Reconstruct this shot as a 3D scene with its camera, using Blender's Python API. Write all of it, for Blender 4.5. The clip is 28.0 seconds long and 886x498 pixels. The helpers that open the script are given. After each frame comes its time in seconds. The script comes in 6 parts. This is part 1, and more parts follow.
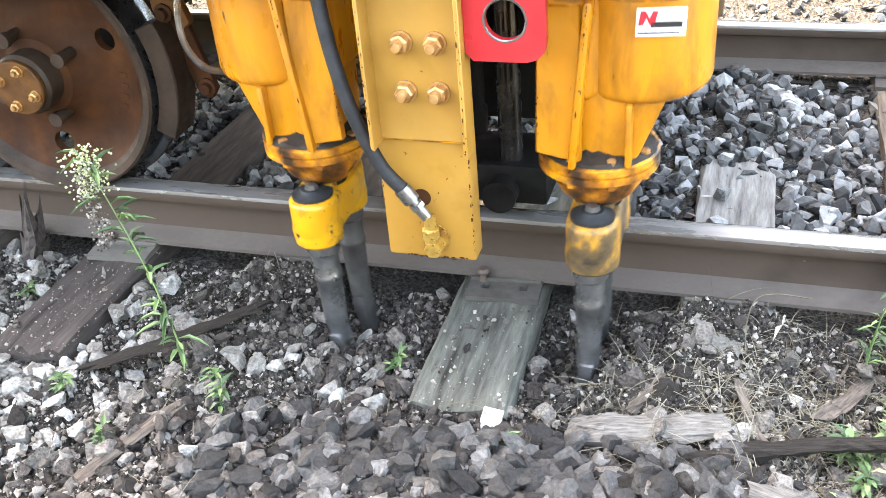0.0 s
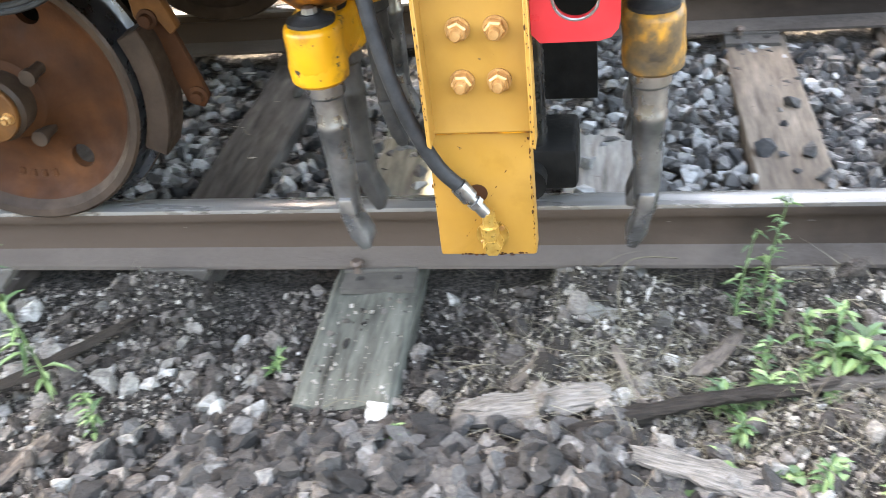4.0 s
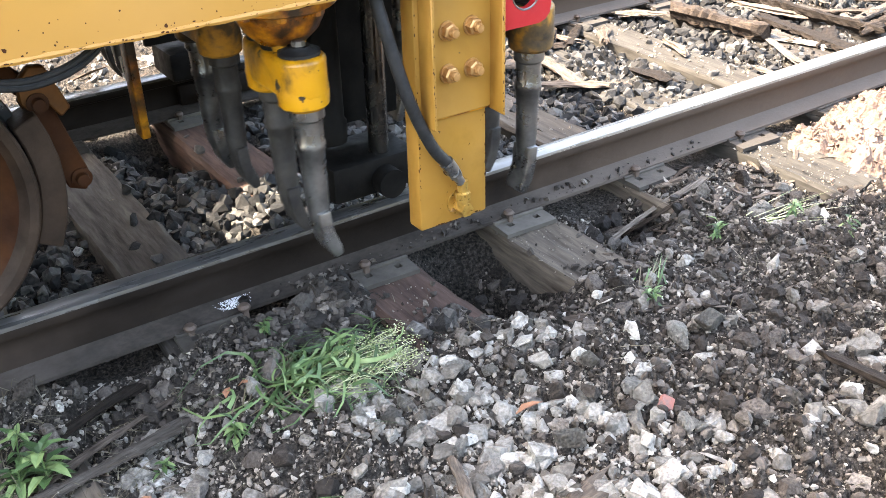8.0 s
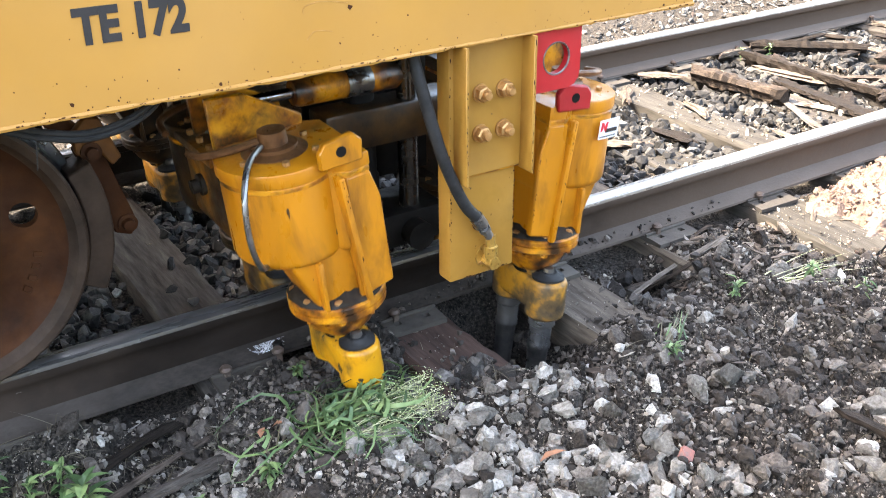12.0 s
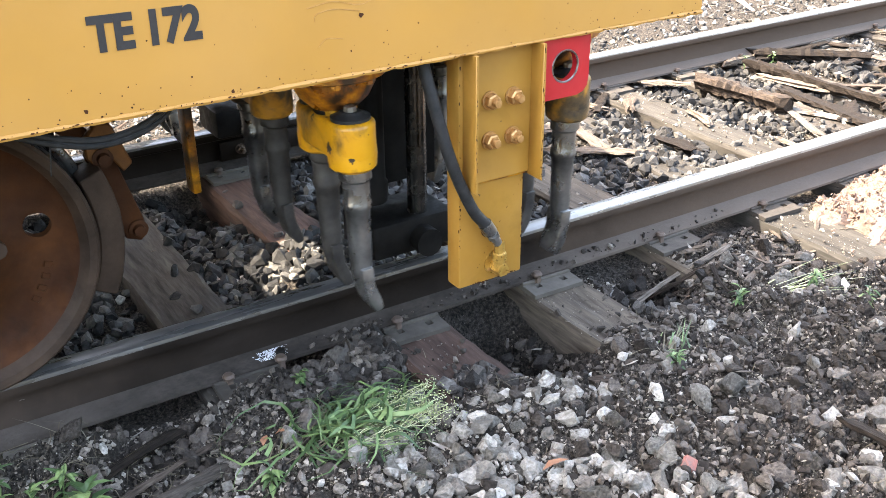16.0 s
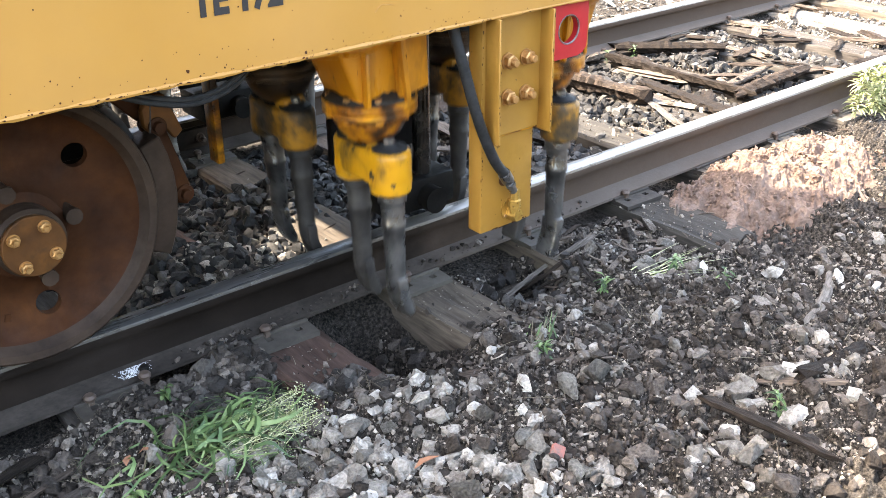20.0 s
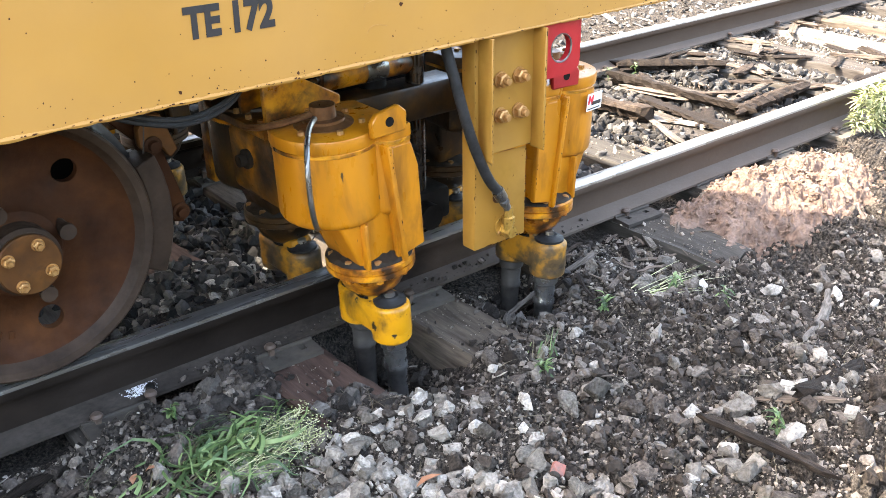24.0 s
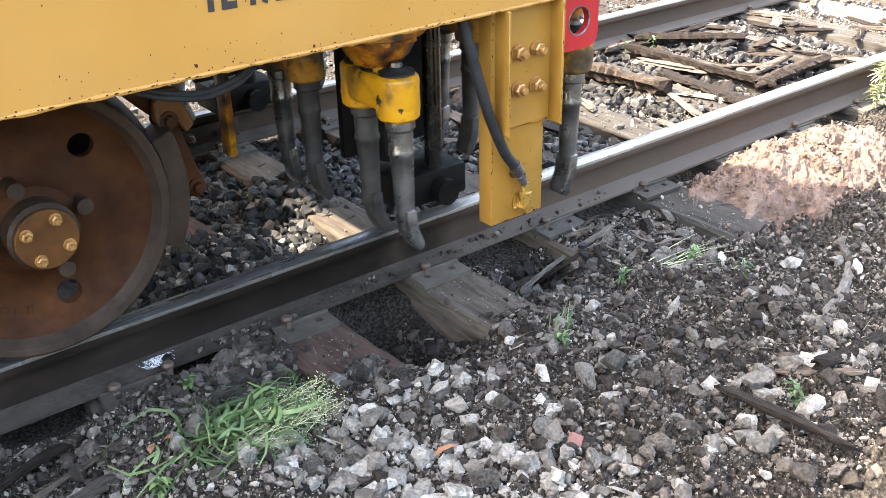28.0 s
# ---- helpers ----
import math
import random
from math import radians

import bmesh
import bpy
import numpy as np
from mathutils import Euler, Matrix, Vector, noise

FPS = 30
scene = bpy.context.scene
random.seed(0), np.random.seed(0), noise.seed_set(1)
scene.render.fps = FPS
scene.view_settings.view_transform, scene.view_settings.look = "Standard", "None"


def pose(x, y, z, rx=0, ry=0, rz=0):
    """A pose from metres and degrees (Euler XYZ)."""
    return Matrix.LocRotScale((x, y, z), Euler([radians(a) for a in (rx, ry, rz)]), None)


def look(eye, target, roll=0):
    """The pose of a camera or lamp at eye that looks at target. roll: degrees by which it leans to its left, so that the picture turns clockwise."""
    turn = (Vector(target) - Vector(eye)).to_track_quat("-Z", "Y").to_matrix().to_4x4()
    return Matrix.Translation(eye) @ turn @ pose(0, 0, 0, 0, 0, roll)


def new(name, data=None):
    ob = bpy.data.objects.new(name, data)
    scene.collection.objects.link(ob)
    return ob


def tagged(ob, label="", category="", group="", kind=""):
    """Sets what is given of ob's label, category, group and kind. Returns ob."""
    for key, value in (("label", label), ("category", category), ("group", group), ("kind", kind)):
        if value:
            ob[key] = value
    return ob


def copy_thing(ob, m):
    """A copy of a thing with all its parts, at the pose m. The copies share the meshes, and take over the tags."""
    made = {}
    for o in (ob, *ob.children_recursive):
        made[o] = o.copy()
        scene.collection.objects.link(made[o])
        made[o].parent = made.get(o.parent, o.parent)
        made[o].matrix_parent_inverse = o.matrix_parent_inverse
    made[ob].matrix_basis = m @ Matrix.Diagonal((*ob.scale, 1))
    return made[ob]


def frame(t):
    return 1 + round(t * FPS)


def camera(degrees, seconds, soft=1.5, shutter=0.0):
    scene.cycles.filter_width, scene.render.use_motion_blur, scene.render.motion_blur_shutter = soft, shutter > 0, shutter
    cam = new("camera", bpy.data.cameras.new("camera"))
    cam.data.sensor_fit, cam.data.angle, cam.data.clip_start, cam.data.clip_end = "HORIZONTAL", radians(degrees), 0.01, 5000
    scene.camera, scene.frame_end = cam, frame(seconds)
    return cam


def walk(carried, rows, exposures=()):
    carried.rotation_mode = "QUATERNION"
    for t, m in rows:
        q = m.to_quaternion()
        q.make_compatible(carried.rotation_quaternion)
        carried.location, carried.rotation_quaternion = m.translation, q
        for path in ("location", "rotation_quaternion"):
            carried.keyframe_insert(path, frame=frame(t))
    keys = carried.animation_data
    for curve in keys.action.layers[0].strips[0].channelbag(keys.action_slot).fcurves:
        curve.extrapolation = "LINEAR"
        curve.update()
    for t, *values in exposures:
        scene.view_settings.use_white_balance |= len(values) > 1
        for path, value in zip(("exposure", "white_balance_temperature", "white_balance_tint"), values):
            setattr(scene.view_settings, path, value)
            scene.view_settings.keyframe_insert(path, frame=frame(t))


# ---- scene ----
cam = camera(48.28, 28.0, soft=0.6, shutter=0.5)

PATH = [
    (0.0, (0.153, -2.217, 1.505), (-0.4067, -0.6176, 0.4425), -5.23),
    (1.0, (0.155, -2.211, 1.503), (-0.4399, -0.6137, 0.4556), -6.50),
    (2.0, (0.152, -2.212, 1.500), (-0.4833, -0.6373, 0.4428), -8.10),
    (2.5, (0.149, -2.217, 1.502), (-0.4733, -0.6227, 0.4668), -7.98),
    (4.5, (0.252, -2.160, 1.488), (0.1456, -0.5150, 0.3554), -5.77),
    (5.0, (0.309, -2.166, 1.479), (0.5134, -0.5223, 0.3586), -4.22),
    (5.5, (0.320, -2.176, 1.465), (0.7642, -0.5733, 0.3538), -4.06),
    (6.0, (0.317, -2.180, 1.455), (1.0046, -0.6732, 0.3344), -2.92),
    (6.5, (0.394, -2.207, 1.485), (1.2077, -0.7241, 0.4178), -2.35),
    (7.0, (0.499, -2.256, 1.510), (1.3984, -0.8107, 0.4599), -2.49),
    (7.5, (0.535, -2.312, 1.521), (1.4710, -0.8731, 0.4947), -2.06),
    (8.0, (0.548, -2.327, 1.521), (1.5033, -0.8780, 0.5283), -1.65),
    (8.5, (0.551, -2.329, 1.513), (1.5086, -0.8889, 0.5090), -1.02),
    (9.0, (0.557, -2.324, 1.512), (1.5255, -0.8733, 0.5336), -1.48),
    (10.0, (0.558, -2.327, 1.521), (1.5354, -0.8789, 0.5474), -1.26),
    (10.5, (0.552, -2.324, 1.521), (1.5117, -0.8639, 0.5473), -1.27),
    (11.0, (0.550, -2.325, 1.521), (1.5020, -0.8350, 0.5873), -1.92),
    (11.5, (0.521, -2.337, 1.544), (1.4838, -0.8472, 0.6196), -0.85),
    (12.0, (0.461, -2.379, 1.572), (1.4214, -0.8752, 0.6702), -0.57),
    (12.5, (0.459, -2.372, 1.581), (1.4198, -0.8579, 0.6959), -0.56),
    (14.5, (0.455, -2.381, 1.589), (1.4213, -0.8634, 0.7159), -0.32),
    (15.5, (0.463, -2.382, 1.577), (1.4246, -0.8675, 0.6929), -0.46),
    (16.5, (0.462, -2.376, 1.577), (1.4198, -0.8645, 0.6832), -0.62),
    (17.0, (0.466, -2.378, 1.581), (1.4415, -0.8714, 0.6992), -0.55),
    (17.5, (0.477, -2.388, 1.581), (1.4716, -0.8910, 0.7032), -0.56),
    (18.0, (0.484, -2.391, 1.586), (1.5020, -0.9065, 0.7147), -0.60),
    (18.5, (0.500, -2.401, 1.582), (1.5569, -0.9422, 0.7145), -0.71),
    (19.0, (0.519, -2.417, 1.573), (1.6271, -1.0058, 0.6891), -0.87),
    (19.5, (0.530, -2.424, 1.575), (1.6693, -1.0374, 0.6925), -0.65),
    (20.0, (0.530, -2.424, 1.568), (1.6655, -1.0365, 0.6813), -0.52),
    (21.0, (0.526, -2.421, 1.562), (1.6546, -1.0151, 0.6949), -0.97),
    (21.5, (0.525, -2.422, 1.570), (1.6722, -1.0248, 0.7139), -0.79),
    (23.5, (0.519, -2.454, 1.605), (1.6521, -1.0500, 0.7414), -1.02),
    (24.5, (0.521, -2.446, 1.603), (1.6582, -1.0481, 0.7355), -0.48),
    (25.0, (0.519, -2.447, 1.600), (1.6393, -1.0449, 0.7177), -0.86),
    (25.5, (0.518, -2.448, 1.594), (1.6187, -1.0381, 0.6995), -1.36),
    (26.0, (0.518, -2.447, 1.596), (1.6207, -1.0393, 0.7001), -1.28),
    (26.5, (0.521, -2.447, 1.586), (1.6270, -1.0534, 0.6713), -0.89),
    (27.0, (0.521, -2.442, 1.584), (1.6248, -1.0425, 0.6761), -1.02),
    (28.0, (0.520, -2.446, 1.578), (1.6183, -1.0382, 0.6768), -1.25),
]
walk(cam, [(t, look(eye, target, roll)) for t, eye, target, roll in PATH], [(0, 5.05, 8700, 10), (4.5, 4.95, 8700, 10), (6, 4.7, 8400, 10), (7.2, 4.35, 8200, 10), (8.5, 4.25, 8000, 10), (28, 4.12, 7950, 10)])

# ---- world and light ----
SUN_FROM = Vector((-0.62, 0.50, 1.02)).normalized()
world = bpy.data.worlds.new("sky")
scene.world = world
world.use_nodes = True
wn = world.node_tree.nodes
sky = wn.new("ShaderNodeTexSky")
sky.sky_type = "NISHITA"
sky.sun_disc = False
sky.sun_elevation = math.asin(SUN_FROM.z)
sky.dust_density = 2.5
sky.sun_rotation = math.atan2(SUN_FROM.x, SUN_FROM.y)
world.node_tree.links.new(sky.outputs[0], wn["Background"].inputs[0])
wn["Background"].inputs[1].default_value = 0.15
sun = new("sun", bpy.data.lights.new("sun", "SUN"))
sun.data.energy = 2.0
sun.data.angle = radians(0.6)
sun.data.color = (1.0, 0.99, 0.985)
sun.matrix_world = look(SUN_FROM * 20, (0, 0, 0))


# ---- materials ----
def material(name, stops, rough=0.8, metal=0.0, scale=8.0, detail=8.0, bump=0.3, bump_scale=60.0, fine=0.0, per="", stretch=(1, 1, 1), spec=0.4,
             stain=None, stain_amount=0.5, stain_scale=5.0, chip=None, chip_amount=0.62, chip_scale=40.0, rough_var=0.15, distance=0.004):
    """Noise-driven colour ramp with bump; optional stains (soft, large) and chips (hard, small), and a tone that varies per piece."""
    m = bpy.data.materials.new(name)
    m.use_nodes = True
    nt, L = m.node_tree, m.node_tree.links
    b = nt.nodes["Principled BSDF"]
    tc = nt.nodes.new("ShaderNodeTexCoord")
    mp = nt.nodes.new("ShaderNodeMapping")
    mp.inputs["Scale"].default_value = stretch
    L.new(tc.outputs["Object"], mp.inputs[0])
    vec = mp.outputs[0]
    rnd = None
    if per == "object":
        oi = nt.nodes.new("ShaderNodeObjectInfo")
        rnd = oi.outputs["Random"]
    elif per == "island":
        ge = nt.nodes.new("ShaderNodeNewGeometry")
        rnd = ge.outputs["Random Per Island"]

    def tex(sc, de=detail, dist=0.0, ro=0.6):
        n = nt.nodes.new("ShaderNodeTexNoise")
        n.inputs["Scale"].default_value, n.inputs["Detail"].default_value = sc, de
        n.inputs["Distortion"].default_value, n.inputs["Roughness"].default_value = dist, ro
        L.new(vec, n.inputs["Vector"])
        return n.outputs[0]

    def ramp(src, points):
        r = nt.nodes.new("ShaderNodeValToRGB")
        e = r.color_ramp.elements
        while len(e) < len(points):
            e.new(0.5)
        for k, (pos, col) in enumerate(points):
            e[k].position, e[k].color = pos, (*col, 1) if len(col) == 3 else col
        L.new(src, r.inputs[0])
        return r.outputs[0]

    def mix(fac, a, c, kind="MIX"):
        x = nt.nodes.new("ShaderNodeMix")
        x.data_type, x.blend_type = "RGBA", kind
        for sock, v in ((x.inputs[0], fac), (x.inputs[6], a), (x.inputs[7], c)):
            if hasattr(v, "links"):
                L.new(v, sock)
            else:
                sock.default_value = v if isinstance(v, float) else (*v, 1)
        return x.outputs[2]

    base = tex(scale)
    if rnd is not None:
        a = nt.nodes.new("ShaderNodeMath")
        a.operation = "MULTIPLY_ADD"
        L.new(rnd, a.inputs[0])
        a.inputs[1].default_value = 0.9
        s = nt.nodes.new("ShaderNodeMath")
        s.operation = "MULTIPLY_ADD"
        L.new(base, s.inputs[0])
        s.inputs[1].default_value = 0.7
        s.inputs[2].default_value = -0.30
        L.new(s.outputs[0], a.inputs[2])
        base = a.outputs[0]
    col = ramp(base, stops)
    g = tex(bump_scale, 6.0)
    if fine:
        col = mix(fine, col, ramp(g, [(0.30, (0.14, 0.14, 0.14)), (0.62, (1.0, 1.0, 1.0))]), "MULTIPLY")
    if stain:
        col = mix(ramp(tex(stain_scale, 5.0, 0.4), [(stain_amount, (0, 0, 0)), (min(stain_amount + 0.22, 1), (1, 1, 1))]), col, stain)
    if chip:
        col = mix(ramp(tex(chip_scale, 3.0, 0.0), [(chip_amount, (0, 0, 0)), (chip_amount + 0.025, (1, 1, 1))]), col, chip)
    L.new(col, b.inputs["Base Color"])
    b.inputs["Metallic"].default_value = metal
    b.inputs["Specular IOR Level"].default_value = spec
    lo, hi = max(rough - rough_var, 0.05), min(rough + rough_var, 1)
    L.new(ramp(tex(scale * 2.3), [(0.3, (lo,) * 3), (0.7, (hi,) * 3)]), b.inputs["Roughness"])
    if bump:
        bp = nt.nodes.new("ShaderNodeBump")
        bp.inputs["Strength"].default_value, bp.inputs["Distance"].default_value = bump, distance
        L.new(g, bp.inputs["Height"])
        L.new(bp.outputs[0], b.inputs["Normal"])
    return m


def plain(name, col, rough=0.6, metal=0.0):
    return material(name, [(0.3, tuple(c * 0.8 for c in col)), (0.7, tuple(min(c * 1.15, 1) for c in col))], rough, metal, 20.0, bump=0.08)


BEAM_PAINT = material("yellow_enamel", [(0.30, (0.326, 0.1538, 0.02925)), (0.70, (0.3752, 0.1821, 0.03834))], 0.5, 0, 2.0, bump=0.10, bump_scale=30, distance=0.002,
                      stain=(0.42, 0.185, 0.038), stain_amount=0.60, stain_scale=3.0, chip=(0.14, 0.05, 0.018), chip_amount=0.79, chip_scale=70.0)
GREASE = material("black_grease", [(0.3, (0.006, 0.005, 0.004)), (0.7, (0.026, 0.017, 0.010))], 0.7, 0, 22.0, bump=0.3, bump_scale=70, spec=0.25)
BRACKET_PAINT = material("bracket_yellow_paint", [(0.3, (0.2538, 0.1192, 0.01769)), (0.7, (0.3384, 0.1662, 0.02999))], 0.5, 0, 4.0, bump=0.14, bump_scale=40, distance=0.002,
                         stain=(0.21, 0.10, 0.012), stain_amount=0.55, stain_scale=6.0, chip=(0.05, 0.02, 0.01), chip_amount=0.73, chip_scale=45.0)
ARM_PAINT = material("orange_yellow_paint", [(0.3, (0.3976, 0.1369, 0.005077)), (0.7, (0.5161, 0.1877, 0.01016))], 0.36, 0, 5.0, bump=0.16, bump_scale=35, distance=0.002,
                     stain=(0.13, 0.045, 0.006), stain_amount=0.52, stain_scale=6.0, chip=(0.04, 0.018, 0.01), chip_amount=0.70, chip_scale=30.0, spec=0.5, stretch=(1.6, 1.6, 0.55))
OILY_PAINT = material("oil_stained_yellow_paint", [(0.38, (0.0285, 0.01235, 0.00475)), (0.47, (0.2375, 0.07125, 0.0057)), (0.56, (0.551, 0.209, 0.0076)), (0.7, (0.684, 0.2945, 0.01425))], 0.38, 0, 9.0, bump=0.25, bump_scale=50,
                      stain=(0.016, 0.010, 0.007), stain_amount=0.47, stain_scale=11.0, spec=0.55)
BRIDGE_PAINT = material("smeared_case_paint", [(0.40, (0.014, 0.008, 0.004)), (0.52, (0.11, 0.04, 0.005)), (0.66, (0.40, 0.145, 0.008))], 0.42, 0, 7.0, bump=0.25, bump_scale=45, stain=(0.014, 0.009, 0.006), stain_amount=0.50, stain_scale=8.0)
# inner and far arms: grease, and the deck's shade mixed into the colour
GRIMY_SHADED_PAINT = material("greasy_shaded_yellow_paint", [(0.40, (0.012, 0.008, 0.005)), (0.62, (0.07, 0.03, 0.005)), (0.80, (0.30, 0.13, 0.009))], 0.4, 0, 8.0, bump=0.25, bump_scale=45, stain=(0.014, 0.010, 0.008), stain_amount=0.50, stain_scale=7.0)
CLAMP_PAINT = material("worn_clamp_paint", [(0.3, (0.4284, 0.18, 0.00612)), (0.7, (0.5508, 0.2529, 0.0099))], 0.40, 0, 6.0, bump=0.2, bump_scale=40,
                       stain=(0.035, 0.020, 0.010), stain_amount=0.49, stain_scale=10.0, chip=(0.03, 0.02, 0.015), chip_amount=0.64, chip_scale=30.0)
RED_PAINT = material("red_paint", [(0.3, (0.3034, 0.01084, 0.013)), (0.7, (0.3974, 0.01806, 0.02167))], 0.42, 0, 6.0, bump=0.12, chip=(0.068, 0.017, 0.01275), chip_amount=0.73, chip_scale=40)
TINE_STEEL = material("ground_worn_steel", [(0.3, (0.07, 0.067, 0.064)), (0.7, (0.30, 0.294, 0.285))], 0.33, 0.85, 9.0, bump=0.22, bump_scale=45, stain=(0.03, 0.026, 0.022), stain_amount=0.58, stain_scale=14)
TINE_DARK = material("dark_tine_steel", [(0.3, (0.018, 0.016, 0.015)), (0.7, (0.07, 0.062, 0.055))], 0.62, 0.3, 12.0, bump=0.4, bump_scale=60)
BLACK_STEEL = material("oily_black_steel", [(0.3, (0.004, 0.0038, 0.0036)), (0.7, (0.015, 0.0135, 0.012))], 0.55, 0.0, 10.0, bump=0.3, bump_scale=40, spec=0.06)
CHROME = material("polished_rod", [(0.3, (0.35, 0.35, 0.35)), (0.7, (0.5, 0.5, 0.5))], 0.16, 1.0, 30.0, bump=0.02)
DARK_ROD = material("oily_dark_rod", [(0.3, (0.035, 0.034, 0.033)), (0.7, (0.11, 0.105, 0.10))], 0.22, 0.9, 12.0, bump=0.05)
RUBBER = material("black_rubber", [(0.3, (0.007, 0.007, 0.0072)), (0.7, (0.020, 0.0195, 0.019))], 0.6, 0, 30.0, bump=0.15, bump_scale=120, spec=0.25)
BOLT = material("plated_bolt", [(0.3, (0.30, 0.14, 0.045)), (0.7, (0.52, 0.30, 0.12))], 0.42, 0.6, 40.0, bump=0.2, bump_scale=90)
FITTING = material("brass_fitting", [(0.3, (0.27, 0.14, 0.025)), (0.7, (0.48, 0.29, 0.075))], 0.35, 0.6, 40.0, bump=0.2, bump_scale=90, stain=(0.08, 0.05, 0.02), stain_amount=0.6, stain_scale=30)
RUSTY_CAP = material("oily_rusty_cap", [(0.3, (0.075, 0.030, 0.012)), (0.7, (0.20, 0.088, 0.034))], 0.4, 0.35, 24.0, bump=0.3, bump_scale=60, stain=(0.02, 0.012, 0.008), stain_amount=0.55, stain_scale=16)
WHEEL_RUST = material("rusty_wheel_steel", [(0.25, (0.016, 0.0058, 0.0024)), (0.5, (0.042, 0.0138, 0.0044)), (0.75, (0.080, 0.027, 0.0075))], 0.75, 0.0, 7.0, bump=0.35, bump_scale=55, spec=0.15,
                      stain=(0.016, 0.008, 0.005), stain_amount=0.56, stain_scale=4.0)
WHEEL_RIM = material("worn_wheel_rim", [(0.3, (0.018, 0.010, 0.006)), (0.7, (0.050, 0.030, 0.019))], 0.6, 0.1, 12.0, bump=0.3, bump_scale=60, spec=0.25)
TREAD = material("bright_wheel_tread", [(0.3, (0.06825, 0.06825, 0.0702)), (0.7, (0.1365, 0.1365, 0.1411))], 0.32, 0.9, 14.0, bump=0.1)
HUB_PAINT = material("faded_yellow_hub", [(0.3, (0.0527, 0.01825, 0.003906)), (0.7, (0.124, 0.04563, 0.007812))], 0.65, 0, 10.0, bump=0.3, stain=(0.0217, 0.009126, 0.004464), stain_amount=0.54, stain_scale=14, spec=0.25)
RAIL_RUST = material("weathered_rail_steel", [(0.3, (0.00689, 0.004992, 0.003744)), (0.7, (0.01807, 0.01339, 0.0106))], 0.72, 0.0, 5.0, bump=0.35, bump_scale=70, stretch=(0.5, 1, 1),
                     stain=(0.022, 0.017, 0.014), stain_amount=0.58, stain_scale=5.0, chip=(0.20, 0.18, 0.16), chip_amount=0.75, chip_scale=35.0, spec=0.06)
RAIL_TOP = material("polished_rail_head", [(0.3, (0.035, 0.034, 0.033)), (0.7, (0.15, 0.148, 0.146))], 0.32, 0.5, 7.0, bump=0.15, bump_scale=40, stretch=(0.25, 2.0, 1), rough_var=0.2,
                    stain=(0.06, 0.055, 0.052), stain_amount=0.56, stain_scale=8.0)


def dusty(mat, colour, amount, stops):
    """Dust along the rail save its oily stretch, with sun and shade put into the colour; stops: place along the rail
    and cover.
    """
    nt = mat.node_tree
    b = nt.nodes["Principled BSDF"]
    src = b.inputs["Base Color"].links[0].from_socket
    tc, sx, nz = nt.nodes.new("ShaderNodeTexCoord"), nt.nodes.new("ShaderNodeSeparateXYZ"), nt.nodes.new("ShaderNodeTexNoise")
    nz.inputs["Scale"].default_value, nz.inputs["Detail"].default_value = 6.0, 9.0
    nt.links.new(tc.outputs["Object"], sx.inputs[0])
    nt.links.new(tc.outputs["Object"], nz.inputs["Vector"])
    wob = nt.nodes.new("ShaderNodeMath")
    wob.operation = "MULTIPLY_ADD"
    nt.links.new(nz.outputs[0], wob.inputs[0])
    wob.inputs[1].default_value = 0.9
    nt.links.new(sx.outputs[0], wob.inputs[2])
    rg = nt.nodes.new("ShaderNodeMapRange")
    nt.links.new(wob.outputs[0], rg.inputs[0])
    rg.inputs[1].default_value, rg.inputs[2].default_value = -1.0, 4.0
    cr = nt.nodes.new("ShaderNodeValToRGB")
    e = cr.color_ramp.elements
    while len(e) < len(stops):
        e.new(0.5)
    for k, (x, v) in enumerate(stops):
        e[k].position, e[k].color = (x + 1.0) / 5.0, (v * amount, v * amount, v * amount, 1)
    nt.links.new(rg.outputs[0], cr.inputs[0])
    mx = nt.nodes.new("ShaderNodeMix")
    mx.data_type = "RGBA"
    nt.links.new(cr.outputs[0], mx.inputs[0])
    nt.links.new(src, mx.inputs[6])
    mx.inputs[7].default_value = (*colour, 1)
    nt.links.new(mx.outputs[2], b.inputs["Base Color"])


OIL_AND_SHADE = [(0.7, 0.8), (1.2, 0.2), (1.5, 0.0), (2.65, 0.0), (3.1, 0.75), (3.8, 1.0)]
dusty(RAIL_RUST, (0.082, 0.057, 0.042), 0.85, OIL_AND_SHADE)
# head colour is raised ahead, where the sun strikes it
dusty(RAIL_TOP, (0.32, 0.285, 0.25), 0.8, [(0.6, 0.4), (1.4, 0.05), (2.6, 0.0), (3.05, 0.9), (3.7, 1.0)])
PLATE_STEEL = material("dusty_tie_plate", [(0.3, (0.03866, 0.03182, 0.02555)), (0.7, (0.08812, 0.07589, 0.06161))], 0.8, 0.15, 9.0, bump=0.4, bump_scale=60, per="object")
SPIKE_STEEL = material("rusty_spike", [(0.3, (0.045, 0.03, 0.022)), (0.7, (0.12, 0.085, 0.065))], 0.7, 0.3, 20.0, bump=0.4)


def wood(name, a, b, dark, grain=1.0):
    return material(name, [(0.28, dark), (0.42, a), (0.72, b)], 0.9, 0, 8.0, 12, 0.8, 24.0, 0.45, stretch=(3.6 * grain, 0.42, 3.6 * grain), spec=0.15, stain=dark, stain_amount=0.60, stain_scale=2.6, distance=0.005)


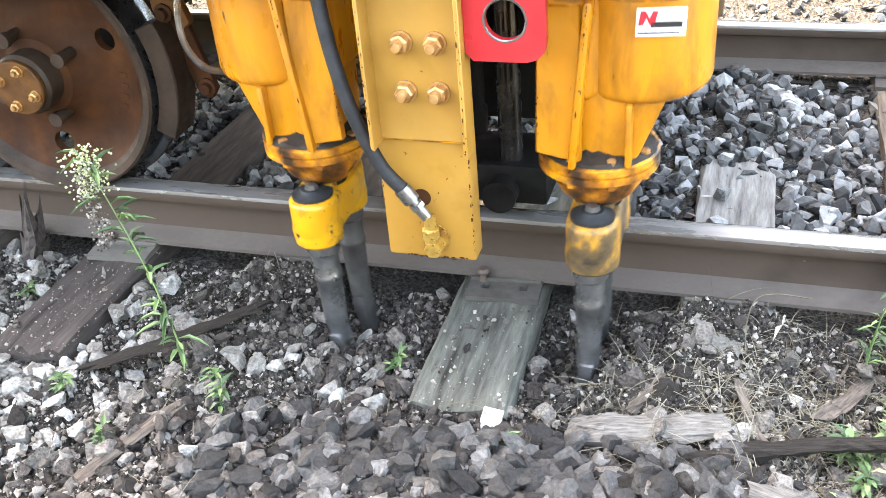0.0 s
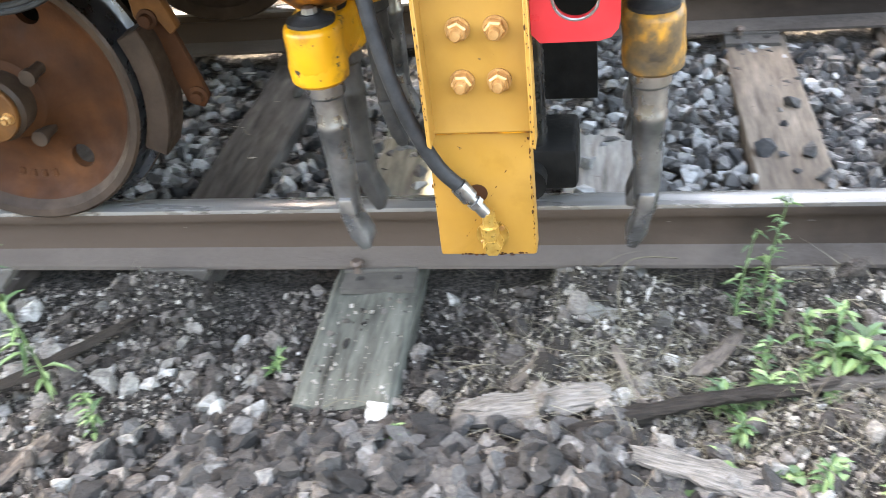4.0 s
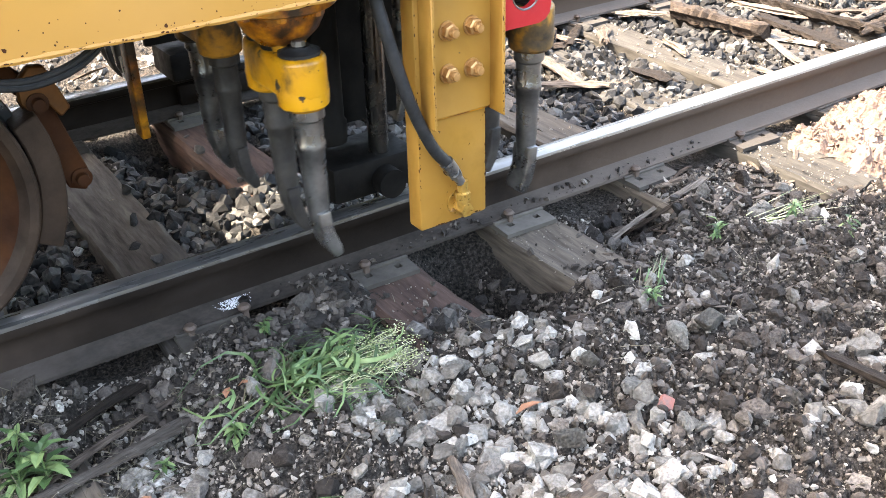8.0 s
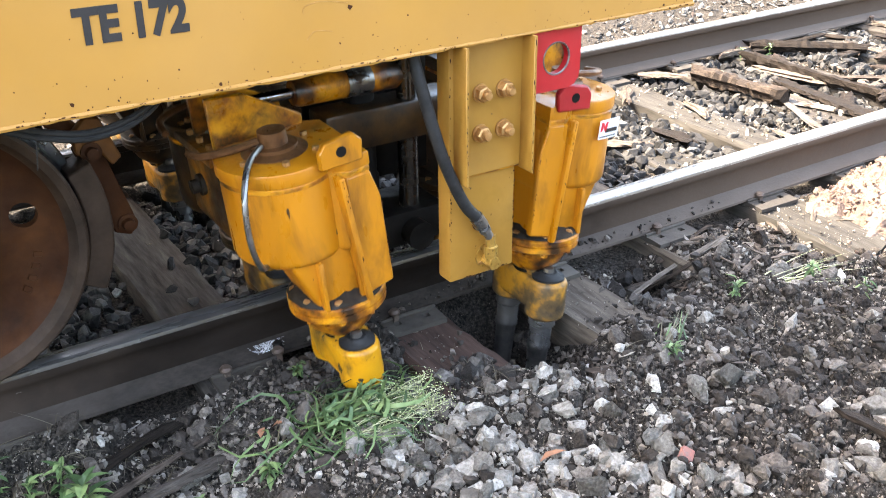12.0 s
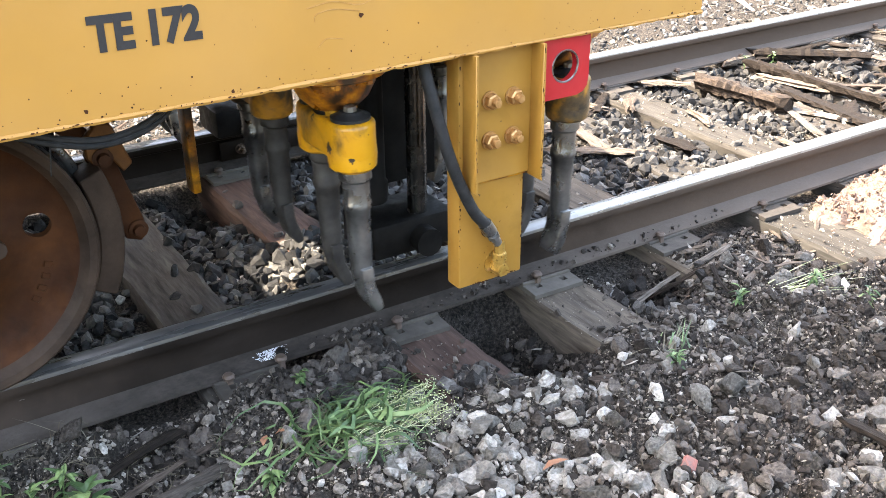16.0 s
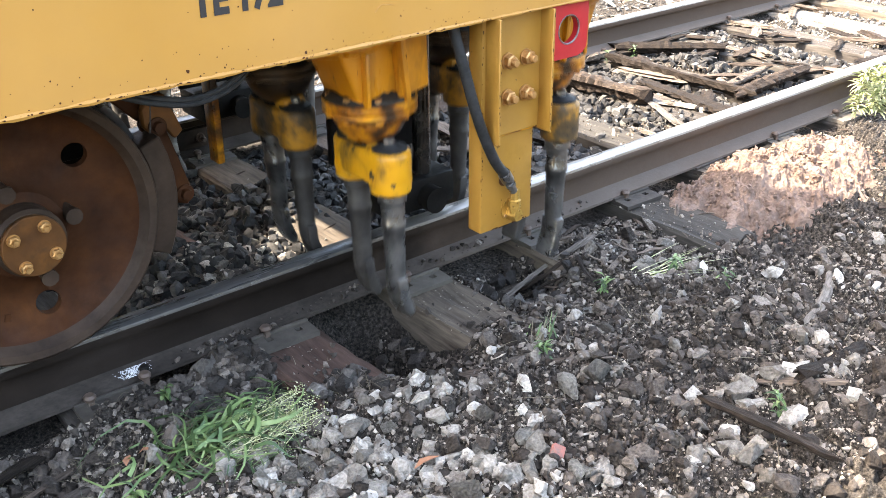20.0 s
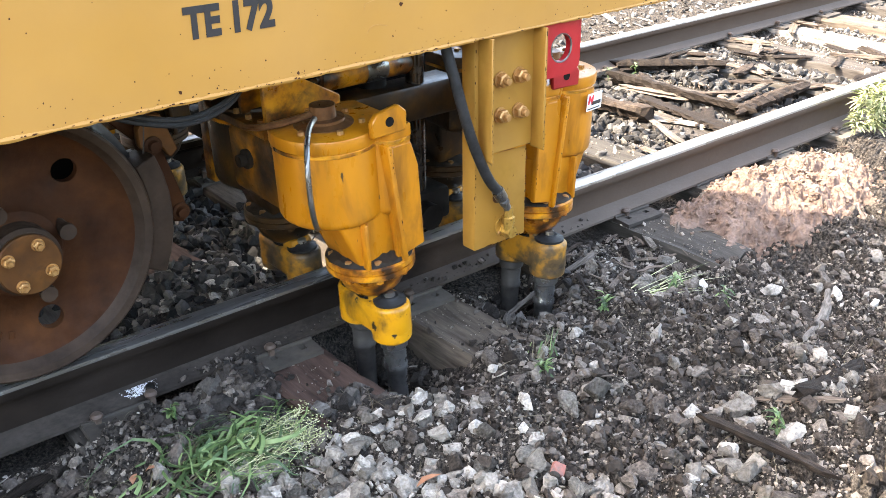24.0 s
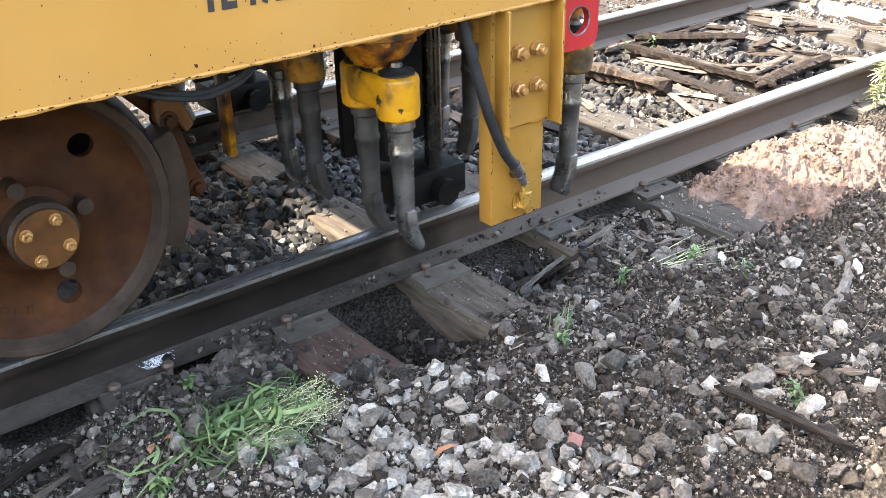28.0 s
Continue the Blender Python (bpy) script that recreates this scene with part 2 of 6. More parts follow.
WOOD_GREY = wood("weathered_grey_wood", (0.135, 0.12, 0.103), (0.25, 0.23, 0.205), (0.042, 0.036, 0.03))
WOOD_GREEN = wood("greenish_grey_wood", (0.0686, 0.0644, 0.0504), (0.1435, 0.14, 0.112), (0.0224, 0.0196, 0.0147))
WOOD_BROWN = wood("creosoted_brown_wood", (0.04368, 0.03354, 0.02808), (0.07176, 0.05616, 0.0468), (0.02028, 0.01482, 0.01248))
WOOD_RED = wood("reddish_new_wood", (0.05625, 0.0345, 0.027), (0.1013, 0.0615, 0.04725), (0.024, 0.0165, 0.0135))
WOOD_ROTTEN = wood("rotten_dirty_wood", (0.038, 0.032, 0.027), (0.085, 0.075, 0.065), (0.014, 0.011, 0.009))
WOOD_TAN = wood("sun_bleached_tan_wood", (0.03813, 0.03304, 0.02723), (0.06288, 0.05604, 0.04742), (0.01623, 0.0138, 0.01142))
WOOD_DARK = wood("dark_grey_wood", (0.07197, 0.0562, 0.04222), (0.1323, 0.1066, 0.08187), (0.02751, 0.02035, 0.01551))
DRIFT = material("splintered_grey_wood", [(0.25, (0.0203, 0.01528, 0.0113)), (0.5, (0.06498, 0.05315, 0.04342)), (0.78, (0.1528, 0.1329, 0.113))], 0.9, 0, 13.0, 10, 1.0, 36.0, 0.8, per="object", stretch=(0.6, 5, 5), spec=0.15, distance=0.006)
DRIFT_DARK = material("rotten_dark_wood", [(0.25, (0.016, 0.0112, 0.008)), (0.5, (0.0496, 0.036, 0.0272)), (0.78, (0.128, 0.1, 0.0784))], 0.9, 0, 13.0, 10, 1.0, 36.0, 0.8, per="object", stretch=(0.6, 5, 5), spec=0.15, distance=0.006)
SOIL = material("dark_crumbly_soil", [(0.34, (0.006386, 0.005084, 0.00409)), (0.46, (0.02938, 0.02418, 0.01985)), (0.58, (0.07025, 0.05952, 0.04931)), (0.72, (0.1341, 0.1172, 0.09923))], 0.95, 0, 95.0, 10, 1.0, 240.0, 0.6, spec=0.12, distance=0.010,
                stain=(0.030, 0.025, 0.021), stain_amount=0.55, stain_scale=1.6, chip=(0.27, 0.245, 0.216), chip_amount=0.71, chip_scale=120.0)
TAN_SOIL = material("dry_tan_soil", [(0.25, (0.1099, 0.06791, 0.05011)), (0.5, (0.1682, 0.1145, 0.08866)), (0.75, (0.2192, 0.1625, 0.134))], 0.95, 0, 9.0, 12, 1.0, 50.0, 0.4, spec=0.15, distance=0.02)
STONE = material("dusty_grey_limestone", [(0.05, (0.1257, 0.1109, 0.09321)), (0.35, (0.2161, 0.1947, 0.1673)), (0.65, (0.3142, 0.2871, 0.2498)), (0.98, (0.5027, 0.4657, 0.4111))], 0.92, 0, 34.0, 12, 1.0, 120.0, 0.6, per="island", spec=0.15, distance=0.010,
                 stain=(0.072, 0.060, 0.049), stain_amount=0.50, stain_scale=24.0)
STONE_PART = material("pale_grey_stone", [(0.05, (0.1294, 0.1122, 0.09253)), (0.5, (0.2525, 0.2282, 0.1956)), (0.95, (0.4187, 0.3864, 0.3397))], 0.92, 0, 2.2, 12, 1.0, 8.0, 0.6, per="object", spec=0.15, distance=0.14,
                      stain=(0.075, 0.063, 0.052), stain_amount=0.50, stain_scale=1.5)
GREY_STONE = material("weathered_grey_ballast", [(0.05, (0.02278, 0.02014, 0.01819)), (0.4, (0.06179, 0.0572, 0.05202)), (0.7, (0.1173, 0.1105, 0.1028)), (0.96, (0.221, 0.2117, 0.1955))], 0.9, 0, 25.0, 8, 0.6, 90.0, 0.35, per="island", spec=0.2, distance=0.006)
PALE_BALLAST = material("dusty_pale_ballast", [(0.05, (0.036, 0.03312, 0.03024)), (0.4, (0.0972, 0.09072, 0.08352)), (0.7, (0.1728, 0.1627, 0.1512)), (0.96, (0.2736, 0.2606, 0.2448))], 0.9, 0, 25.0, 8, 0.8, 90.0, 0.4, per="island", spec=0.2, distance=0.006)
DARK_STONE = material("dark_ballast_stone", [(0.05, (0.005322, 0.00479, 0.00455)), (0.4, (0.01626, 0.01493, 0.01391)), (0.7, (0.03838, 0.03543, 0.03256)), (0.97, (0.106, 0.0981, 0.0879))], 0.85, 0, 25.0, 8, 0.6, 90.0, 0.35, per="island", spec=0.3, distance=0.006)
CRUMB = material("soil_crumb", [(0.1, (0.08051, 0.06527, 0.05227)), (0.48, (0.1827, 0.1534, 0.1252)), (0.78, (0.262, 0.2265, 0.187)), (0.98, (0.335, 0.296, 0.248))], 0.95, 0, 60.0, 8, 0.8, 190.0, 0.4, per="island", spec=0.12, distance=0.004)
DAMP = material("damp_black_earth", [(0.1, (0.0148, 0.01149, 0.009085)), (0.5, (0.04526, 0.03633, 0.02953)), (0.85, (0.1079, 0.08957, 0.07463)), (0.98, (0.195, 0.168, 0.142))], 0.9, 0, 50.0, 8, 0.8, 170.0, 0.4, per="island", spec=0.2, distance=0.004)
DAMP_STONE = material("earth_caked_stone", [(0.1, (0.01987, 0.01697, 0.01474)), (0.5, (0.04637, 0.04057, 0.0356)), (0.85, (0.08694, 0.07783, 0.06955)), (0.98, (0.1656, 0.1516, 0.1366))], 0.9, 0, 40.0, 10, 1.0, 130.0, 0.5, per="island", spec=0.2, distance=0.008)
CLOD = material("dirty_earth_clod", [(0.1, (0.03091, 0.02437, 0.01976)), (0.5, (0.09551, 0.07849, 0.06545)), (0.9, (0.2388, 0.2051, 0.1737))], 0.95, 0, 30.0, 12, 1.0, 130.0, 0.7, per="island", spec=0.12, distance=0.014,
                stain=(0.22, 0.197, 0.174), stain_amount=0.62, stain_scale=34.0)
RAIL_FOOT = material("dusty_rail_foot", [(0.3, (0.01838, 0.01418, 0.01155)), (0.7, (0.0525, 0.04305, 0.0357))], 0.9, 0, 9.0, 10, 0.5, 90.0, 0.4, spec=0.15, stretch=(0.6, 1, 1), stain=(0.045, 0.0375, 0.0315), stain_amount=0.55, stain_scale=6.0)
WORN_CLAMP = material("blackened_clamp_paint", [(0.36, (0.022, 0.018, 0.015)), (0.48, (0.10, 0.058, 0.022)), (0.60, (0.42, 0.18, 0.014))], 0.5, 0.1, 9.0, bump=0.3, bump_scale=45, stain=(0.05, 0.047, 0.043), stain_amount=0.58, stain_scale=12.0)
SPLINTER = material("wood_splinter", [(0.1, (0.042, 0.0294, 0.0224)), (0.5, (0.133, 0.108, 0.0875)), (0.9, (0.322, 0.287, 0.245))], 0.9, 0, 30.0, 6, 0.4, 60.0, 0.3, per="island", spec=0.15)
LEAF = material("green_leaf", [(0.1, (0.02583, 0.05084, 0.01624)), (0.5, (0.06027, 0.1066, 0.03395)), (0.9, (0.1464, 0.2009, 0.0738))], 0.55, 0, 20.0, 4, 0.2, 50.0, 0.2, per="island", spec=0.35)
STRAW = material("dry_straw", [(0.1, (0.054, 0.0405, 0.0243)), (0.5, (0.108, 0.08936, 0.0567)), (0.9, (0.162, 0.1428, 0.1026))], 0.8, 0, 20.0, 4, 0.2, 50.0, 0.2, per="island", spec=0.2)
SEED = material("pale_seed_head", [(0.1, (0.16, 0.192, 0.072)), (0.5, (0.304, 0.32, 0.16)), (0.9, (0.464, 0.456, 0.288))], 0.8, 0, 20.0, 4, 0.2, 50.0, 0.2, per="island")
DRY_BROWN = plain("dry_brown_leaf", (0.21, 0.095, 0.05), 0.75)
RED_STONE = material("brick_red_stone", [(0.35, (0.09, 0.065, 0.055)), (0.62, (0.24, 0.085, 0.065))], 0.9, 0, 2.0, bump=0.5, bump_scale=6)
LETTER = plain("black_lettering", (0.018, 0.015, 0.014), 0.6)
DECAL_WHITE = plain("white_decal", (0.72, 0.70, 0.68), 0.5)
DECAL_RED = plain("red_decal_mark", (0.60, 0.02, 0.03), 0.5)
CHALK = plain("white_chalk_mark", (0.62, 0.62, 0.62), 0.9)


UNSEEN_BANK = material("unseen_bank_olive", [(0.3, (0.030, 0.030, 0.018)), (0.7, (0.090, 0.085, 0.050))], 0.9, 0, 1.5, 10, 0.8, 6.0, 0.5, spec=0.1, distance=0.2)


# ---- mesh helpers ----
def mesh_of(bm, name, mat, smooth=False, angle=40):
    me = bpy.data.meshes.new(name)
    bmesh.ops.recalc_face_normals(bm, faces=bm.faces)
    bm.to_mesh(me)
    bm.free()
    for m in (mat if isinstance(mat, (list, tuple)) else [mat]):
        me.materials.append(m)
    if smooth:
        me.shade_smooth()
        me.set_sharp_from_angle(angle=radians(angle))
    return me


def part(name, bm, mat, parent=None, label="", smooth=True, at=None):
    """Links a bmesh as one mesh object under a thing or a part."""
    ob = new(name, mesh_of(bm, name, mat, smooth))
    if parent is not None:
        ob.parent = parent
    if at is not None:
        ob.matrix_basis = at
    return tagged(ob, label) if label else ob


def empty(name, label, category, group="", at=None):
    ob = new(name)
    ob.empty_display_size = 0.05
    if at is not None:
        ob.matrix_basis = at
    return tagged(ob, label, category, group)


def box(x0, x1, y0, y1, z0, z1, bevel=0.0, seg=2, bm=None):
    own = bmesh.new()
    bmesh.ops.create_cube(own, size=1, matrix=Matrix.Translation(((x0 + x1) / 2, (y0 + y1) / 2, (z0 + z1) / 2)) @ Matrix.Diagonal((abs(x1 - x0), abs(y1 - y0), abs(z1 - z0), 1)))
    if bevel:
        bmesh.ops.bevel(own, geom=own.edges[:], offset=bevel, segments=seg, affect="EDGES", profile=0.5)
    return merge(bm, own)


def merge(bm, own, m=None):
    """Adds own to bm (or returns own when there is no bm)."""
    if m is not None:
        own.transform(m)
    if bm is None:
        return own
    me = bpy.data.meshes.new("tmp")
    own.to_mesh(me)
    own.free()
    bm.from_mesh(me)
    bpy.data.meshes.remove(me)
    return bm


def prism(points, y0, y1, bevel=0.0, seg=2, bm=None):
    """An outline in x, z extruded along y."""
    own = bmesh.new()
    low = [own.verts.new((x, y0, z)) for x, z in points]
    face = own.faces.new(low)
    ext = bmesh.ops.extrude_face_region(own, geom=[face])
    bmesh.ops.translate(own, verts=[v for v in ext["geom"] if isinstance(v, bmesh.types.BMVert)], vec=(0, y1 - y0, 0))
    bmesh.ops.recalc_face_normals(own, faces=own.faces)
    if bevel:
        bmesh.ops.bevel(own, geom=own.edges[:], offset=bevel, segments=seg, affect="EDGES", profile=0.5, clamp_overlap=True)
    return merge(bm, own)


def lathe(profile, n=24, axis="z", at=(0, 0, 0), bm=None, jag=0.0):
    """A profile of (radius, height) turned round an axis through at."""
    own = bmesh.new()
    rings = []
    for r, h in profile:
        rings.append([own.verts.new((r * math.cos(2 * math.pi * k / n), r * math.sin(2 * math.pi * k / n), h)) for k in range(n)] if r > 1e-6 else [own.verts.new((0, 0, h))])
    for a, b in zip(rings, rings[1:]):
        for k in range(n):
            q = [a[k % len(a)], a[(k + 1) % len(a)], b[(k + 1) % len(b)], b[k % len(b)]]
            q = list(dict.fromkeys(q))
            if len(q) > 2:
                own.faces.new(q)
    for ring in (rings[0], rings[-1]):
        if len(ring) > 2:
            own.faces.new(ring)
    turn = {"z": Matrix(), "y": Matrix.Rotation(radians(90), 4, "X"), "x": Matrix.Rotation(radians(90), 4, "Y")}[axis]
    return merge(bm, own, Matrix.Translation(at) @ turn)


def tube(points, radius, n=10, bm=None, taper=None, steps=6):
    """A round tube along a smooth line through points."""
    own = bmesh.new()
    P = [Vector(p) for p in points]
    line = []
    for k in range(len(P) - 1):
        a, b, c, d = P[max(k - 1, 0)], P[k], P[k + 1], P[min(k + 2, len(P) - 1)]
        for i in range(steps):
            t = i / steps
            line.append(0.5 * ((2 * b) + (c - a) * t + (2 * a - 5 * b + 4 * c - d) * t * t + (3 * b - a - 3 * c + d) * t ** 3))
    line.append(P[-1])
    rings = []
    ref = Vector((0.13, 0.37, 0.92)).normalized()
    for i, p in enumerate(line):
        d = (line[min(i + 1, len(line) - 1)] - line[max(i - 1, 0)]).normalized()
        u = d.cross(ref).normalized()
        w = d.cross(u)
        r = radius if taper is None else radius + (taper - radius) * i / (len(line) - 1)
        rings.append([own.verts.new(p + r * (u * math.cos(2 * math.pi * k / n) + w * math.sin(2 * math.pi * k / n))) for k in range(n)])
    for a, b in zip(rings, rings[1:]):
        for k in range(n):
            own.faces.new((a[k], a[(k + 1) % n], b[(k + 1) % n], b[k]))
    own.faces.new(rings[0])
    own.faces.new(rings[-1])
    return merge(bm, own)


def hexbolt(size=0.02, shank=0.0, washer=True):
    """A bolt head or nut that stands along -y, with its washer and the thread's end."""
    bm = bmesh.new()
    if washer:
        lathe([(0, 0), (size * 1.05, 0), (size * 1.05, size * 0.18), (0, size * 0.18)], 18, "y", (0, 0, 0), bm)
    own = lathe([(size * 0.90, 0.0), (size * 0.90, size * 0.75), (size * 0.72, size * 0.9), (0, size * 0.9)], 6, "y")
    merge(bm, own, Matrix.Translation((0, -size * 0.17, 0)))
    if shank:
        lathe([(size * 0.5, 0), (size * 0.5, shank), (size * 0.42, shank + 0.003), (0, shank + 0.003)], 14, "y", (0, -size, 0), bm)
    return bm


# ---- ground form ----
PITS = [(1.62, -0.30, 0.10, 0.10, 0.04), (2.07, -0.26, 0.15, 0.25, 0.30), (2.66, -0.24, 0.15, 0.15, 0.13), (-0.80, -0.24, 0.12, 0.13, 0.09), (-0.20, -0.25, 0.10, 0.14, 0.09), (1.62, 1.30, 0.16, 0.20, 0.13)]
MOUNDS = [(-0.55, -0.95, 0.55, 0.30, 0.05), (1.75, -0.62, 0.45, 0.22, 0.045), (2.5, -0.75, 0.7, 0.35, 0.06), (1.2, -0.32, 0.25, 0.14, 0.04), (3.95, -0.36, 0.50, 0.24, 0.05), (1.80, 0.36, 0.24, 0.36, 0.105), (2.34, 0.85, 0.26, 0.20, 0.075), (1.60, -0.165, 0.16, 0.10, 0.085), (0.15, 1.05, 0.22, 0.42, 0.075), (-0.435, 0.9, 0.22, 0.5, 0.06), (0.15, -0.13, 0.16, 0.07, 0.075), (0.70, -0.13, 0.16, 0.07, 0.075), (1.25, -0.13, 0.13, 0.06, 0.05), (-1.02, -0.13, 0.16, 0.07, 0.07), (-0.95, -0.35, 0.4, 0.12, 0.03), (-0.25, -0.80, 0.38, 0.13, 0.05), (3.44, 0.75, 0.19, 0.75, 0.055), (4.47, 0.5, 0.2, 0.5, 0.05), (5.2, 0.95, 0.16, 0.25, 0.07)]
TIES = [(-5.0, 0), (-4.43, 1), (-3.87, 2), (-3.30, 0), (-2.74, 1), (-2.18, 2), (-1.61, 3), (-1.02, 4), (-0.435, 5), (0.15, 0), (0.70, 2), (1.25, 4), (1.80, 6), (2.34, 2), (2.90, 2), (3.44, 7), (3.94, 7), (4.47, 4), (4.98, 4), (5.62, 7), (6.2, 4), (6.75, 0), (7.3, 2), (7.9, 4), (8.5, 7), (9.05, 0), (9.6, 4), (10.2, 2)]


BARE = {-1.61: -0.60, -0.435: -0.58, 1.80: -0.36, 2.34: -0.46, 3.44: -0.52}


def clods(x, y, size, seed):
    """Broken lumps of uneven size packed side by side, each with a top that slants its own way."""
    gx, gy = np.floor(x / size), np.floor(y / size)
    best, tall, lean = np.full(x.shape, 9.0), np.zeros(x.shape), np.zeros(x.shape)
    for dx in (-1, 0, 1):
        for dy in (-1, 0, 1):
            a, b = gx + dx, gy + dy
            r = np.modf(np.abs(np.sin(a * 12.9898 + b * 78.233 + seed) * 43758.5453))[0]
            q = np.modf(np.abs(np.sin(a * 39.346 + b * 11.135 + seed * 1.7) * 24634.6345))[0]
            d = np.hypot(x / size - a - 0.15 - 0.7 * r, y / size - b - 0.15 - 0.7 * q) / (0.45 + 0.35 * q)
            tall = np.where(d < best, np.modf(r * 7.31)[0], tall)
            lean = np.where(d < best, 1.3 * (np.modf(r * 5.17)[0] - 0.5) * (x / size - a - 0.15 - 0.7 * r) + 1.3 * (np.modf(q * 9.3)[0] - 0.5) * (y / size - b - 0.15 - 0.7 * q), lean)
            best = np.minimum(best, d)
    return size * np.clip(2.4 * (1 - best ** 2), 0, 1) * (0.12 + 0.75 * tall + lean)


def ground_height(x, y):
    """Height of the earth at arrays x, y: the shoulder, the ballast between the ties, pits, heaps and clods."""
    x, y = np.asarray(x, float), np.asarray(y, float)
    n = 0.012 * np.sin(7.1 * x + 2.3 * np.sin(3.3 * y)) * np.sin(6.3 * y + 1.7 * np.sin(4.1 * x + 1)) + 0.008 * np.sin(17.3 * x + 4 * y) * np.sin(14.9 * y - 5 * x)
    n = n + 0.005 * np.sin(41 * x + 9 * np.sin(13 * y)) * np.sin(37 * y + 8 * np.sin(11 * x))
    h = -0.045 + n
    inside = np.exp(-(((y - 0.755) / 0.66) ** 6))
    h = h - 0.022 * inside
    h = np.where(np.abs(y) < 0.16, h - 0.03 * (1 - np.abs(y) / 0.16) - 0.005, h)
    for t in (-5.0, -4.43, -3.87, -3.30, -2.74, -2.18, -1.02, 0.15, 0.70, 1.25, 2.90, 3.94, 4.47, 4.98, 5.62, 6.2):
        h = h + 0.045 * np.exp(-((x - t) / 0.17) ** 4) * np.clip((-0.10 - y) / 0.05, 0, 1)
    for px, py, rx, ry, d in PITS:
        h = h - d * np.exp(-((((x - px) / rx) ** 2 + ((y - py) / ry) ** 2) ** 1.6))
    for px, py, rx, ry, d in MOUNDS:
        h = h + d * np.exp(-(((x - px) / rx) ** 2 + ((y - py) / ry) ** 2))
    rough = np.clip((-0.08 - y) / 0.04, 0, 1) * np.clip((y + 2.2) / 0.3, 0, 1) * np.clip((5.2 - x) / 0.4, 0, 1) * np.clip((x + 2.8) / 0.4, 0, 1)
    for t, lim in BARE.items():
        bare = np.clip((0.15 - np.abs(x - t)) / 0.03, 0, 1) * np.clip((y - lim) / 0.05, 0, 1) * np.clip((-0.05 - y) / 0.02, 0, 1)
        rough = rough * (1 - bare)
        h = h - 0.026 * bare
    wx, wy = x + 0.012 * np.sin(31 * y + 3 * x), y + 0.012 * np.sin(27 * x - 5 * y)
    big = 0.5 + 0.5 * np.sin(3.1 * x + 1.3 * np.sin(4.7 * y)) * np.sin(4.3 * y + 2.1 * np.sin(2.9 * x))
    h = h + rough * (0.48 * (0.25 + 0.75 * big) * clods(wx, wy, 0.085, 1.3) + 0.52 * clods(wx, wy, 0.043, 4.1) + 0.50 * clods(wx, wy, 0.021, 8.7) - 0.036)
    far = np.clip((np.maximum(np.abs(x - 1.5) - 9, np.abs(y) - 4.5)) / 6, 0, 1)
    return h * (1 - far) - 0.06 * far


def make_ground():
    xs = np.concatenate([-np.geomspace(400, 4.2, 34), np.arange(-4.0, -2.1, 0.03), np.arange(-2.1, 4.3, 0.0078), np.arange(4.3, 7.0, 0.028), np.geomspace(7.2, 400, 32)])
    ys = np.concatenate([-np.geomspace(400, 2.7, 30), np.arange(-2.6, -1.6, 0.03), np.arange(-1.6, -0.06, 0.0078), np.arange(-0.06, 3.2, 0.030), np.geomspace(3.3, 400, 30)])
    X, Y = np.meshgrid(xs, ys)
    Z = ground_height(X, Y)
    rng = np.random.default_rng(3)
    near = (np.abs(X - 1.5) < 5.5) & (np.abs(Y) < 3)
    Z = Z + near * rng.normal(0, 0.0020, Z.shape)
    V = np.stack([X, Y, Z], -1).reshape(-1, 3)
    w, h = len(xs), len(ys)
    i = (np.arange(h - 1)[:, None] * w + np.arange(w - 1)).ravel()
    F = np.stack([i, i + 1, i + w + 1, i + w], 1)
    me = bpy.data.meshes.new("ground")
    me.from_pydata(V.tolist(), [], F.tolist())
    me.materials.append(SOIL)
    return tagged(new("ground", me), "dark crumbly soil mixed with ballast beside the track", "ground", kind="structure")


ground = make_ground()


def make_unseen_bank(side, foot, tall, seed):
    """An unseen bank, added to close one side of the track and hold back skylight."""
    xs, ds = np.arange(-40.0, 44.1, 0.6), np.arange(0.0, 9.0, 0.45)
    X, D = np.meshgrid(xs, ds)
    rise = np.clip(D / 3.2, 0, 1)
    Z = -0.15 + rise * rise * (3 - 2 * rise) * (tall + 0.7 * np.sin(0.6 * X) * np.sin(0.9 * D) + 0.5 * np.sin(1.7 * X + 1.1 * D)) + rise * np.random.default_rng(seed).normal(0, 0.16, X.shape)
    w, h = len(xs), len(ds)
    i = (np.arange(h - 1)[:, None] * w + np.arange(w - 1)).ravel()
    me = bpy.data.meshes.new("backdrop")
    me.from_pydata(np.stack([X, side * (foot + D), Z], -1).reshape(-1, 3).tolist(), [], np.stack([i, i + 1, i + w + 1, i + w], 1).tolist())
    me.materials.append(UNSEEN_BANK)
    return tagged(new("backdrop", me), "unseen dark bank added to hold back skylight", "bank", kind="structure")


make_unseen_bank(-1, 7.5, 3.2, 12)
make_unseen_bank(1, 7.5, 5.0, 13)


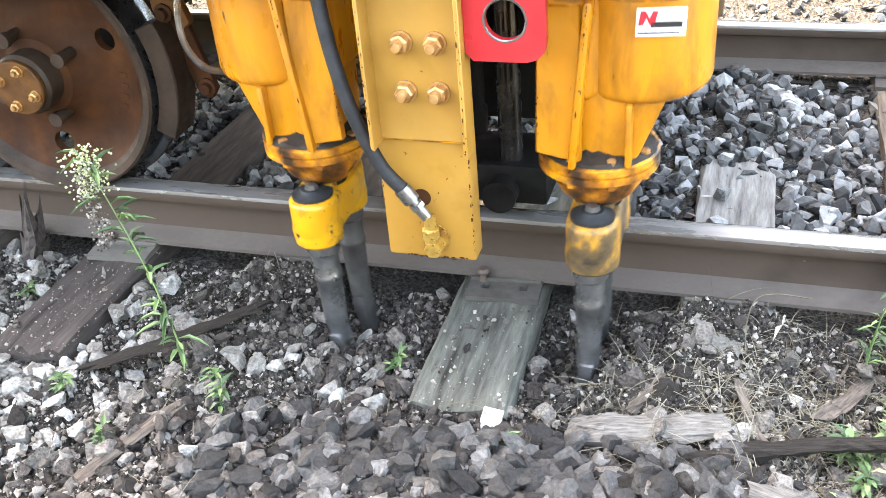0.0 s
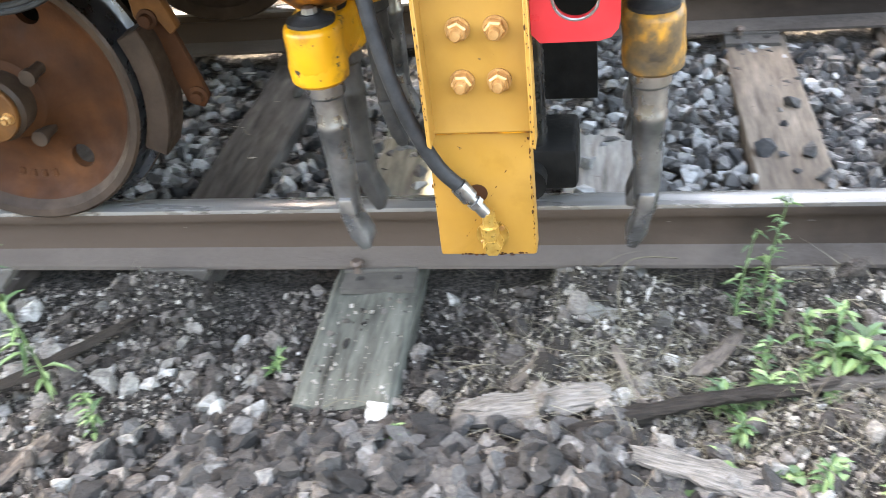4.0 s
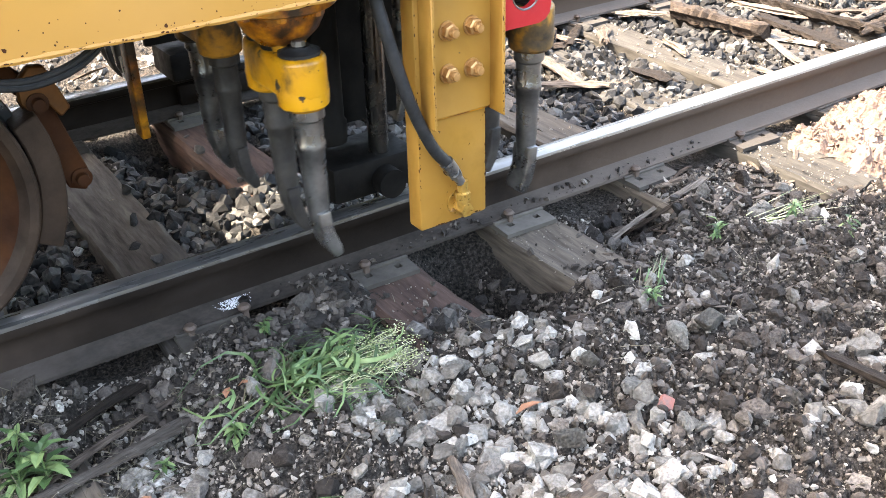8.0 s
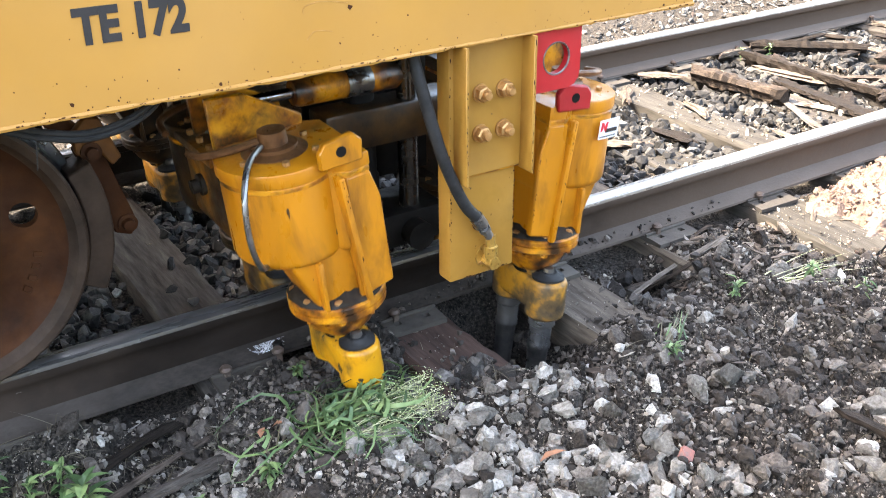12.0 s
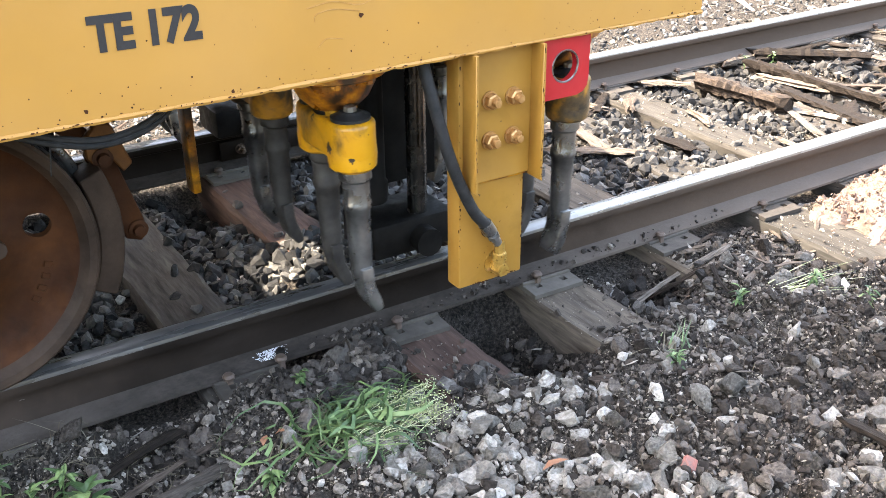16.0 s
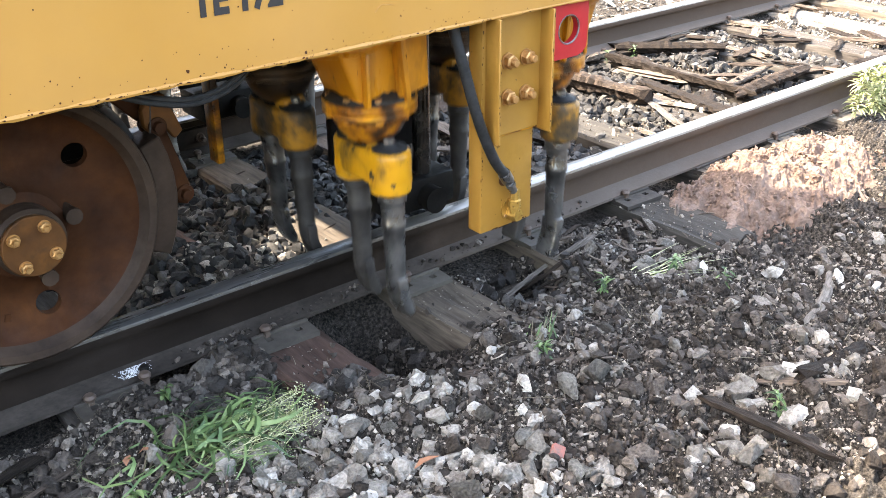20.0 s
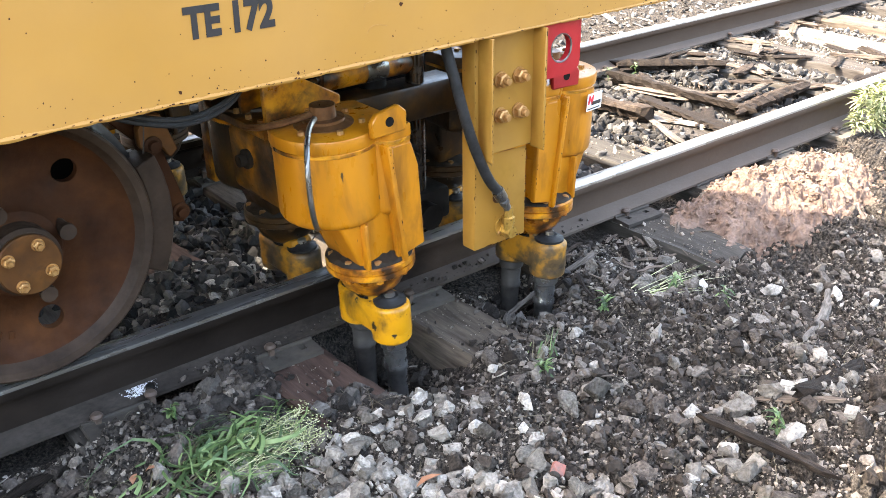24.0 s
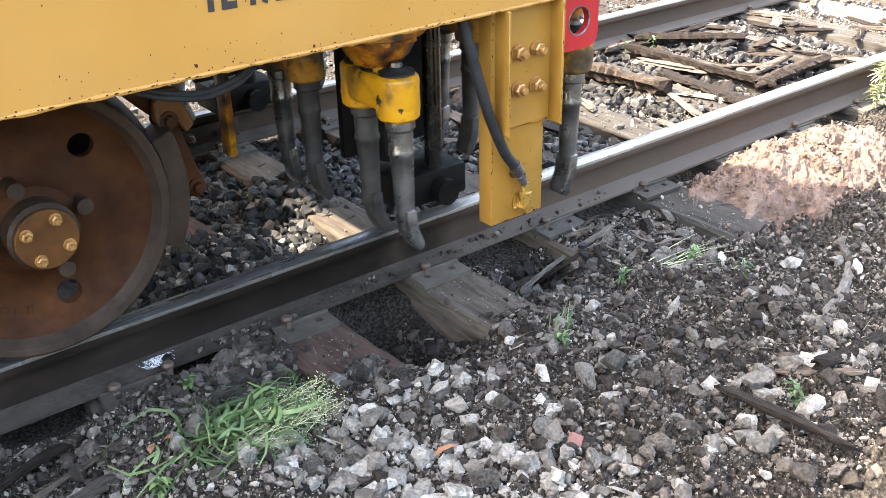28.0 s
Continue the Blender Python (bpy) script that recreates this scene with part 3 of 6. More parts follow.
def worn_shapes(count, level, seed, cuts=9, flat=0.8):
    """Broken stones and clods: a ball cut by random planes, with uneven corners."""
    bm = bmesh.new()
    bmesh.ops.create_icosphere(bm, subdivisions=level, radius=1.0)
    base = np.array([v.co[:] for v in bm.verts])
    faces = np.array([[v.index for v in f.verts] for f in bm.faces])
    bm.free()
    rng = np.random.default_rng(seed)
    shapes = []
    for _ in range(count):
        n = rng.normal(size=(cuts, 3))
        n /= np.linalg.norm(n, axis=1)[:, None]
        d = rng.uniform(0.45, 0.85, cuts)
        r = np.minimum(1.0, (d[None, :] / np.maximum(base @ n.T, 1e-3)).min(1))
        v = base * (r * rng.uniform(0.84, 1.10, len(base)))[:, None]
        v = v * np.array([rng.uniform(0.55, 0.75), rng.uniform(0.42, 0.62), rng.uniform(0.32, 0.6 * flat)])
        shapes.append((v, faces))
    return shapes


def rock_shapes(count, points, seed, flat=0.75):
    """Angular convex stones about one unit across, as arrays of corners and triangles."""
    rng = random.Random(seed)
    shapes = []
    for _ in range(count):
        bm = bmesh.new()
        sx, sy, sz = 0.5 * rng.uniform(0.75, 1.1), 0.5 * rng.uniform(0.55, 0.9), 0.5 * rng.uniform(0.45, flat)
        for _ in range(points):
            v = Vector((rng.gauss(0, 1), rng.gauss(0, 1), rng.gauss(0, 1))).normalized()
            m = max(abs(v.x), abs(v.y), abs(v.z))
            v = v * (0.45 + 0.55 / m * 0.62)
            bm.verts.new((v.x * sx, v.y * sy, v.z * sz))
        hull = bmesh.ops.convex_hull(bm, input=bm.verts[:])
        bmesh.ops.delete(bm, geom=[v for v in bm.verts if not v.link_faces], context="VERTS")
        bm.verts.index_update()
        shapes.append((np.array([v.co[:] for v in bm.verts]), np.array([[v.index for v in f.verts] for f in bm.faces])))
        bm.free()
    return shapes


def chiselled_shapes(count, cuts, seed, soft=0.035):
    """Quarried stones about one unit across: a block split by random planes, with knocked-off edges."""
    rng = random.Random(seed)
    shapes = []
    for _ in range(count):
        bm = bmesh.new()
        bmesh.ops.create_cube(bm, size=1.0)
        bm.transform(Euler((rng.uniform(0, 6), rng.uniform(0, 6), rng.uniform(0, 6))).to_matrix().to_4x4())
        for _ in range(cuts):
            n = Vector((rng.gauss(0, 1), rng.gauss(0, 1), rng.gauss(0, 1))).normalized()
            bmesh.ops.bisect_plane(bm, geom=bm.verts[:] + bm.edges[:] + bm.faces[:], plane_co=n * rng.uniform(0.33, 0.50), plane_no=n, clear_outer=True)
            bmesh.ops.holes_fill(bm, edges=[e for e in bm.edges if e.is_boundary])
        bmesh.ops.remove_doubles(bm, verts=bm.verts, dist=0.03)
        bmesh.ops.bevel(bm, geom=bm.edges[:], offset=soft, segments=1, affect="EDGES", profile=0.5, clamp_overlap=True)
        bm.transform(Matrix.Diagonal((rng.uniform(0.95, 1.35), rng.uniform(0.7, 1.0), rng.uniform(0.5, 0.8), 1)))
        bmesh.ops.triangulate(bm, faces=bm.faces)
        for v in bm.verts:
            v.co += Vector((rng.gauss(0, 1), rng.gauss(0, 1), rng.gauss(0, 1))) * 0.014
        bm.verts.index_update()
        shapes.append((np.array([v.co[:] for v in bm.verts]), np.array([[v.index for v in f.verts] for f in bm.faces])))
        bm.free()
    return shapes


def scatter(name, places, shapes, mat, label, category, sink=0.25, tilt=0.6, seed=1, stretch=None):
    """Joins many small pieces into one mesh of stuff. places: rows of x, y, z, size."""
    rng = np.random.default_rng(seed)
    Vs, Fs, off = [], [], 0
    pick = rng.integers(0, len(shapes), len(places))
    for (x, y, z, s), k in zip(places, pick):
        v, f = shapes[k]
        a, b, c = rng.uniform(0, 6.283), rng.normal(0, tilt), rng.normal(0, tilt)
        R = np.array(Euler((b, c, a)).to_matrix())
        v = v * s
        if stretch is not None:
            v = v * np.array(stretch) * rng.uniform(0.6, 1.4, 3)
        v = v @ R.T
        v[:, 2] -= v[:, 2].min() * (1 - sink) - 0.0
        Vs.append(v + (x, y, z - sink * s * 0.3))
        Fs.append(f + off)
        off += len(v)
    me = bpy.data.meshes.new(name)
    me.from_pydata(np.concatenate(Vs).tolist(), [], np.concatenate(Fs).tolist())
    me.materials.append(mat)
    return tagged(new(name, me), label, category, kind="stuff")


# ---- rails ----
def rail_profile():
    """Half of a rail's section: (offset, height) from the base to the crown."""
    return [(0.0, 0.0), (0.070, 0.0), (0.070, 0.010), (0.030, 0.026), (0.014, 0.036), (0.0085, 0.060), (0.0085, 0.105), (0.013, 0.122), (0.033, 0.132), (0.0355, 0.140), (0.0355, 0.158), (0.032, 0.167), (0.022, 0.1705), (0.0, 0.172)]


def make_rail(y, label):
    half = rail_profile()
    sec = [(o, h) for o, h in half] + [(-o, h) for o, h in reversed(half[1:-1])]
    bm = bmesh.new()
    xs = [-40 + 0.9 * k for k in range(100)]
    rings = [[bm.verts.new((x, y + o, h)) for o, h in sec] for x in xs]
    n = len(sec)
    for a, b in zip(rings, rings[1:]):
        for k in range(n):
            f = bm.faces.new((a[k], a[(k + 1) % n], b[(k + 1) % n], b[k]))
            top = min(sec[k][1], sec[(k + 1) % n][1]) > 0.1575
            foot = max(sec[k][1], sec[(k + 1) % n][1]) < 0.037
            f.material_index = 1 if top else 2 if foot else 0
    bm.faces.new(rings[0])
    bm.faces.new(rings[-1])
    ob = new("rail", mesh_of(bm, "rail", [RAIL_RUST, RAIL_TOP, RAIL_FOOT], True, 35))
    return tagged(ob, label, "rail", "rails of the track")


dusty(RAIL_FOOT, (0.115, 0.090, 0.073), 0.7, OIL_AND_SHADE)
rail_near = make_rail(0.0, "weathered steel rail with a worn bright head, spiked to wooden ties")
make_rail(1.507, "weathered steel rail with bolted joint bars, spiked to wooden ties")


def make_joint():
    """Joint bars with track bolts on the far rail."""
    bar = tagged(part("joint_bar", prism([(1.78, 0.034), (2.42, 0.034), (2.42, 0.120), (1.78, 0.120)], 1.507 - 0.040, 1.507 - 0.012, 0.006), RAIL_RUST),
                 "rusty steel joint bar bolted to the rail web", "joint bar")
    for k in range(4):
        part("track_bolt", hexbolt(0.021, 0.022), SPIKE_STEEL, bar, at=pose(1.87 + 0.153 * k, 1.507 - 0.040, 0.078))


make_joint()


# ---- ties, plates and spikes ----
TIE_MATS = [WOOD_GREY, WOOD_DARK, WOOD_DARK, WOOD_BROWN, WOOD_ROTTEN, WOOD_GREEN, WOOD_RED, WOOD_TAN]
TIE_WORDS = ["weathered grey split wooden tie", "dark wooden tie half buried in ballast", "dark grey weathered wooden tie", "dark brown creosoted wooden tie", "dark rotten wooden tie among debris",
             "greenish grey weathered wooden tie end in dug-out soil", "reddish brown newer wooden tie", "sun-bleached tan wooden tie"]


def make_tie(x, kind, rng):
    """A sawn tie with worn, slightly uneven edges and end cracks."""
    bm = bmesh.new()
    w, z0, z1 = 0.112 + rng.uniform(-0.006, 0.008), -0.19, -0.018
    ys = [-0.575 + 2.66 * k / 44 for k in range(45)]
    sec = [(-w, z0), (-w, -0.10), (-w, z1 - 0.012), (-w + 0.010, z1), (-w * 0.55, z1 + 0.001), (-w * 0.18, z1 - 0.001), (w * 0.2, z1), (w * 0.6, z1 - 0.001), (w - 0.010, z1), (w, z1 - 0.012), (w, -0.10), (w, z0)]
    rings = []
    ph = rng.uniform(0, 9)
    for k, y in enumerate(ys):
        ring = []
        for j, (o, z) in enumerate(sec):
            e = 0.0045 * math.sin(5 * y + j * 1.9 + ph) + rng.uniform(-0.0025, 0.0025)
            crack = -0.010 if j in (4, 6) and (k < 7 + 3 * (j == 4) or k > 36) else 0.0
            ring.append(bm.verts.new((o + e, y + (rng.uniform(-0.012, 0.012) if k in (0, 44) else 0), z + e * 0.6 + crack + (-0.006 if k in (0, 44) else 0))))
        rings.append(ring)
    n = len(sec)
    for a, b in zip(rings, rings[1:]):
        for k in range(n):
            bm.faces.new((a[k], a[(k + 1) % n], b[(k + 1) % n], b[k]))
    bm.faces.new(rings[0])
    bm.faces.new(rings[-1])
    ob = new("railroad_tie", mesh_of(bm, "railroad_tie", TIE_MATS[kind], True, 30))
    ob.matrix_basis = pose(x, 0, 0, 0, 0, rng.uniform(-1.2, 1.2))
    return tagged(ob, TIE_WORDS[kind], "railroad tie", "ties under the track")


def plate_mesh():
    """A tie plate with shoulders and square spike holes cut through it."""
    bm = bmesh.new()
    xs = [-0.098, -0.062, -0.040, 0.040, 0.062, 0.098]
    ys = [-0.155, -0.118, -0.096, -0.074, 0.074, 0.096, 0.118, 0.155]
    hole = {(1, 1), (3, 1), (1, 5), (3, 5)}
    cells = {(i, j) for i in range(5) for j in range(7)} - hole
    top = {}
    def v(i, j, z):
        if (i, j, z) not in top:
            edge = 0.003 if j in (0, 7) else 0.0
            top[(i, j, z)] = bm.verts.new((xs[i], ys[j], -0.018 if z == 0 else -0.0008 - edge))
        return top[(i, j, z)]
    for i, j in cells:
        for z in (0, 1):
            bm.faces.new([v(i, j, z), v(i + 1, j, z), v(i + 1, j + 1, z), v(i, j + 1, z)])
        for di, dj, a, b in ((-1, 0, (i, j), (i, j + 1)), (1, 0, (i + 1, j), (i + 1, j + 1)), (0, -1, (i, j), (i + 1, j)), (0, 1, (i, j + 1), (i + 1, j + 1))):
            if (i + di, j + dj) not in cells:
                bm.faces.new([v(*a, 0), v(*b, 0), v(*b, 1), v(*a, 1)])
    for s in (-1, 1):
        box(-0.098, 0.098, s * 0.0725, s * 0.0835, -0.006, 0.008, 0.002, 1, bm)
    return mesh_of(bm, "tie_plate", PLATE_STEEL)


def spike_mesh():
    bm = box(-0.008, 0.008, -0.008, 0.008, -0.10, 0.012, 0.001, 1)
    lathe([(0, 0.010), (0.017, 0.011), (0.019, 0.018), (0.013, 0.026), (0, 0.028)], 10, "z", (0, 0.006, 0), bm)
    return mesh_of(bm, "rail_spike", SPIKE_STEEL, True)


rng_tie = random.Random(11)
PLATE, SPIKE = plate_mesh(), spike_mesh()
for tie_x, tie_kind in TIES:
    make_tie(tie_x, tie_kind, rng_tie)
    for rail_y in (0.0, 1.507):
        turn = rng_tie.uniform(-3, 3)
        plate = tagged(new("tie_plate", PLATE), "dusty steel tie plate under the rail", "tie plate", "tie plates")
        plate.matrix_basis = pose(tie_x + rng_tie.uniform(-0.01, 0.012), rail_y, 0, 0, 0, turn)
        for side in (-1, 1):
            if rng_tie.random() < 0.75:
                s = tagged(new("rail_spike", SPIKE), "rusty cut spike holding the rail foot", "rail spike", "spikes")
                s.matrix_basis = pose(tie_x + 0.05 * side, rail_y + side * 0.084, 0.0 + rng_tie.uniform(0, 0.012), 0, 0, 180 if side > 0 else 0)
spot = tagged(new("rail_spike", SPIKE), "dark spike head beside a chalk mark on the rail foot", "rail spike", "spikes")
spot.matrix_basis = pose(1.36, -0.083, 0.006)
tagged(part("track_bolt", lathe([(0, 0.0), (0.014, 0.0), (0.0145, 0.016), (0.012, 0.020), (0, 0.020)], 16, "z", (1.372, -0.050, 0.014)), BLACK_STEEL), "loose black bolt lying on the rail foot", "bolt")
mark_bm = bmesh.new()
rng_mark = random.Random(8)
for mark_k in range(420):
    mark_x, mark_o = rng_mark.gauss(1.345, 0.020), 0.022 + 0.034 * rng_mark.random()
    bmesh.ops.create_circle(mark_bm, cap_ends=True, segments=6, radius=rng_mark.uniform(0.0006, 0.0020), matrix=Matrix.Translation((mark_x, -mark_o, 0.0112 + (0.070 - mark_o) * 0.4)) @ Matrix.Rotation(radians(21.8), 4, "X"))
part("chalk_mark", mark_bm, CHALK, rail_near, "white chalk mark sprayed on the rail foot", smooth=False)


# ---- machine: fixed parts ----
machine = empty("tamping_machine", "yellow track tamper standing and rolling on the rails", "track machine")


def chip_edge(parent, ends, count, seed, size=0.0035, mat=None):
    """Small rust-dark flakes where the paint has gone along an edge; ends: two points, the flakes face -y."""
    rng = random.Random(seed)
    bm = bmesh.new()
    a, b = Vector(ends[0]), Vector(ends[1])
    along = (b - a).normalized()
    side = along.cross(Vector((0, 1, 0))).normalized()
    for _ in range(count):
        p = a + (b - a) * rng.random() + side * rng.gauss(0, size * 0.5)
        r = size * rng.uniform(0.25, 1.0) ** 1.5
        k = rng.uniform(1.0, 3.2)
        bm.faces.new([bm.verts.new(p + along * (r * k * rng.uniform(0.6, 1.2) * math.cos(q)) + side * (r * rng.uniform(0.6, 1.2) * math.sin(q))) for q in (0.2, 1.2, 2.3, 3.3, 4.3, 5.4)])
    return tagged(part("paint_chip", bm, mat or WHEEL_RUST, parent, "rust-dark chips along the edge", smooth=False), kind="stuff")


def make_beam():
    """The side beam with its bottom flange, weld line and lettering."""
    beam = part("side_beam", box(-2.9, 1.80, -0.500, -0.485, 0.957, 1.46, 0.004, 1), BEAM_PAINT, machine, "scratched yellow side beam with chipped lower edge")
    for z0, z1 in ((0.957, 0.972), (1.445, 1.46)):
        part("beam_flange", box(-2.9, 1.785, -0.4845, -0.40, z0, z1, 0.003, 1), BEAM_PAINT, beam)
    part("end_plate", box(1.7855, 1.80, -0.4845, -0.40, 0.957, 1.46, 0.002, 1), BEAM_PAINT, beam)
    own = bmesh.new()
    rng = random.Random(5)
    prev = None
    for k in range(236):
        x = -2.9 + k * 0.02
        r = 0.0045 + rng.uniform(-0.002, 0.003)
        ring = [own.verts.new((x, -0.4995 - 0.6 * r * math.cos(a), 0.9575 + r * math.sin(a))) for a in (-2.2, -1.1, 0, 1.1, 2.2)]
        if prev:
            for i in range(4):
                own.faces.new((prev[i], prev[i + 1], ring[i + 1], ring[i]))
        prev = ring
    part("edge_bead", own, BEAM_PAINT, beam)
    chip_edge(beam, ((-0.9, -0.5034, 0.9585), (1.79, -0.5034, 0.9585)), 170, 91, 0.0024)
    chip_edge(beam, ((-0.9, -0.5008, 0.967), (1.79, -0.5008, 0.967)), 50, 92, 0.0018)
    txt = bpy.data.curves.new("unit_number", "FONT")
    txt.body, txt.size, txt.extrude, txt.space_character = "TE 172", 0.090, 0.0006, 1.0
    txt.offset = 0.0040
    tmp = bpy.data.objects.new("tmp", txt)
    scene.collection.objects.link(tmp)
    bpy.context.view_layer.update()
    me = bpy.data.meshes.new_from_object(tmp.evaluated_get(bpy.context.evaluated_depsgraph_get()))
    bpy.data.objects.remove(tmp)
    me.materials.clear()
    me.materials.append(LETTER)
    letters = tagged(new("lettering", me), "black stencilled unit number")
    letters.parent = beam
    letters.matrix_basis = pose(0.196, -0.5012, 1.092, 90, 0.6, 0) @ Matrix.Diagonal((0.83, 1.0, 1, 1))
    # rust chips: short raised scabs along the lower edge and on the face
    chips = bmesh.new()
    rng = random.Random(8)
    for _ in range(150):
        x, z = rng.uniform(-0.6, 1.78), 0.962 + abs(rng.gauss(0, 0.03)) if rng.random() < 0.65 else rng.uniform(0.97, 1.3)
        r = rng.uniform(0.0006, 0.0026) * (2.4 if rng.random() < 0.06 else 1)
        ring = [chips.verts.new((x + r * rng.uniform(0.5, 1.2) * math.cos(a), -0.5006, z + r * rng.uniform(0.5, 1.3) * math.sin(a))) for a in (0.2, 1.2, 2.3, 3.3, 4.3, 5.4)]
        chips.faces.new(ring)
    tagged(part("rust_chip", chips, WHEEL_RUST, beam, "brown rust chips in the paint", smooth=False), kind="stuff")
    scratch = bmesh.new()
    for pts in ([(0.64, 1.115), (0.70, 1.122), (0.76, 1.108), (0.80, 1.118)], [(0.655, 1.085), (0.66, 1.10), (0.70, 1.106), (0.76, 1.095)], [(0.66, 1.03), (0.68, 1.046), (0.72, 1.040)]):
        tube([(x, -0.5003, z) for x, z in pts], 0.0007, 5, scratch)
    part("scratch", scratch, BOLT, beam, "thin curved scratches")
    # matching beam over the other rail; deck between them added to shut out light
    part("far_side_beam", box(-2.9, 1.80, 1.99, 2.01, 0.957, 1.46, 0.004, 1), BEAM_PAINT, machine)
    # the slot left in the deck lets a sun patch through
    for a, b, c, d in ((-2.9, 0.02, -0.40, 1.95), (0.47, 1.79, -0.40, 1.95), (0.02, 0.47, -0.40, 0.98), (0.02, 0.47, 1.38, 1.95)):
        part("deck_plate", box(a, b, c, d, 1.30, 1.32), BLACK_STEEL, machine)
    # added block that darkens the space under the deck
    part("fluid_tank", box(-2.9, -0.55, 0.12, 1.40, 0.36, 1.29, 0.03), BLACK_STEEL, machine, "black block added under the deck to shut out light")
    part("axle_frame", box(-0.50, 0.22, 0.16, 0.22, 0.60, 1.29, 0.01), BLACK_STEEL, machine)
    part("axle_frame", box(-0.50, 0.22, 1.28, 1.34, 0.60, 1.29, 0.01), BLACK_STEEL, machine)
    part("valve_block", box(0.36, 0.58, 0.30, 0.78, 0.86, 1.29, 0.02), BLACK_STEEL, machine)
    # body is out of view; its height sets where the cast shadow ends
    part("body_panel", box(-2.9, 1.62, -0.46, 0.30, 1.47, 2.18, 0.03), BEAM_PAINT, machine, "tall yellow engine and cab body")
    part("cross_member", box(0.48, 0.56, -0.40, 1.95, 1.02, 1.16, 0.006), BLACK_STEEL, machine)
    part("cross_member", box(1.50, 1.58, -0.40, 1.95, 1.02, 1.16, 0.006), BLACK_STEEL, machine)
    return beam


make_beam()


def make_column():
    """The guide column below the beam: a thick plate, a flanged upper bracket with four bolts, and the red eye."""
    col = part("guide_column", box(1.045, 1.250, -0.452, -0.395, 0.308, 1.30, 0.006), BRACKET_PAINT, machine, "yellow painted steel guide column with chipped edges")
    br = part("flanged_bracket", box(1.062, 1.258, -0.462, -0.4535, 0.604, 1.30, 0.002, 1), BRACKET_PAINT, machine, "bolted yellow bracket plate")
    box_parts = [("flange", prism([(1.056, 0.603), (1.064, 0.596), (1.064, 0.952), (1.056, 0.952)], -0.512, -0.454, 0.0015, 1)), ("flange", prism([(1.256, 0.598), (1.265, 0.590), (1.265, 0.952), (1.256, 0.952)], -0.512, -0.454, 0.0015, 1))]
    for nm, bm in box_parts:
        part(nm, bm, BRACKET_PAINT, br)
    for n, (x, z0, z1, y) in enumerate(((1.048, 0.32, 0.95, -0.4528), (1.247, 0.32, 0.60, -0.4528), (1.060, 0.605, 0.95, -0.5127), (1.2605, 0.60, 0.95, -0.5127))):
        chip_edge(col, ((x, y, z0), (x, y, z1)), 30, 60 + n, 0.0024)
    chip_edge(col, ((1.05, -0.4528, 0.311), (1.245, -0.4528, 0.311)), 22, 65)
    chip_edge(col, ((1.10, -0.4528, 0.35), (1.24, -0.4528, 0.58)), 16, 66, 0.0016)
    weld = bmesh.new()
    tube([(1.066, -0.455, 0.602), (1.12, -0.456, 0.604), (1.20, -0.456, 0.603), (1.256, -0.455, 0.602)], 0.004, 6, weld)
    part("weld_bead", weld, OILY_PAINT, br)
    nut = mesh_of(hexbolt(0.0225, 0.014), "bolt", BOLT, True)
    for u in (1.130, 1.200):
        for z in (0.716, 0.820):
            b = new("bolt", nut)
            b.parent = br
            b.matrix_basis = pose(u, -0.463, z, 0, 13 * (u + z) * 30, 0)
    # rub mark beside the hose
    mark = lathe([(0, 0), (0.021, 0), (0.021, 0.0007), (0, 0.0007)], 16, "y", (1.136, -0.4525, 0.462))
    part("rust_mark", mark, WHEEL_RUST, col, "dark rust mark rubbed by the hose")
    # grease fitting with its hose elbow
    fit_bm = lathe([(0, 0), (0.034, 0), (0.034, 0.004), (0, 0.004)], 24, "y", (1.160, -0.4522, 0.362))
    flange = part("fitting_flange", fit_bm, FITTING, col, "worn brass-coloured fitting flange")
    body = lathe([(0.022, 0), (0.022, 0.018), (0.019, 0.036), (0.0, 0.036)], 6, "y", (1.162, -0.456, 0.350))
    lathe([(0, 0), (0.015, 0), (0.015, 0.020), (0.0195, 0.021), (0.0195, 0.042), (0.014, 0.045), (0.014, 0.075), (0, 0.075)], 8, "z", (1.158, -0.477, 0.356), body)
    part("elbow", body, FITTING, col, "hexagonal brass-coloured elbow")
    for a in (40, 220):
        part("screw", lathe([(0, 0), (0.006, 0), (0.005, 0.004), (0, 0.004)], 8, "y", (1.160 + 0.027 * math.cos(radians(a)), -0.456, 0.362 + 0.027 * math.sin(radians(a)))), BOLT, col)
    # red lifting eye
    pts = [(1.266, 0.80), (1.36, 0.80), (1.385, 0.807), (1.405, 0.825), (1.425, 0.85), (1.425, 0.957), (1.425, 1.05), (1.266, 1.05)]
    bm = bmesh.new()
    cx, cz, r, n = 1.347, 0.876, 0.041, 28
    outer = []
    for k in range(n):
        a = 2 * math.pi * k / n
        d = Vector((math.cos(a), math.sin(a)))
        s = min([t for t in [((1.266 - cx) / d.x) if d.x < -1e-6 else 9, ((1.425 - cx) / d.x) if d.x > 1e-6 else 9, ((0.794 - cz) / d.y) if d.y < -1e-6 else 9, ((1.05 - cz) / d.y) if d.y > 1e-6 else 9] if t > 0])
        q = Vector((cx, cz)) + d * s
        if q.x > 1.387 and q.y < 0.832:
            m = Vector((1.387, 0.832))
            q = m + (q - m).normalized() * 0.038
        outer.append(q)
    rings = {}
    for y in (-0.485, -0.463):
        rings[y] = ([bm.verts.new((q.x, y, q.y)) for q in outer], [bm.verts.new((cx + r * math.cos(2 * math.pi * k / n), y, cz + r * math.sin(2 * math.pi * k / n))) for k in range(n)])
    (fo, fi), (bo, bi) = rings[-0.485], rings[-0.463]
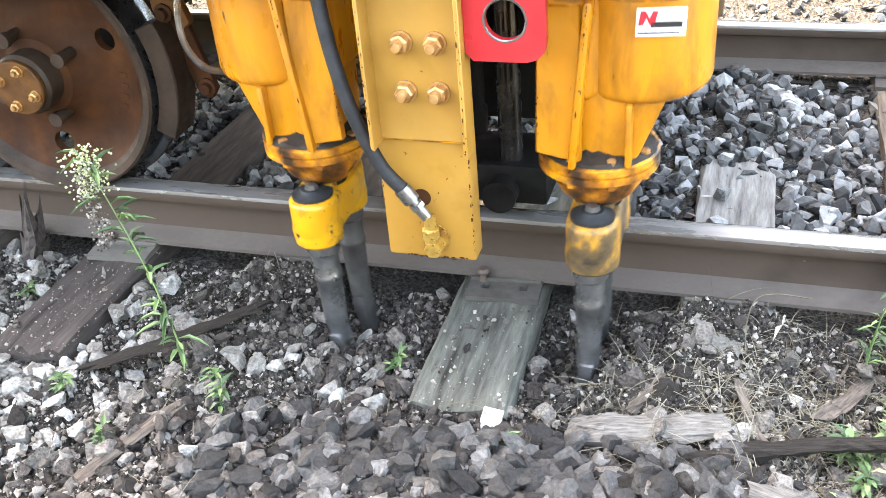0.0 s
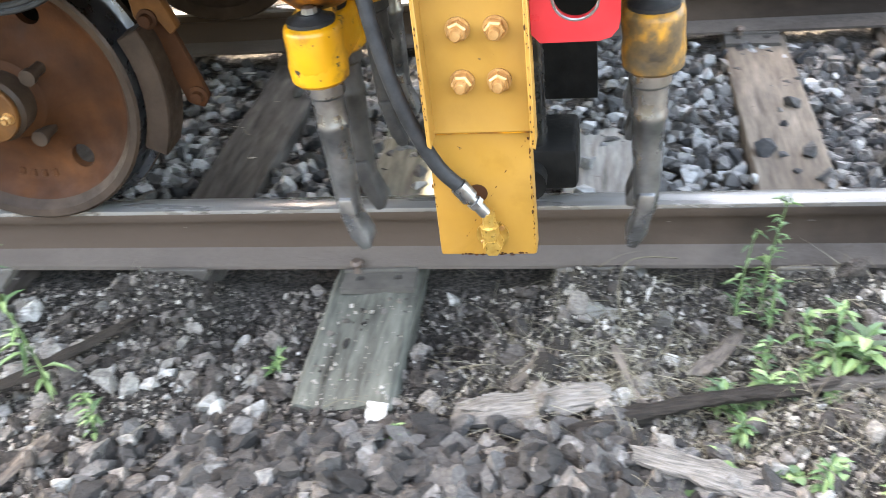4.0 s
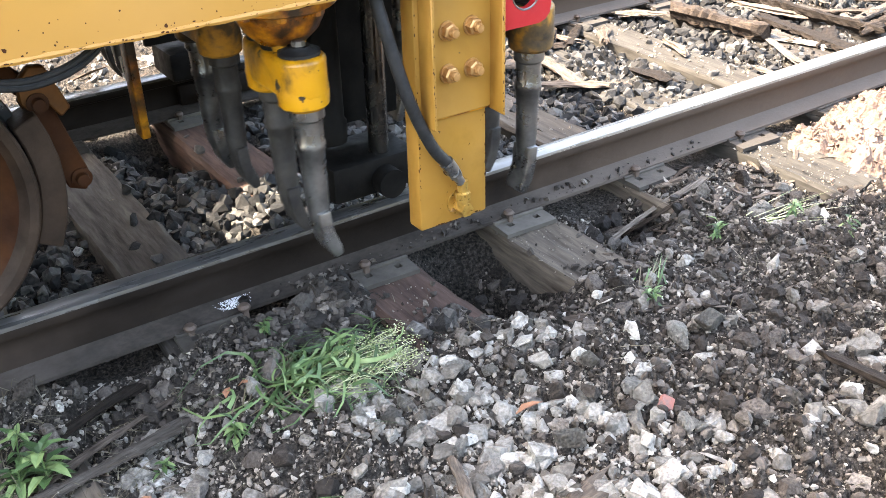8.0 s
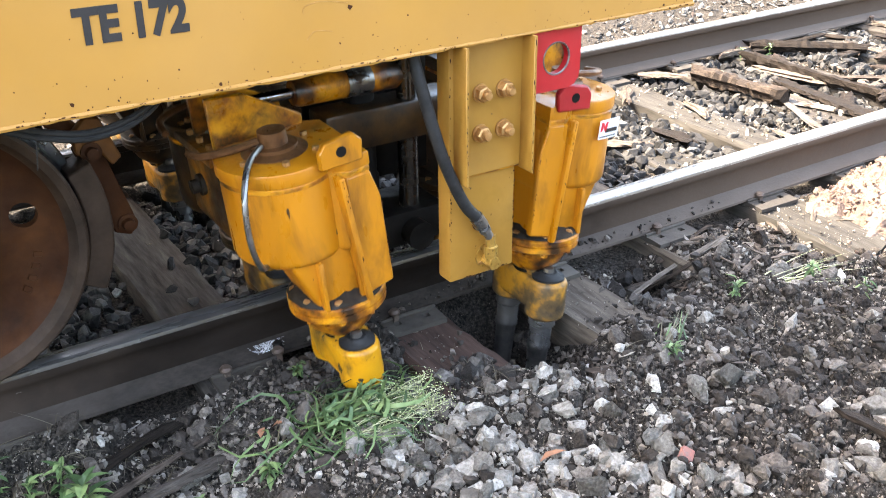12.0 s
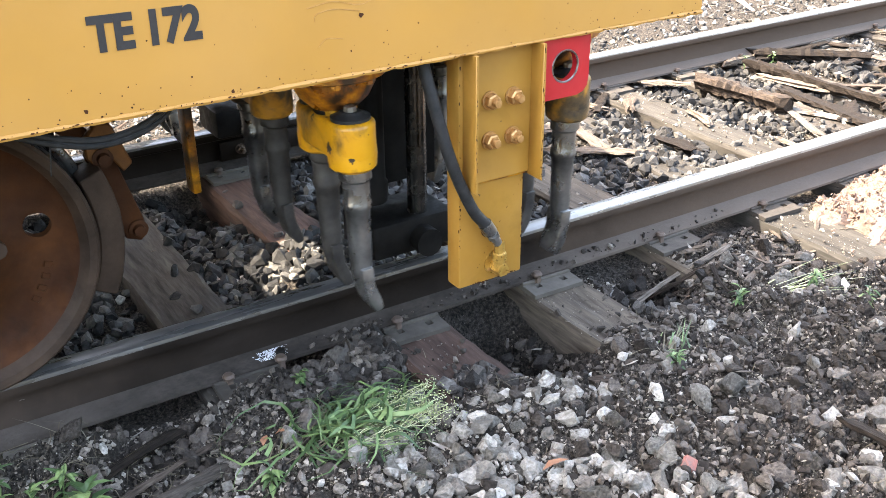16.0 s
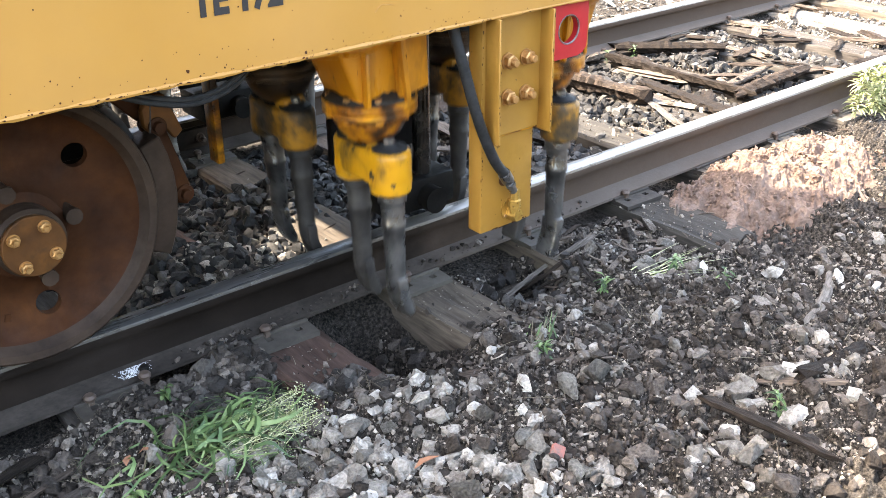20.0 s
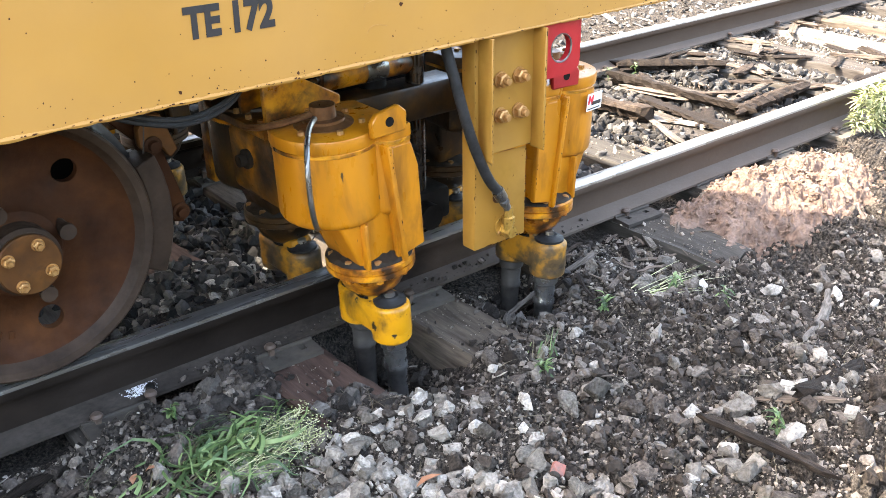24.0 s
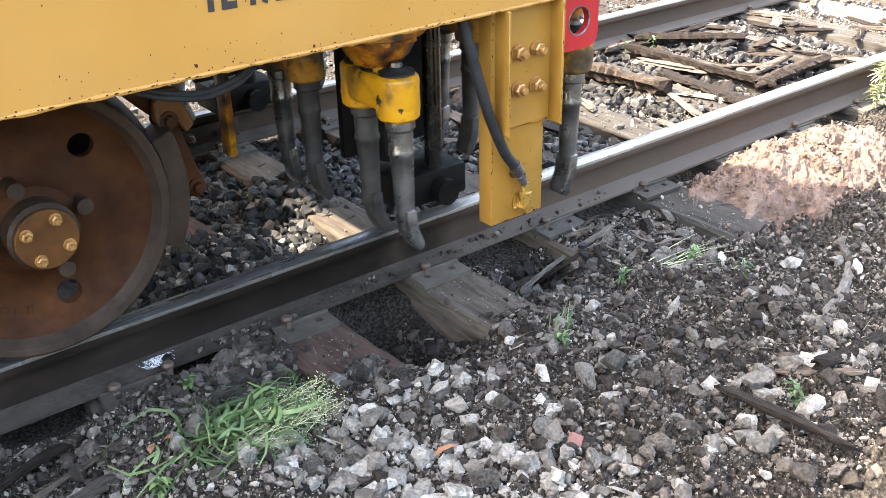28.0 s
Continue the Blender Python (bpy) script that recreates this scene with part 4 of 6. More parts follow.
    for k in range(n):
        j = (k + 1) % n
        bm.faces.new((fo[k], fo[j], fi[j], fi[k]))
        bm.faces.new((bo[k], bo[j], bi[j], bi[k]))
        bm.faces.new((fo[k], fo[j], bo[j], bo[k]))
        bm.faces.new((fi[k], fi[j], bi[j], bi[k]))
    eye = part("lifting_eye", bm, RED_PAINT, machine, "red painted steel lifting eye with a worn hole", smooth=False)
    ring = bmesh.new()
    tube([(cx + 0.0415 * math.cos(a), -0.4835, cz + 0.0415 * math.sin(a)) for a in [2 * math.pi * k / 14 for k in range(15)]], 0.003, 6, ring, steps=3)
    part("hole_rim", ring, TINE_STEEL, eye, "bare steel hole edge")
    return col


make_column()


def make_hoses():
    hose = tube([(0.945, -0.40, 1.12), (0.948, -0.43, 0.98), (0.968, -0.462, 0.84), (1.008, -0.480, 0.68), (1.062, -0.486, 0.555), (1.104, -0.485, 0.500)], 0.0155, 14, steps=10)
    h = part("hydraulic_hose", hose, RUBBER, machine, "black rubber hydraulic hose with crimped end")
    sleeve = tube([(1.104, -0.485, 0.500), (1.124, -0.483, 0.470)], 0.0190, 12)
    tube([(1.124, -0.483, 0.470), (1.140, -0.480, 0.447), (1.152, -0.477, 0.428)], 0.0125, 12, sleeve)
    tube([(1.131, -0.482, 0.461), (1.137, -0.481, 0.452)], 0.0175, 6, sleeve)
    part("crimp_sleeve", sleeve, TINE_STEEL, h, "dull steel crimp sleeve")
    for k, dz in enumerate((0.0, 0.012)):
        c = tube([(-0.10, -0.40, 1.0), (0.02, -0.42, 0.955 - dz), (0.12, -0.43, 0.915 - dz), (0.22, -0.43, 0.897 - dz), (0.33, -0.42, 0.925 - dz), (0.45, -0.36, 1.0), (0.6, -0.3, 1.06)], 0.007, 8)
        part("cable", c, RUBBER, machine, "sagging black cables under the beam")
    part("cable_tie", tube([(0.105, -0.43, 0.915), (0.10, -0.428, 0.87), (0.096, -0.425, 0.84)], 0.0015, 5), RUBBER, machine)


make_hoses()


def make_wheel(u, y, mirror=1):
    """A flanged wheel with a dished web, three holes, hub, bolted yellow cap and cast numerals as bars."""
    prof = [(0.070, 0.060), (0.110, 0.052), (0.130, 0.020), (0.20, -0.005), (0.285, 0.006), (0.312, 0.030), (0.330, 0.056), (0.349, 0.060), (0.356, 0.054), (0.357, 0.010), (0.360, -0.030), (0.366, -0.038), (0.384, -0.046), (0.387, -0.060), (0.378, -0.072), (0.330, -0.066), (0.312, -0.035), (0.285, -0.020), (0.20, -0.030), (0.13, -0.05), (0.07, -0.07)]
    n = 72
    bm = bmesh.new()
    rings = [[bm.verts.new((r * math.cos(2 * math.pi * k / n), -h * mirror, r * math.sin(2 * math.pi * k / n))) for k in range(n)] for r, h in prof]
    for i, (a, b) in enumerate(zip(rings, rings[1:])):
        for k in range(n):
            f = bm.faces.new((a[k], a[(k + 1) % n], b[(k + 1) % n], b[k]))
            f.material_index = 2 if 8 <= i <= 11 else (1 if 5 <= i <= 8 or 12 <= i <= 15 else 0)
    bm.faces.new(rings[0])
    bm.faces.new(rings[-1])
    cutter = bmesh.new()
    for a in (24, -96, 144):
        lathe([(0, -0.08), (0.033, -0.08), (0.033, 0.08), (0, 0.08)], 20, "y", (0.232 * math.cos(radians(a)), 0, 0.232 * math.sin(radians(a))), cutter)
    solid, knife = new("solid", mesh_of(bm, "solid", [WHEEL_RUST, WHEEL_RIM, TREAD], True)), new("knife", mesh_of(cutter, "knife", WHEEL_RUST))
    cut = solid.modifiers.new("cut", "BOOLEAN")
    cut.object, cut.operation, cut.solver = knife, "DIFFERENCE", "EXACT"
    bpy.context.view_layer.update()
    me = bpy.data.meshes.new_from_object(solid.evaluated_get(bpy.context.evaluated_depsgraph_get()))
    bpy.data.objects.remove(solid)
    bpy.data.objects.remove(knife)
    me.set_sharp_from_angle(angle=radians(40))
    wheel = tagged(new("wheel", me), "rusty flanged steel wheel with a polished tread")
    wheel.parent = machine
    hub = lathe([(0.085, 0.03), (0.088, 0.115), (0.080, 0.125), (0.07, 0.125)], 32, "y")
    part("hub", hub, WHEEL_RIM, wheel, "greasy dark hub barrel")
    cap = lathe([(0, 0.126), (0.077, 0.126), (0.078, 0.128), (0.078, 0.139), (0.075, 0.142), (0, 0.142)], 32, "y")
    capob = part("hub_cap", cap, HUB_PAINT, wheel, "faded yellow hub cap with four bolts")
    nut = mesh_of(hexbolt(0.0155, 0.006), "cap_bolt", BOLT, True)
    for a in (70, 160, 250, 340):
        b = new("cap_bolt", nut)
        b.parent = wheel
        b.matrix_basis = pose(0.055 * math.cos(radians(a)), -0.142, 0.055 * math.sin(radians(a)), 0, a, 0)
    for a in (30, 115, 205, 290):
        lug = lathe([(0.017, 0.02), (0.017, 0.07), (0.022, 0.071), (0.022, 0.088), (0.0, 0.088)], 10, "y", (0.125 * math.cos(radians(a)), 0, 0.125 * math.sin(radians(a))))
        part("lug_nut", lug, WHEEL_RIM, wheel)
    cast = bmesh.new()
    for k in range(4):
        a = radians(-2 - 7.5 * k)
        own = box(-0.008, 0.008, -0.004, 0.004, -0.011, 0.011, 0.002, 1)
        merge(cast, own, Matrix.Translation((0.245 * math.cos(a), 0.0, 0.245 * math.sin(a))) @ Matrix.Rotation(-a + radians(90), 4, "Y"))
    part("cast_marks", cast, WHEEL_RUST, wheel, "raised cast marks on the web")
    wheel.matrix_basis = pose(u, y, 0.527)
    return wheel


WHEEL_U = -0.118
wheels = [make_wheel(WHEEL_U, -0.008), make_wheel(WHEEL_U, 1.515, -1)]
part("axle", lathe([(0, 0.0), (0.06, 0.0), (0.06, 1.40), (0, 1.40)], 20, "y", (WHEEL_U, 1.46, 0.527)), BLACK_STEEL, machine)


def make_brake():
    """Brake shoe, hanger links and pins in front of the wheel."""
    cu, cz = WHEEL_U, 0.527
    arc = [radians(a) for a in (-26, -18, -10, -2, 6, 14, 22)]
    inner = [(cu + 0.362 * math.cos(a), cz + 0.362 * math.sin(a)) for a in arc]
    outer = [(cu + 0.425 * math.cos(a), cz + 0.425 * math.sin(a)) for a in reversed(arc)]
    shoe = part("brake_shoe", prism(inner + outer, -0.040, 0.06, 0.004, 1), WHEEL_RIM, machine, "rusty curved brake shoe against the wheel")
    dx, dz = 0.04, -0.05
    link = [(0.285, 0.505), (0.325, 0.49), (0.345, 0.52), (0.335, 0.56), (0.29, 0.72), (0.275, 0.765), (0.235, 0.78), (0.215, 0.75), (0.23, 0.70)]
    part("hanger_link", prism([(a + dx, b + dz) for a, b in link], 0.035, 0.055, 0.003, 1), WHEEL_RUST, machine, "rusty hanger link")
    yoke = [(0.215, 0.80), (0.25, 0.835), (0.285, 0.83), (0.325, 0.72), (0.30, 0.70), (0.275, 0.74), (0.24, 0.72), (0.215, 0.75)]
    part("brake_yoke", prism([(a + dx, b + dz) for a, b in yoke], 0.005, 0.032, 0.004, 1), HUB_PAINT, machine, "worn yellow yoke with a pin")
    part("brake_lever", prism([(-0.02, 1.0), (0.04, 1.0), (0.29, 0.745), (0.265, 0.70)], 0.06, 0.09, 0.004, 1), WHEEL_RUST, machine)
    for u, z, yy in ((0.292, 0.697, 0.004), (0.358, 0.476, 0.034)):
        part("pin", lathe([(0, 0), (0.026, 0), (0.026, 0.006), (0.017, 0.008), (0.015, 0.022), (0, 0.024)], 16, "y", (u, yy, z)), WHEEL_RUST, machine)


make_brake()


def make_guides():
    """Dark hydraulic cylinder, polished guide rods and rail clamp between the arms."""
    for y0 in (0.10, 1.40):
        part("lift_cylinder", lathe([(0, 0.36), (0.052, 0.36), (0.055, 0.42), (0.048, 0.43), (0.048, 1.05), (0, 1.05)], 20, "z", (1.085, y0, 0)), BLACK_STEEL, machine, "oily black lift cylinder")
        for u in (1.215,):
            part("guide_rod", lathe([(0, 0.28), (0.031, 0.28), (0.031, 1.28), (0, 1.28)], 20, "z", (u, y0 - 0.06, 0)), DARK_ROD, machine, "thick oily polished guide rod")
        part("rail_clamp", box(1.03, 1.32, y0 - 0.11, y0 + 0.10, 0.20, 0.315, 0.015), BLACK_STEEL, machine, "black greasy rail clamp block")
        part("rail_clamp_roller", lathe([(0, 0), (0.045, 0), (0.045, 0.05), (0, 0.05)], 18, "y", (1.20, y0 - 0.11, 0.245)), BLACK_STEEL, machine)
        part("frame_post", box(0.60, 0.625, y0 + 0.20, y0 + 0.26, 0.42, 1.3, 0.004), OILY_PAINT, machine)
    part("mount_plate", box(0.35, 0.47, 0.36, 0.42, 0.80, 1.30, 0.006), OILY_PAINT, machine)
    for y0 in (0.18, 1.30):
        part("head_frame", box(0.95, 1.37, y0, y0 + 0.03, 0.36, 1.29, 0.006), BLACK_STEEL, machine, "black workhead guide plate")


make_guides()


# ---- machine: tamping arms ----
def slab(points, z0, z1, bevel=0.0, seg=2):
    """An outline in x, y extruded upwards."""
    own = bmesh.new()
    face = own.faces.new([own.verts.new((x, y, z0)) for x, y in points])
    ext = bmesh.ops.extrude_face_region(own, geom=[face])
    bmesh.ops.translate(own, verts=[v for v in ext["geom"] if isinstance(v, bmesh.types.BMVert)], vec=(0, 0, z1 - z0))
    bmesh.ops.recalc_face_normals(own, faces=own.faces)
    if bevel:
        rim = [e for e in own.edges if abs(e.verts[0].co.z - e.verts[1].co.z) < 1e-6]
        bmesh.ops.bevel(own, geom=rim, offset=bevel, segments=seg, affect="EDGES", profile=0.5, clamp_overlap=True)
    return own


def make_arm(s, paint, cone):
    """A tamping arm about its flange: gear case, ribs, bolted flange, fork clamp and two tines. s: side to which the case leans."""
    X = lambda pts: [(s * x, z) for x, z in pts]
    drum = [(s * (-0.085 + 0.148 * math.cos(radians(a))), 0.050 + 0.16 * math.sin(radians(a))) for a in range(60, 301, 12)]
    outline = drum + [(s * 0.03, -0.118), (s * 0.088, -0.115), (s * 0.092, 0.15), (s * 0.04, 0.19)]
    case = slab(outline, 0.160, 0.424, 0.026, 4)
    prism(X([(-0.085, 0.01), (0.082, 0.01), (0.092, 0.36), (-0.16, 0.36), (-0.150, 0.17)]), -0.088, 0.09, 0.014, 3, case)
    arm = part("tamping_arm", case, paint, machine, "yellow-orange tamping arm housing, oily below")
    part("top_cover", slab([(x * 1.025, y * 1.025) for x, y in outline], 0.391, 0.430, 0.005, 2), paint, arm)
    part("cover_seam", slab([(x * 1.012, y * 1.012) for x, y in outline], 0.378, 0.3905, 0.002, 1), OILY_PAINT, arm, "oily seam below the cover")
    part("gusset", prism(X([(0.05, 0.42), (0.05, 0.455), (-0.10, 0.55), (-0.20, 0.56), (-0.20, 0.42)]), 0.165, 0.185, 0.003, 1), OILY_PAINT, arm, "grease-stained stiffening plate")
    part("rib", prism(X([(0.030, 0.02), (0.048, 0.02), (0.012, 0.385), (-0.006, 0.385)]), -0.135, -0.08, 0.006, 2), paint, arm)
    part("rib", prism(X([(-0.084, 0.02), (-0.070, 0.02), (-0.070, 0.165), (-0.084, 0.165)]), -0.112, -0.08, 0.005, 2), paint, arm)
    part("wing_plate", prism(X([(0.02, 0.03), (0.118, 0.05), (0.110, 0.30), (0.088, 0.375), (0.02, 0.375)]), -0.120, -0.100, 0.004, 1), paint, arm)
    chip_edge(arm, ((s * 0.040, -0.1358, 0.04), (s * 0.004, -0.1358, 0.38)), 16, 71, 0.0028)
    chip_edge(arm, ((s * 0.114, -0.1208, 0.08), (s * 0.109, -0.1208, 0.30)), 12, 72, 0.0028)
    part("lifting_lug", prism(X([(-0.045, 0.415), (0.070, 0.415), (0.075, 0.468), (0.050, 0.492), (-0.027, 0.482), (-0.045, 0.46)]), -0.128, -0.108, 0.004, 1), RED_PAINT if s < 0 and paint is ARM_PAINT else paint, arm, "painted lug with a bored hole")
    part("lug_hole", lathe([(0, 0), (0.014, 0), (0.014, 0.0225), (0, 0.0225)], 16, "y", (s * 0.014, -0.1065, 0.452)), BLACK_STEEL, arm)
    cap = lathe([(0, 0.42), (0.085, 0.42), (0.085, 0.432), (0.068, 0.436), (0.060, 0.440), (0.060, 0.448), (0.038, 0.450), (0.036, 0.485), (0, 0.488)], 28, "z", (-s * 0.085, 0.05, 0))
    part("grease_cap", cap, RUSTY_CAP, arm, "oily brown cover with a round plug")
    for a in range(20, 380, 60):
        part("cover_bolt", lathe([(0, 0.424), (0.010, 0.424), (0.010, 0.440), (0, 0.442)], 6, "z", (-s * 0.085 + 0.105 * math.cos(radians(a)), 0.05 + 0.112 * math.sin(radians(a)), 0)), BOLT, arm)
    pipe = tube([(-s * 0.125, 0.05, 0.465), (-s * 0.20, 0.055, 0.46), (-s * 0.26, 0.09, 0.452), (-s * 0.27, 0.16, 0.44)], 0.010, 8)
    part("grease_pipe", pipe, RUSTY_CAP, arm)
    line = tube([(-s * 0.13, 0.02, 0.462), (-s * 0.19, -0.04, 0.452), (-s * 0.235, -0.095, 0.39), (-s * 0.245, -0.11, 0.28), (-s * 0.222, -0.085, 0.20), (-s * 0.185, -0.03, 0.168)], 0.008, 8, steps=8)
    if s > 0:
        part("grease_hose", line, TINE_STEEL, arm, "grey braided grease hose")
    else:
        line.free()
    fl = lathe([(0, -0.022), (0.128, -0.022), (0.134, -0.018), (0.134, -0.002), (0.128, 0.0), (0.134, 0.003), (0.134, 0.018), (0.128, 0.022), (0, 0.022)], 40)
    part("flange", fl, cone, arm, "oil-stained bolted flange")
    for k in range(8):
        a = 2 * math.pi * (k + 0.5) / 8
        part("flange_bolt", lathe([(0, 0.02), (0.013, 0.02), (0.013, 0.034), (0.008, 0.037), (0, 0.037)], 6, "z", (0.113 * math.cos(a), 0.113 * math.sin(a), 0)), BOLT, arm)
        part("flange_nut", lathe([(0, -0.036), (0.012, -0.034), (0.012, -0.022), (0, -0.022)], 6, "z", (0.113 * math.cos(a), 0.113 * math.sin(a), 0)), cone, arm)
    part("bearing_cone", lathe([(0, -0.02), (0.108, -0.02), (0.105, -0.045), (0.088, -0.078), (0.060, -0.105), (0.045, -0.112), (0, -0.112)], 32), cone, arm, "oily yellow bearing cone")
    part("seal", lathe([(0, -0.100), (0.052, -0.103), (0.055, -0.115), (0.048, -0.130), (0, -0.130)], 24), BLACK_STEEL, arm)
    grease = bmesh.new()
    rng = random.Random(3)
    rings = []
    for r, z in ((0.131, 0.0222), (0.124, 0.030), (0.104, 0.036), (0.085, 0.046)):
        rings.append([grease.verts.new(((r + rng.uniform(-0.006, 0.003)) * math.cos(k * math.pi / 20), (r + rng.uniform(-0.006, 0.003)) * math.sin(k * math.pi / 20), z + rng.uniform(-0.003, 0.007) * (z > 0.025))) for k in range(40)])
    for a, b in zip(rings, rings[1:]):
        for k in range(40):
            grease.faces.new((a[k], a[(k + 1) % 40], b[(k + 1) % 40], b[k]))
    part("grease_ring", grease, GREASE, arm, "black grease caked on the flange")
    if paint is ARM_PAINT:
        bridge = slab([(-s * 0.218, 0.10), (s * 0.03, 0.10), (s * 0.03, 0.40), (-s * 0.218, 0.40)], 0.172, 0.395, 0.028, 3)
        br = part("bridge_case", bridge, BRIDGE_PAINT, arm, "grease-blackened yellow case bridging the rail")
        part("bridge_cover", slab([(-s * 0.232, 0.13), (s * 0.038, 0.13), (s * 0.038, 0.40), (-s * 0.232, 0.40)], 0.393, 0.421, 0.006, 2), BRIDGE_PAINT, br)
        part("side_plug", lathe([(r, -s * h) for r, h in ((0, 0), (0.030, 0), (0.030, 0.012), (0.019, 0.014), (0.019, 0.034), (0, 0.034))], 16, "x", (-s * 0.218, 0.27, 0.30)), GREASE, br, "oily round side plug")
        for k in range(4):
            part("cover_bolt", lathe([(0, 0.42), (0.010, 0.42), (0.010, 0.434), (0, 0.436)], 6, "z", (-s * 0.205, 0.19 + 0.07 * k, 0)), BOLT, br)
    # fork clamp: a stout rounded bar across the rail with a socket at each end
    end = [(0.060 * math.cos(radians(a)), -0.085 + 0.064 * math.sin(radians(a))) for a in range(180, 361, 20)]
    bar = end + [(-x, -y) for x, y in end]
    cl = slab(bar, -0.262, -0.163, 0.014, 3)
    for y in (-0.085, 0.085):
        lathe([(0, -0.290), (0.052, -0.290), (0.060, -0.282), (0.0625, -0.25), (0.058, -0.20), (0, -0.20)], 26, "z", (0, y, 0), cl)
    own = box(-0.042, 0.042, -0.055, 0.09, -0.18, -0.128, 0.016, 2)
    merge(cl, own)
    part("fork_clamp", cl, CLAMP_PAINT if s > 0 and paint is ARM_PAINT else WORN_CLAMP, arm, "worn yellow fork clamp holding two tines" if s > 0 else "blackened yellow fork clamp holding two tines")
    for y in (-0.085, 0.085):
        part("rubber_seat", lathe([(0, -0.165), (0.050, -0.165), (0.050, -0.156), (0.030, -0.150), (0.026, -0.144), (0, -0.144)], 20, "z", (0, y, 0)), RUBBER, arm)
        part("tine_nut", lathe([(0, -0.146), (0.018, -0.146), (0.016, -0.132), (0.006, -0.128), (0, -0.128)], 8, "z", (0, y, 0)), TINE_STEEL, arm)
        tine = lathe([(0, -0.280), (0.038, -0.280), (0.040, -0.292), (0.042, -0.304), (0.042, -0.318), (0.035, -0.325), (0.034, -0.375), (0.037, -0.380), (0.037, -0.392), (0.033, -0.398), (0.031, -0.45), (0.029, -0.53), (0.025, -0.585), (0.014, -0.61), (0, -0.612)], 22, "z", (0, y, 0))
        blade = prism([(s * -0.018, -0.545), (s * 0.018, -0.545), (s * 0.022, -0.60), (s * 0.040, -0.645), (s * 0.042, -0.666), (s * 0.020, -0.672), (s * -0.002, -0.638), (s * -0.014, -0.59)], y - 0.036, y + 0.036, 0.007, 2)
        merge(tine, blade)
        for v in tine.verts:
            v.co.x += s * (0.004 + 0.022 * max(0.0, -0.28 - v.co.z))
            v.co.z -= 0.08 * max(0.0, -0.32 - v.co.z)
        # the tine at +y takes the darker steel
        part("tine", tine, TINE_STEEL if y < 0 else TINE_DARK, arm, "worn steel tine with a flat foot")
    for child in arm.children:
        if child.name.split(".")[0] in ("fork_clamp", "rubber_seat", "tine_nut", "tine"):
            child.matrix_basis = pose(0, 0, 0.045)
    return arm


arm_left, arm_right = make_arm(1, ARM_PAINT, OILY_PAINT), make_arm(-1, ARM_PAINT, OILY_PAINT)
grimy_shaded_left, grimy_shaded_right = make_arm(1, GRIMY_SHADED_PAINT, GRIMY_SHADED_PAINT), make_arm(-1, GRIMY_SHADED_PAINT, GRIMY_SHADED_PAINT)
DECAL_AT = pose(0.135, -0.1165, 0.345, 0, 2, 14)
decal = part("decal", box(-0.048, 0.048, -0.0015, 0, -0.028, 0.028), DECAL_WHITE, arm_right, "white maker's decal with a red mark", smooth=False, at=DECAL_AT)
part("decal_mark", prism([(-0.044, -0.006), (-0.035, -0.006), (-0.029, 0.008), (-0.022, -0.006), (-0.013, -0.006), (-0.007, 0.022), (-0.017, 0.022), (-0.023, 0.008), (-0.031, 0.022), (-0.040, 0.022)], -0.0026, -0.0018, 0), DECAL_RED, arm_right, smooth=False, at=DECAL_AT)
for bar_x0, bar_x1, bar_z0, bar_z1 in ((-0.020, 0.040, -0.011, 0.001), (-0.044, 0.036, -0.0235, -0.0195)):
    part("decal_bar", box(bar_x0, bar_x1, -0.0026, -0.0018, bar_z0, bar_z1), LETTER, arm_right, smooth=False, at=DECAL_AT)

ARM_U, ARM_Y, ARM_Z = (0.812, 1.488), -0.245, 0.915
PIVOT = {1: Vector((0, 0, 0)), -1: Vector((0, 0, 0))}
# arms: object, side of the case in the machine, place, half turn
arms = [(arm_left, 1, ARM_U[0], ARM_Y, 0), (arm_right, -1, ARM_U[1], ARM_Y, 0)]
ready = {1: grimy_shaded_left, -1: grimy_shaded_right}
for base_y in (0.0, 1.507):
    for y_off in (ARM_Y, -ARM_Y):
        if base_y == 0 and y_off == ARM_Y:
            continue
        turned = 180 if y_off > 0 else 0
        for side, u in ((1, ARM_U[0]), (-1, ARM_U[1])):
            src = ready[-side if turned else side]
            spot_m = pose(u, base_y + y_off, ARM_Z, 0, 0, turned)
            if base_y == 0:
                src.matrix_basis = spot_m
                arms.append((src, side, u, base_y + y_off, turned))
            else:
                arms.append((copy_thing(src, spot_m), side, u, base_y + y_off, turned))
# squeeze cylinder that rides with the arms
rider = part("squeeze_cylinder", lathe([(0, 0.86), (0.036, 0.86), (0.042, 0.875), (0.042, 1.20), (0.034, 1.215), (0, 1.215)], 22, "x", (0, 0.06, 0.47)), OILY_PAINT, machine, "oily yellow squeeze cylinder")
part("rating_plate", lathe([(0.0424, 1.02), (0.0432, 1.021), (0.0432, 1.099), (0.0424, 1.10)], 22, "x", (0, 0.06, 0.47)), TINE_STEEL, rider, "worn silver rating band")
part("piston_rod", lathe([(0, 0.70), (0.016, 0.70), (0.016, 0.87), (0, 0.87)], 14, "x", (0, 0.06, 0.47)), CHROME, rider)
part("rod_pin", lathe([(0, -0.04), (0.03, -0.04), (0.03, 0.04), (0, 0.04)], 14, "y", (0.70, 0.06, 0.47)), WHEEL_RUST, rider)
part("crosshead", box(0.93, 1.37, 0.00, 0.12, 0.28, 0.40, 0.012), GRIMY_SHADED_PAINT, rider)


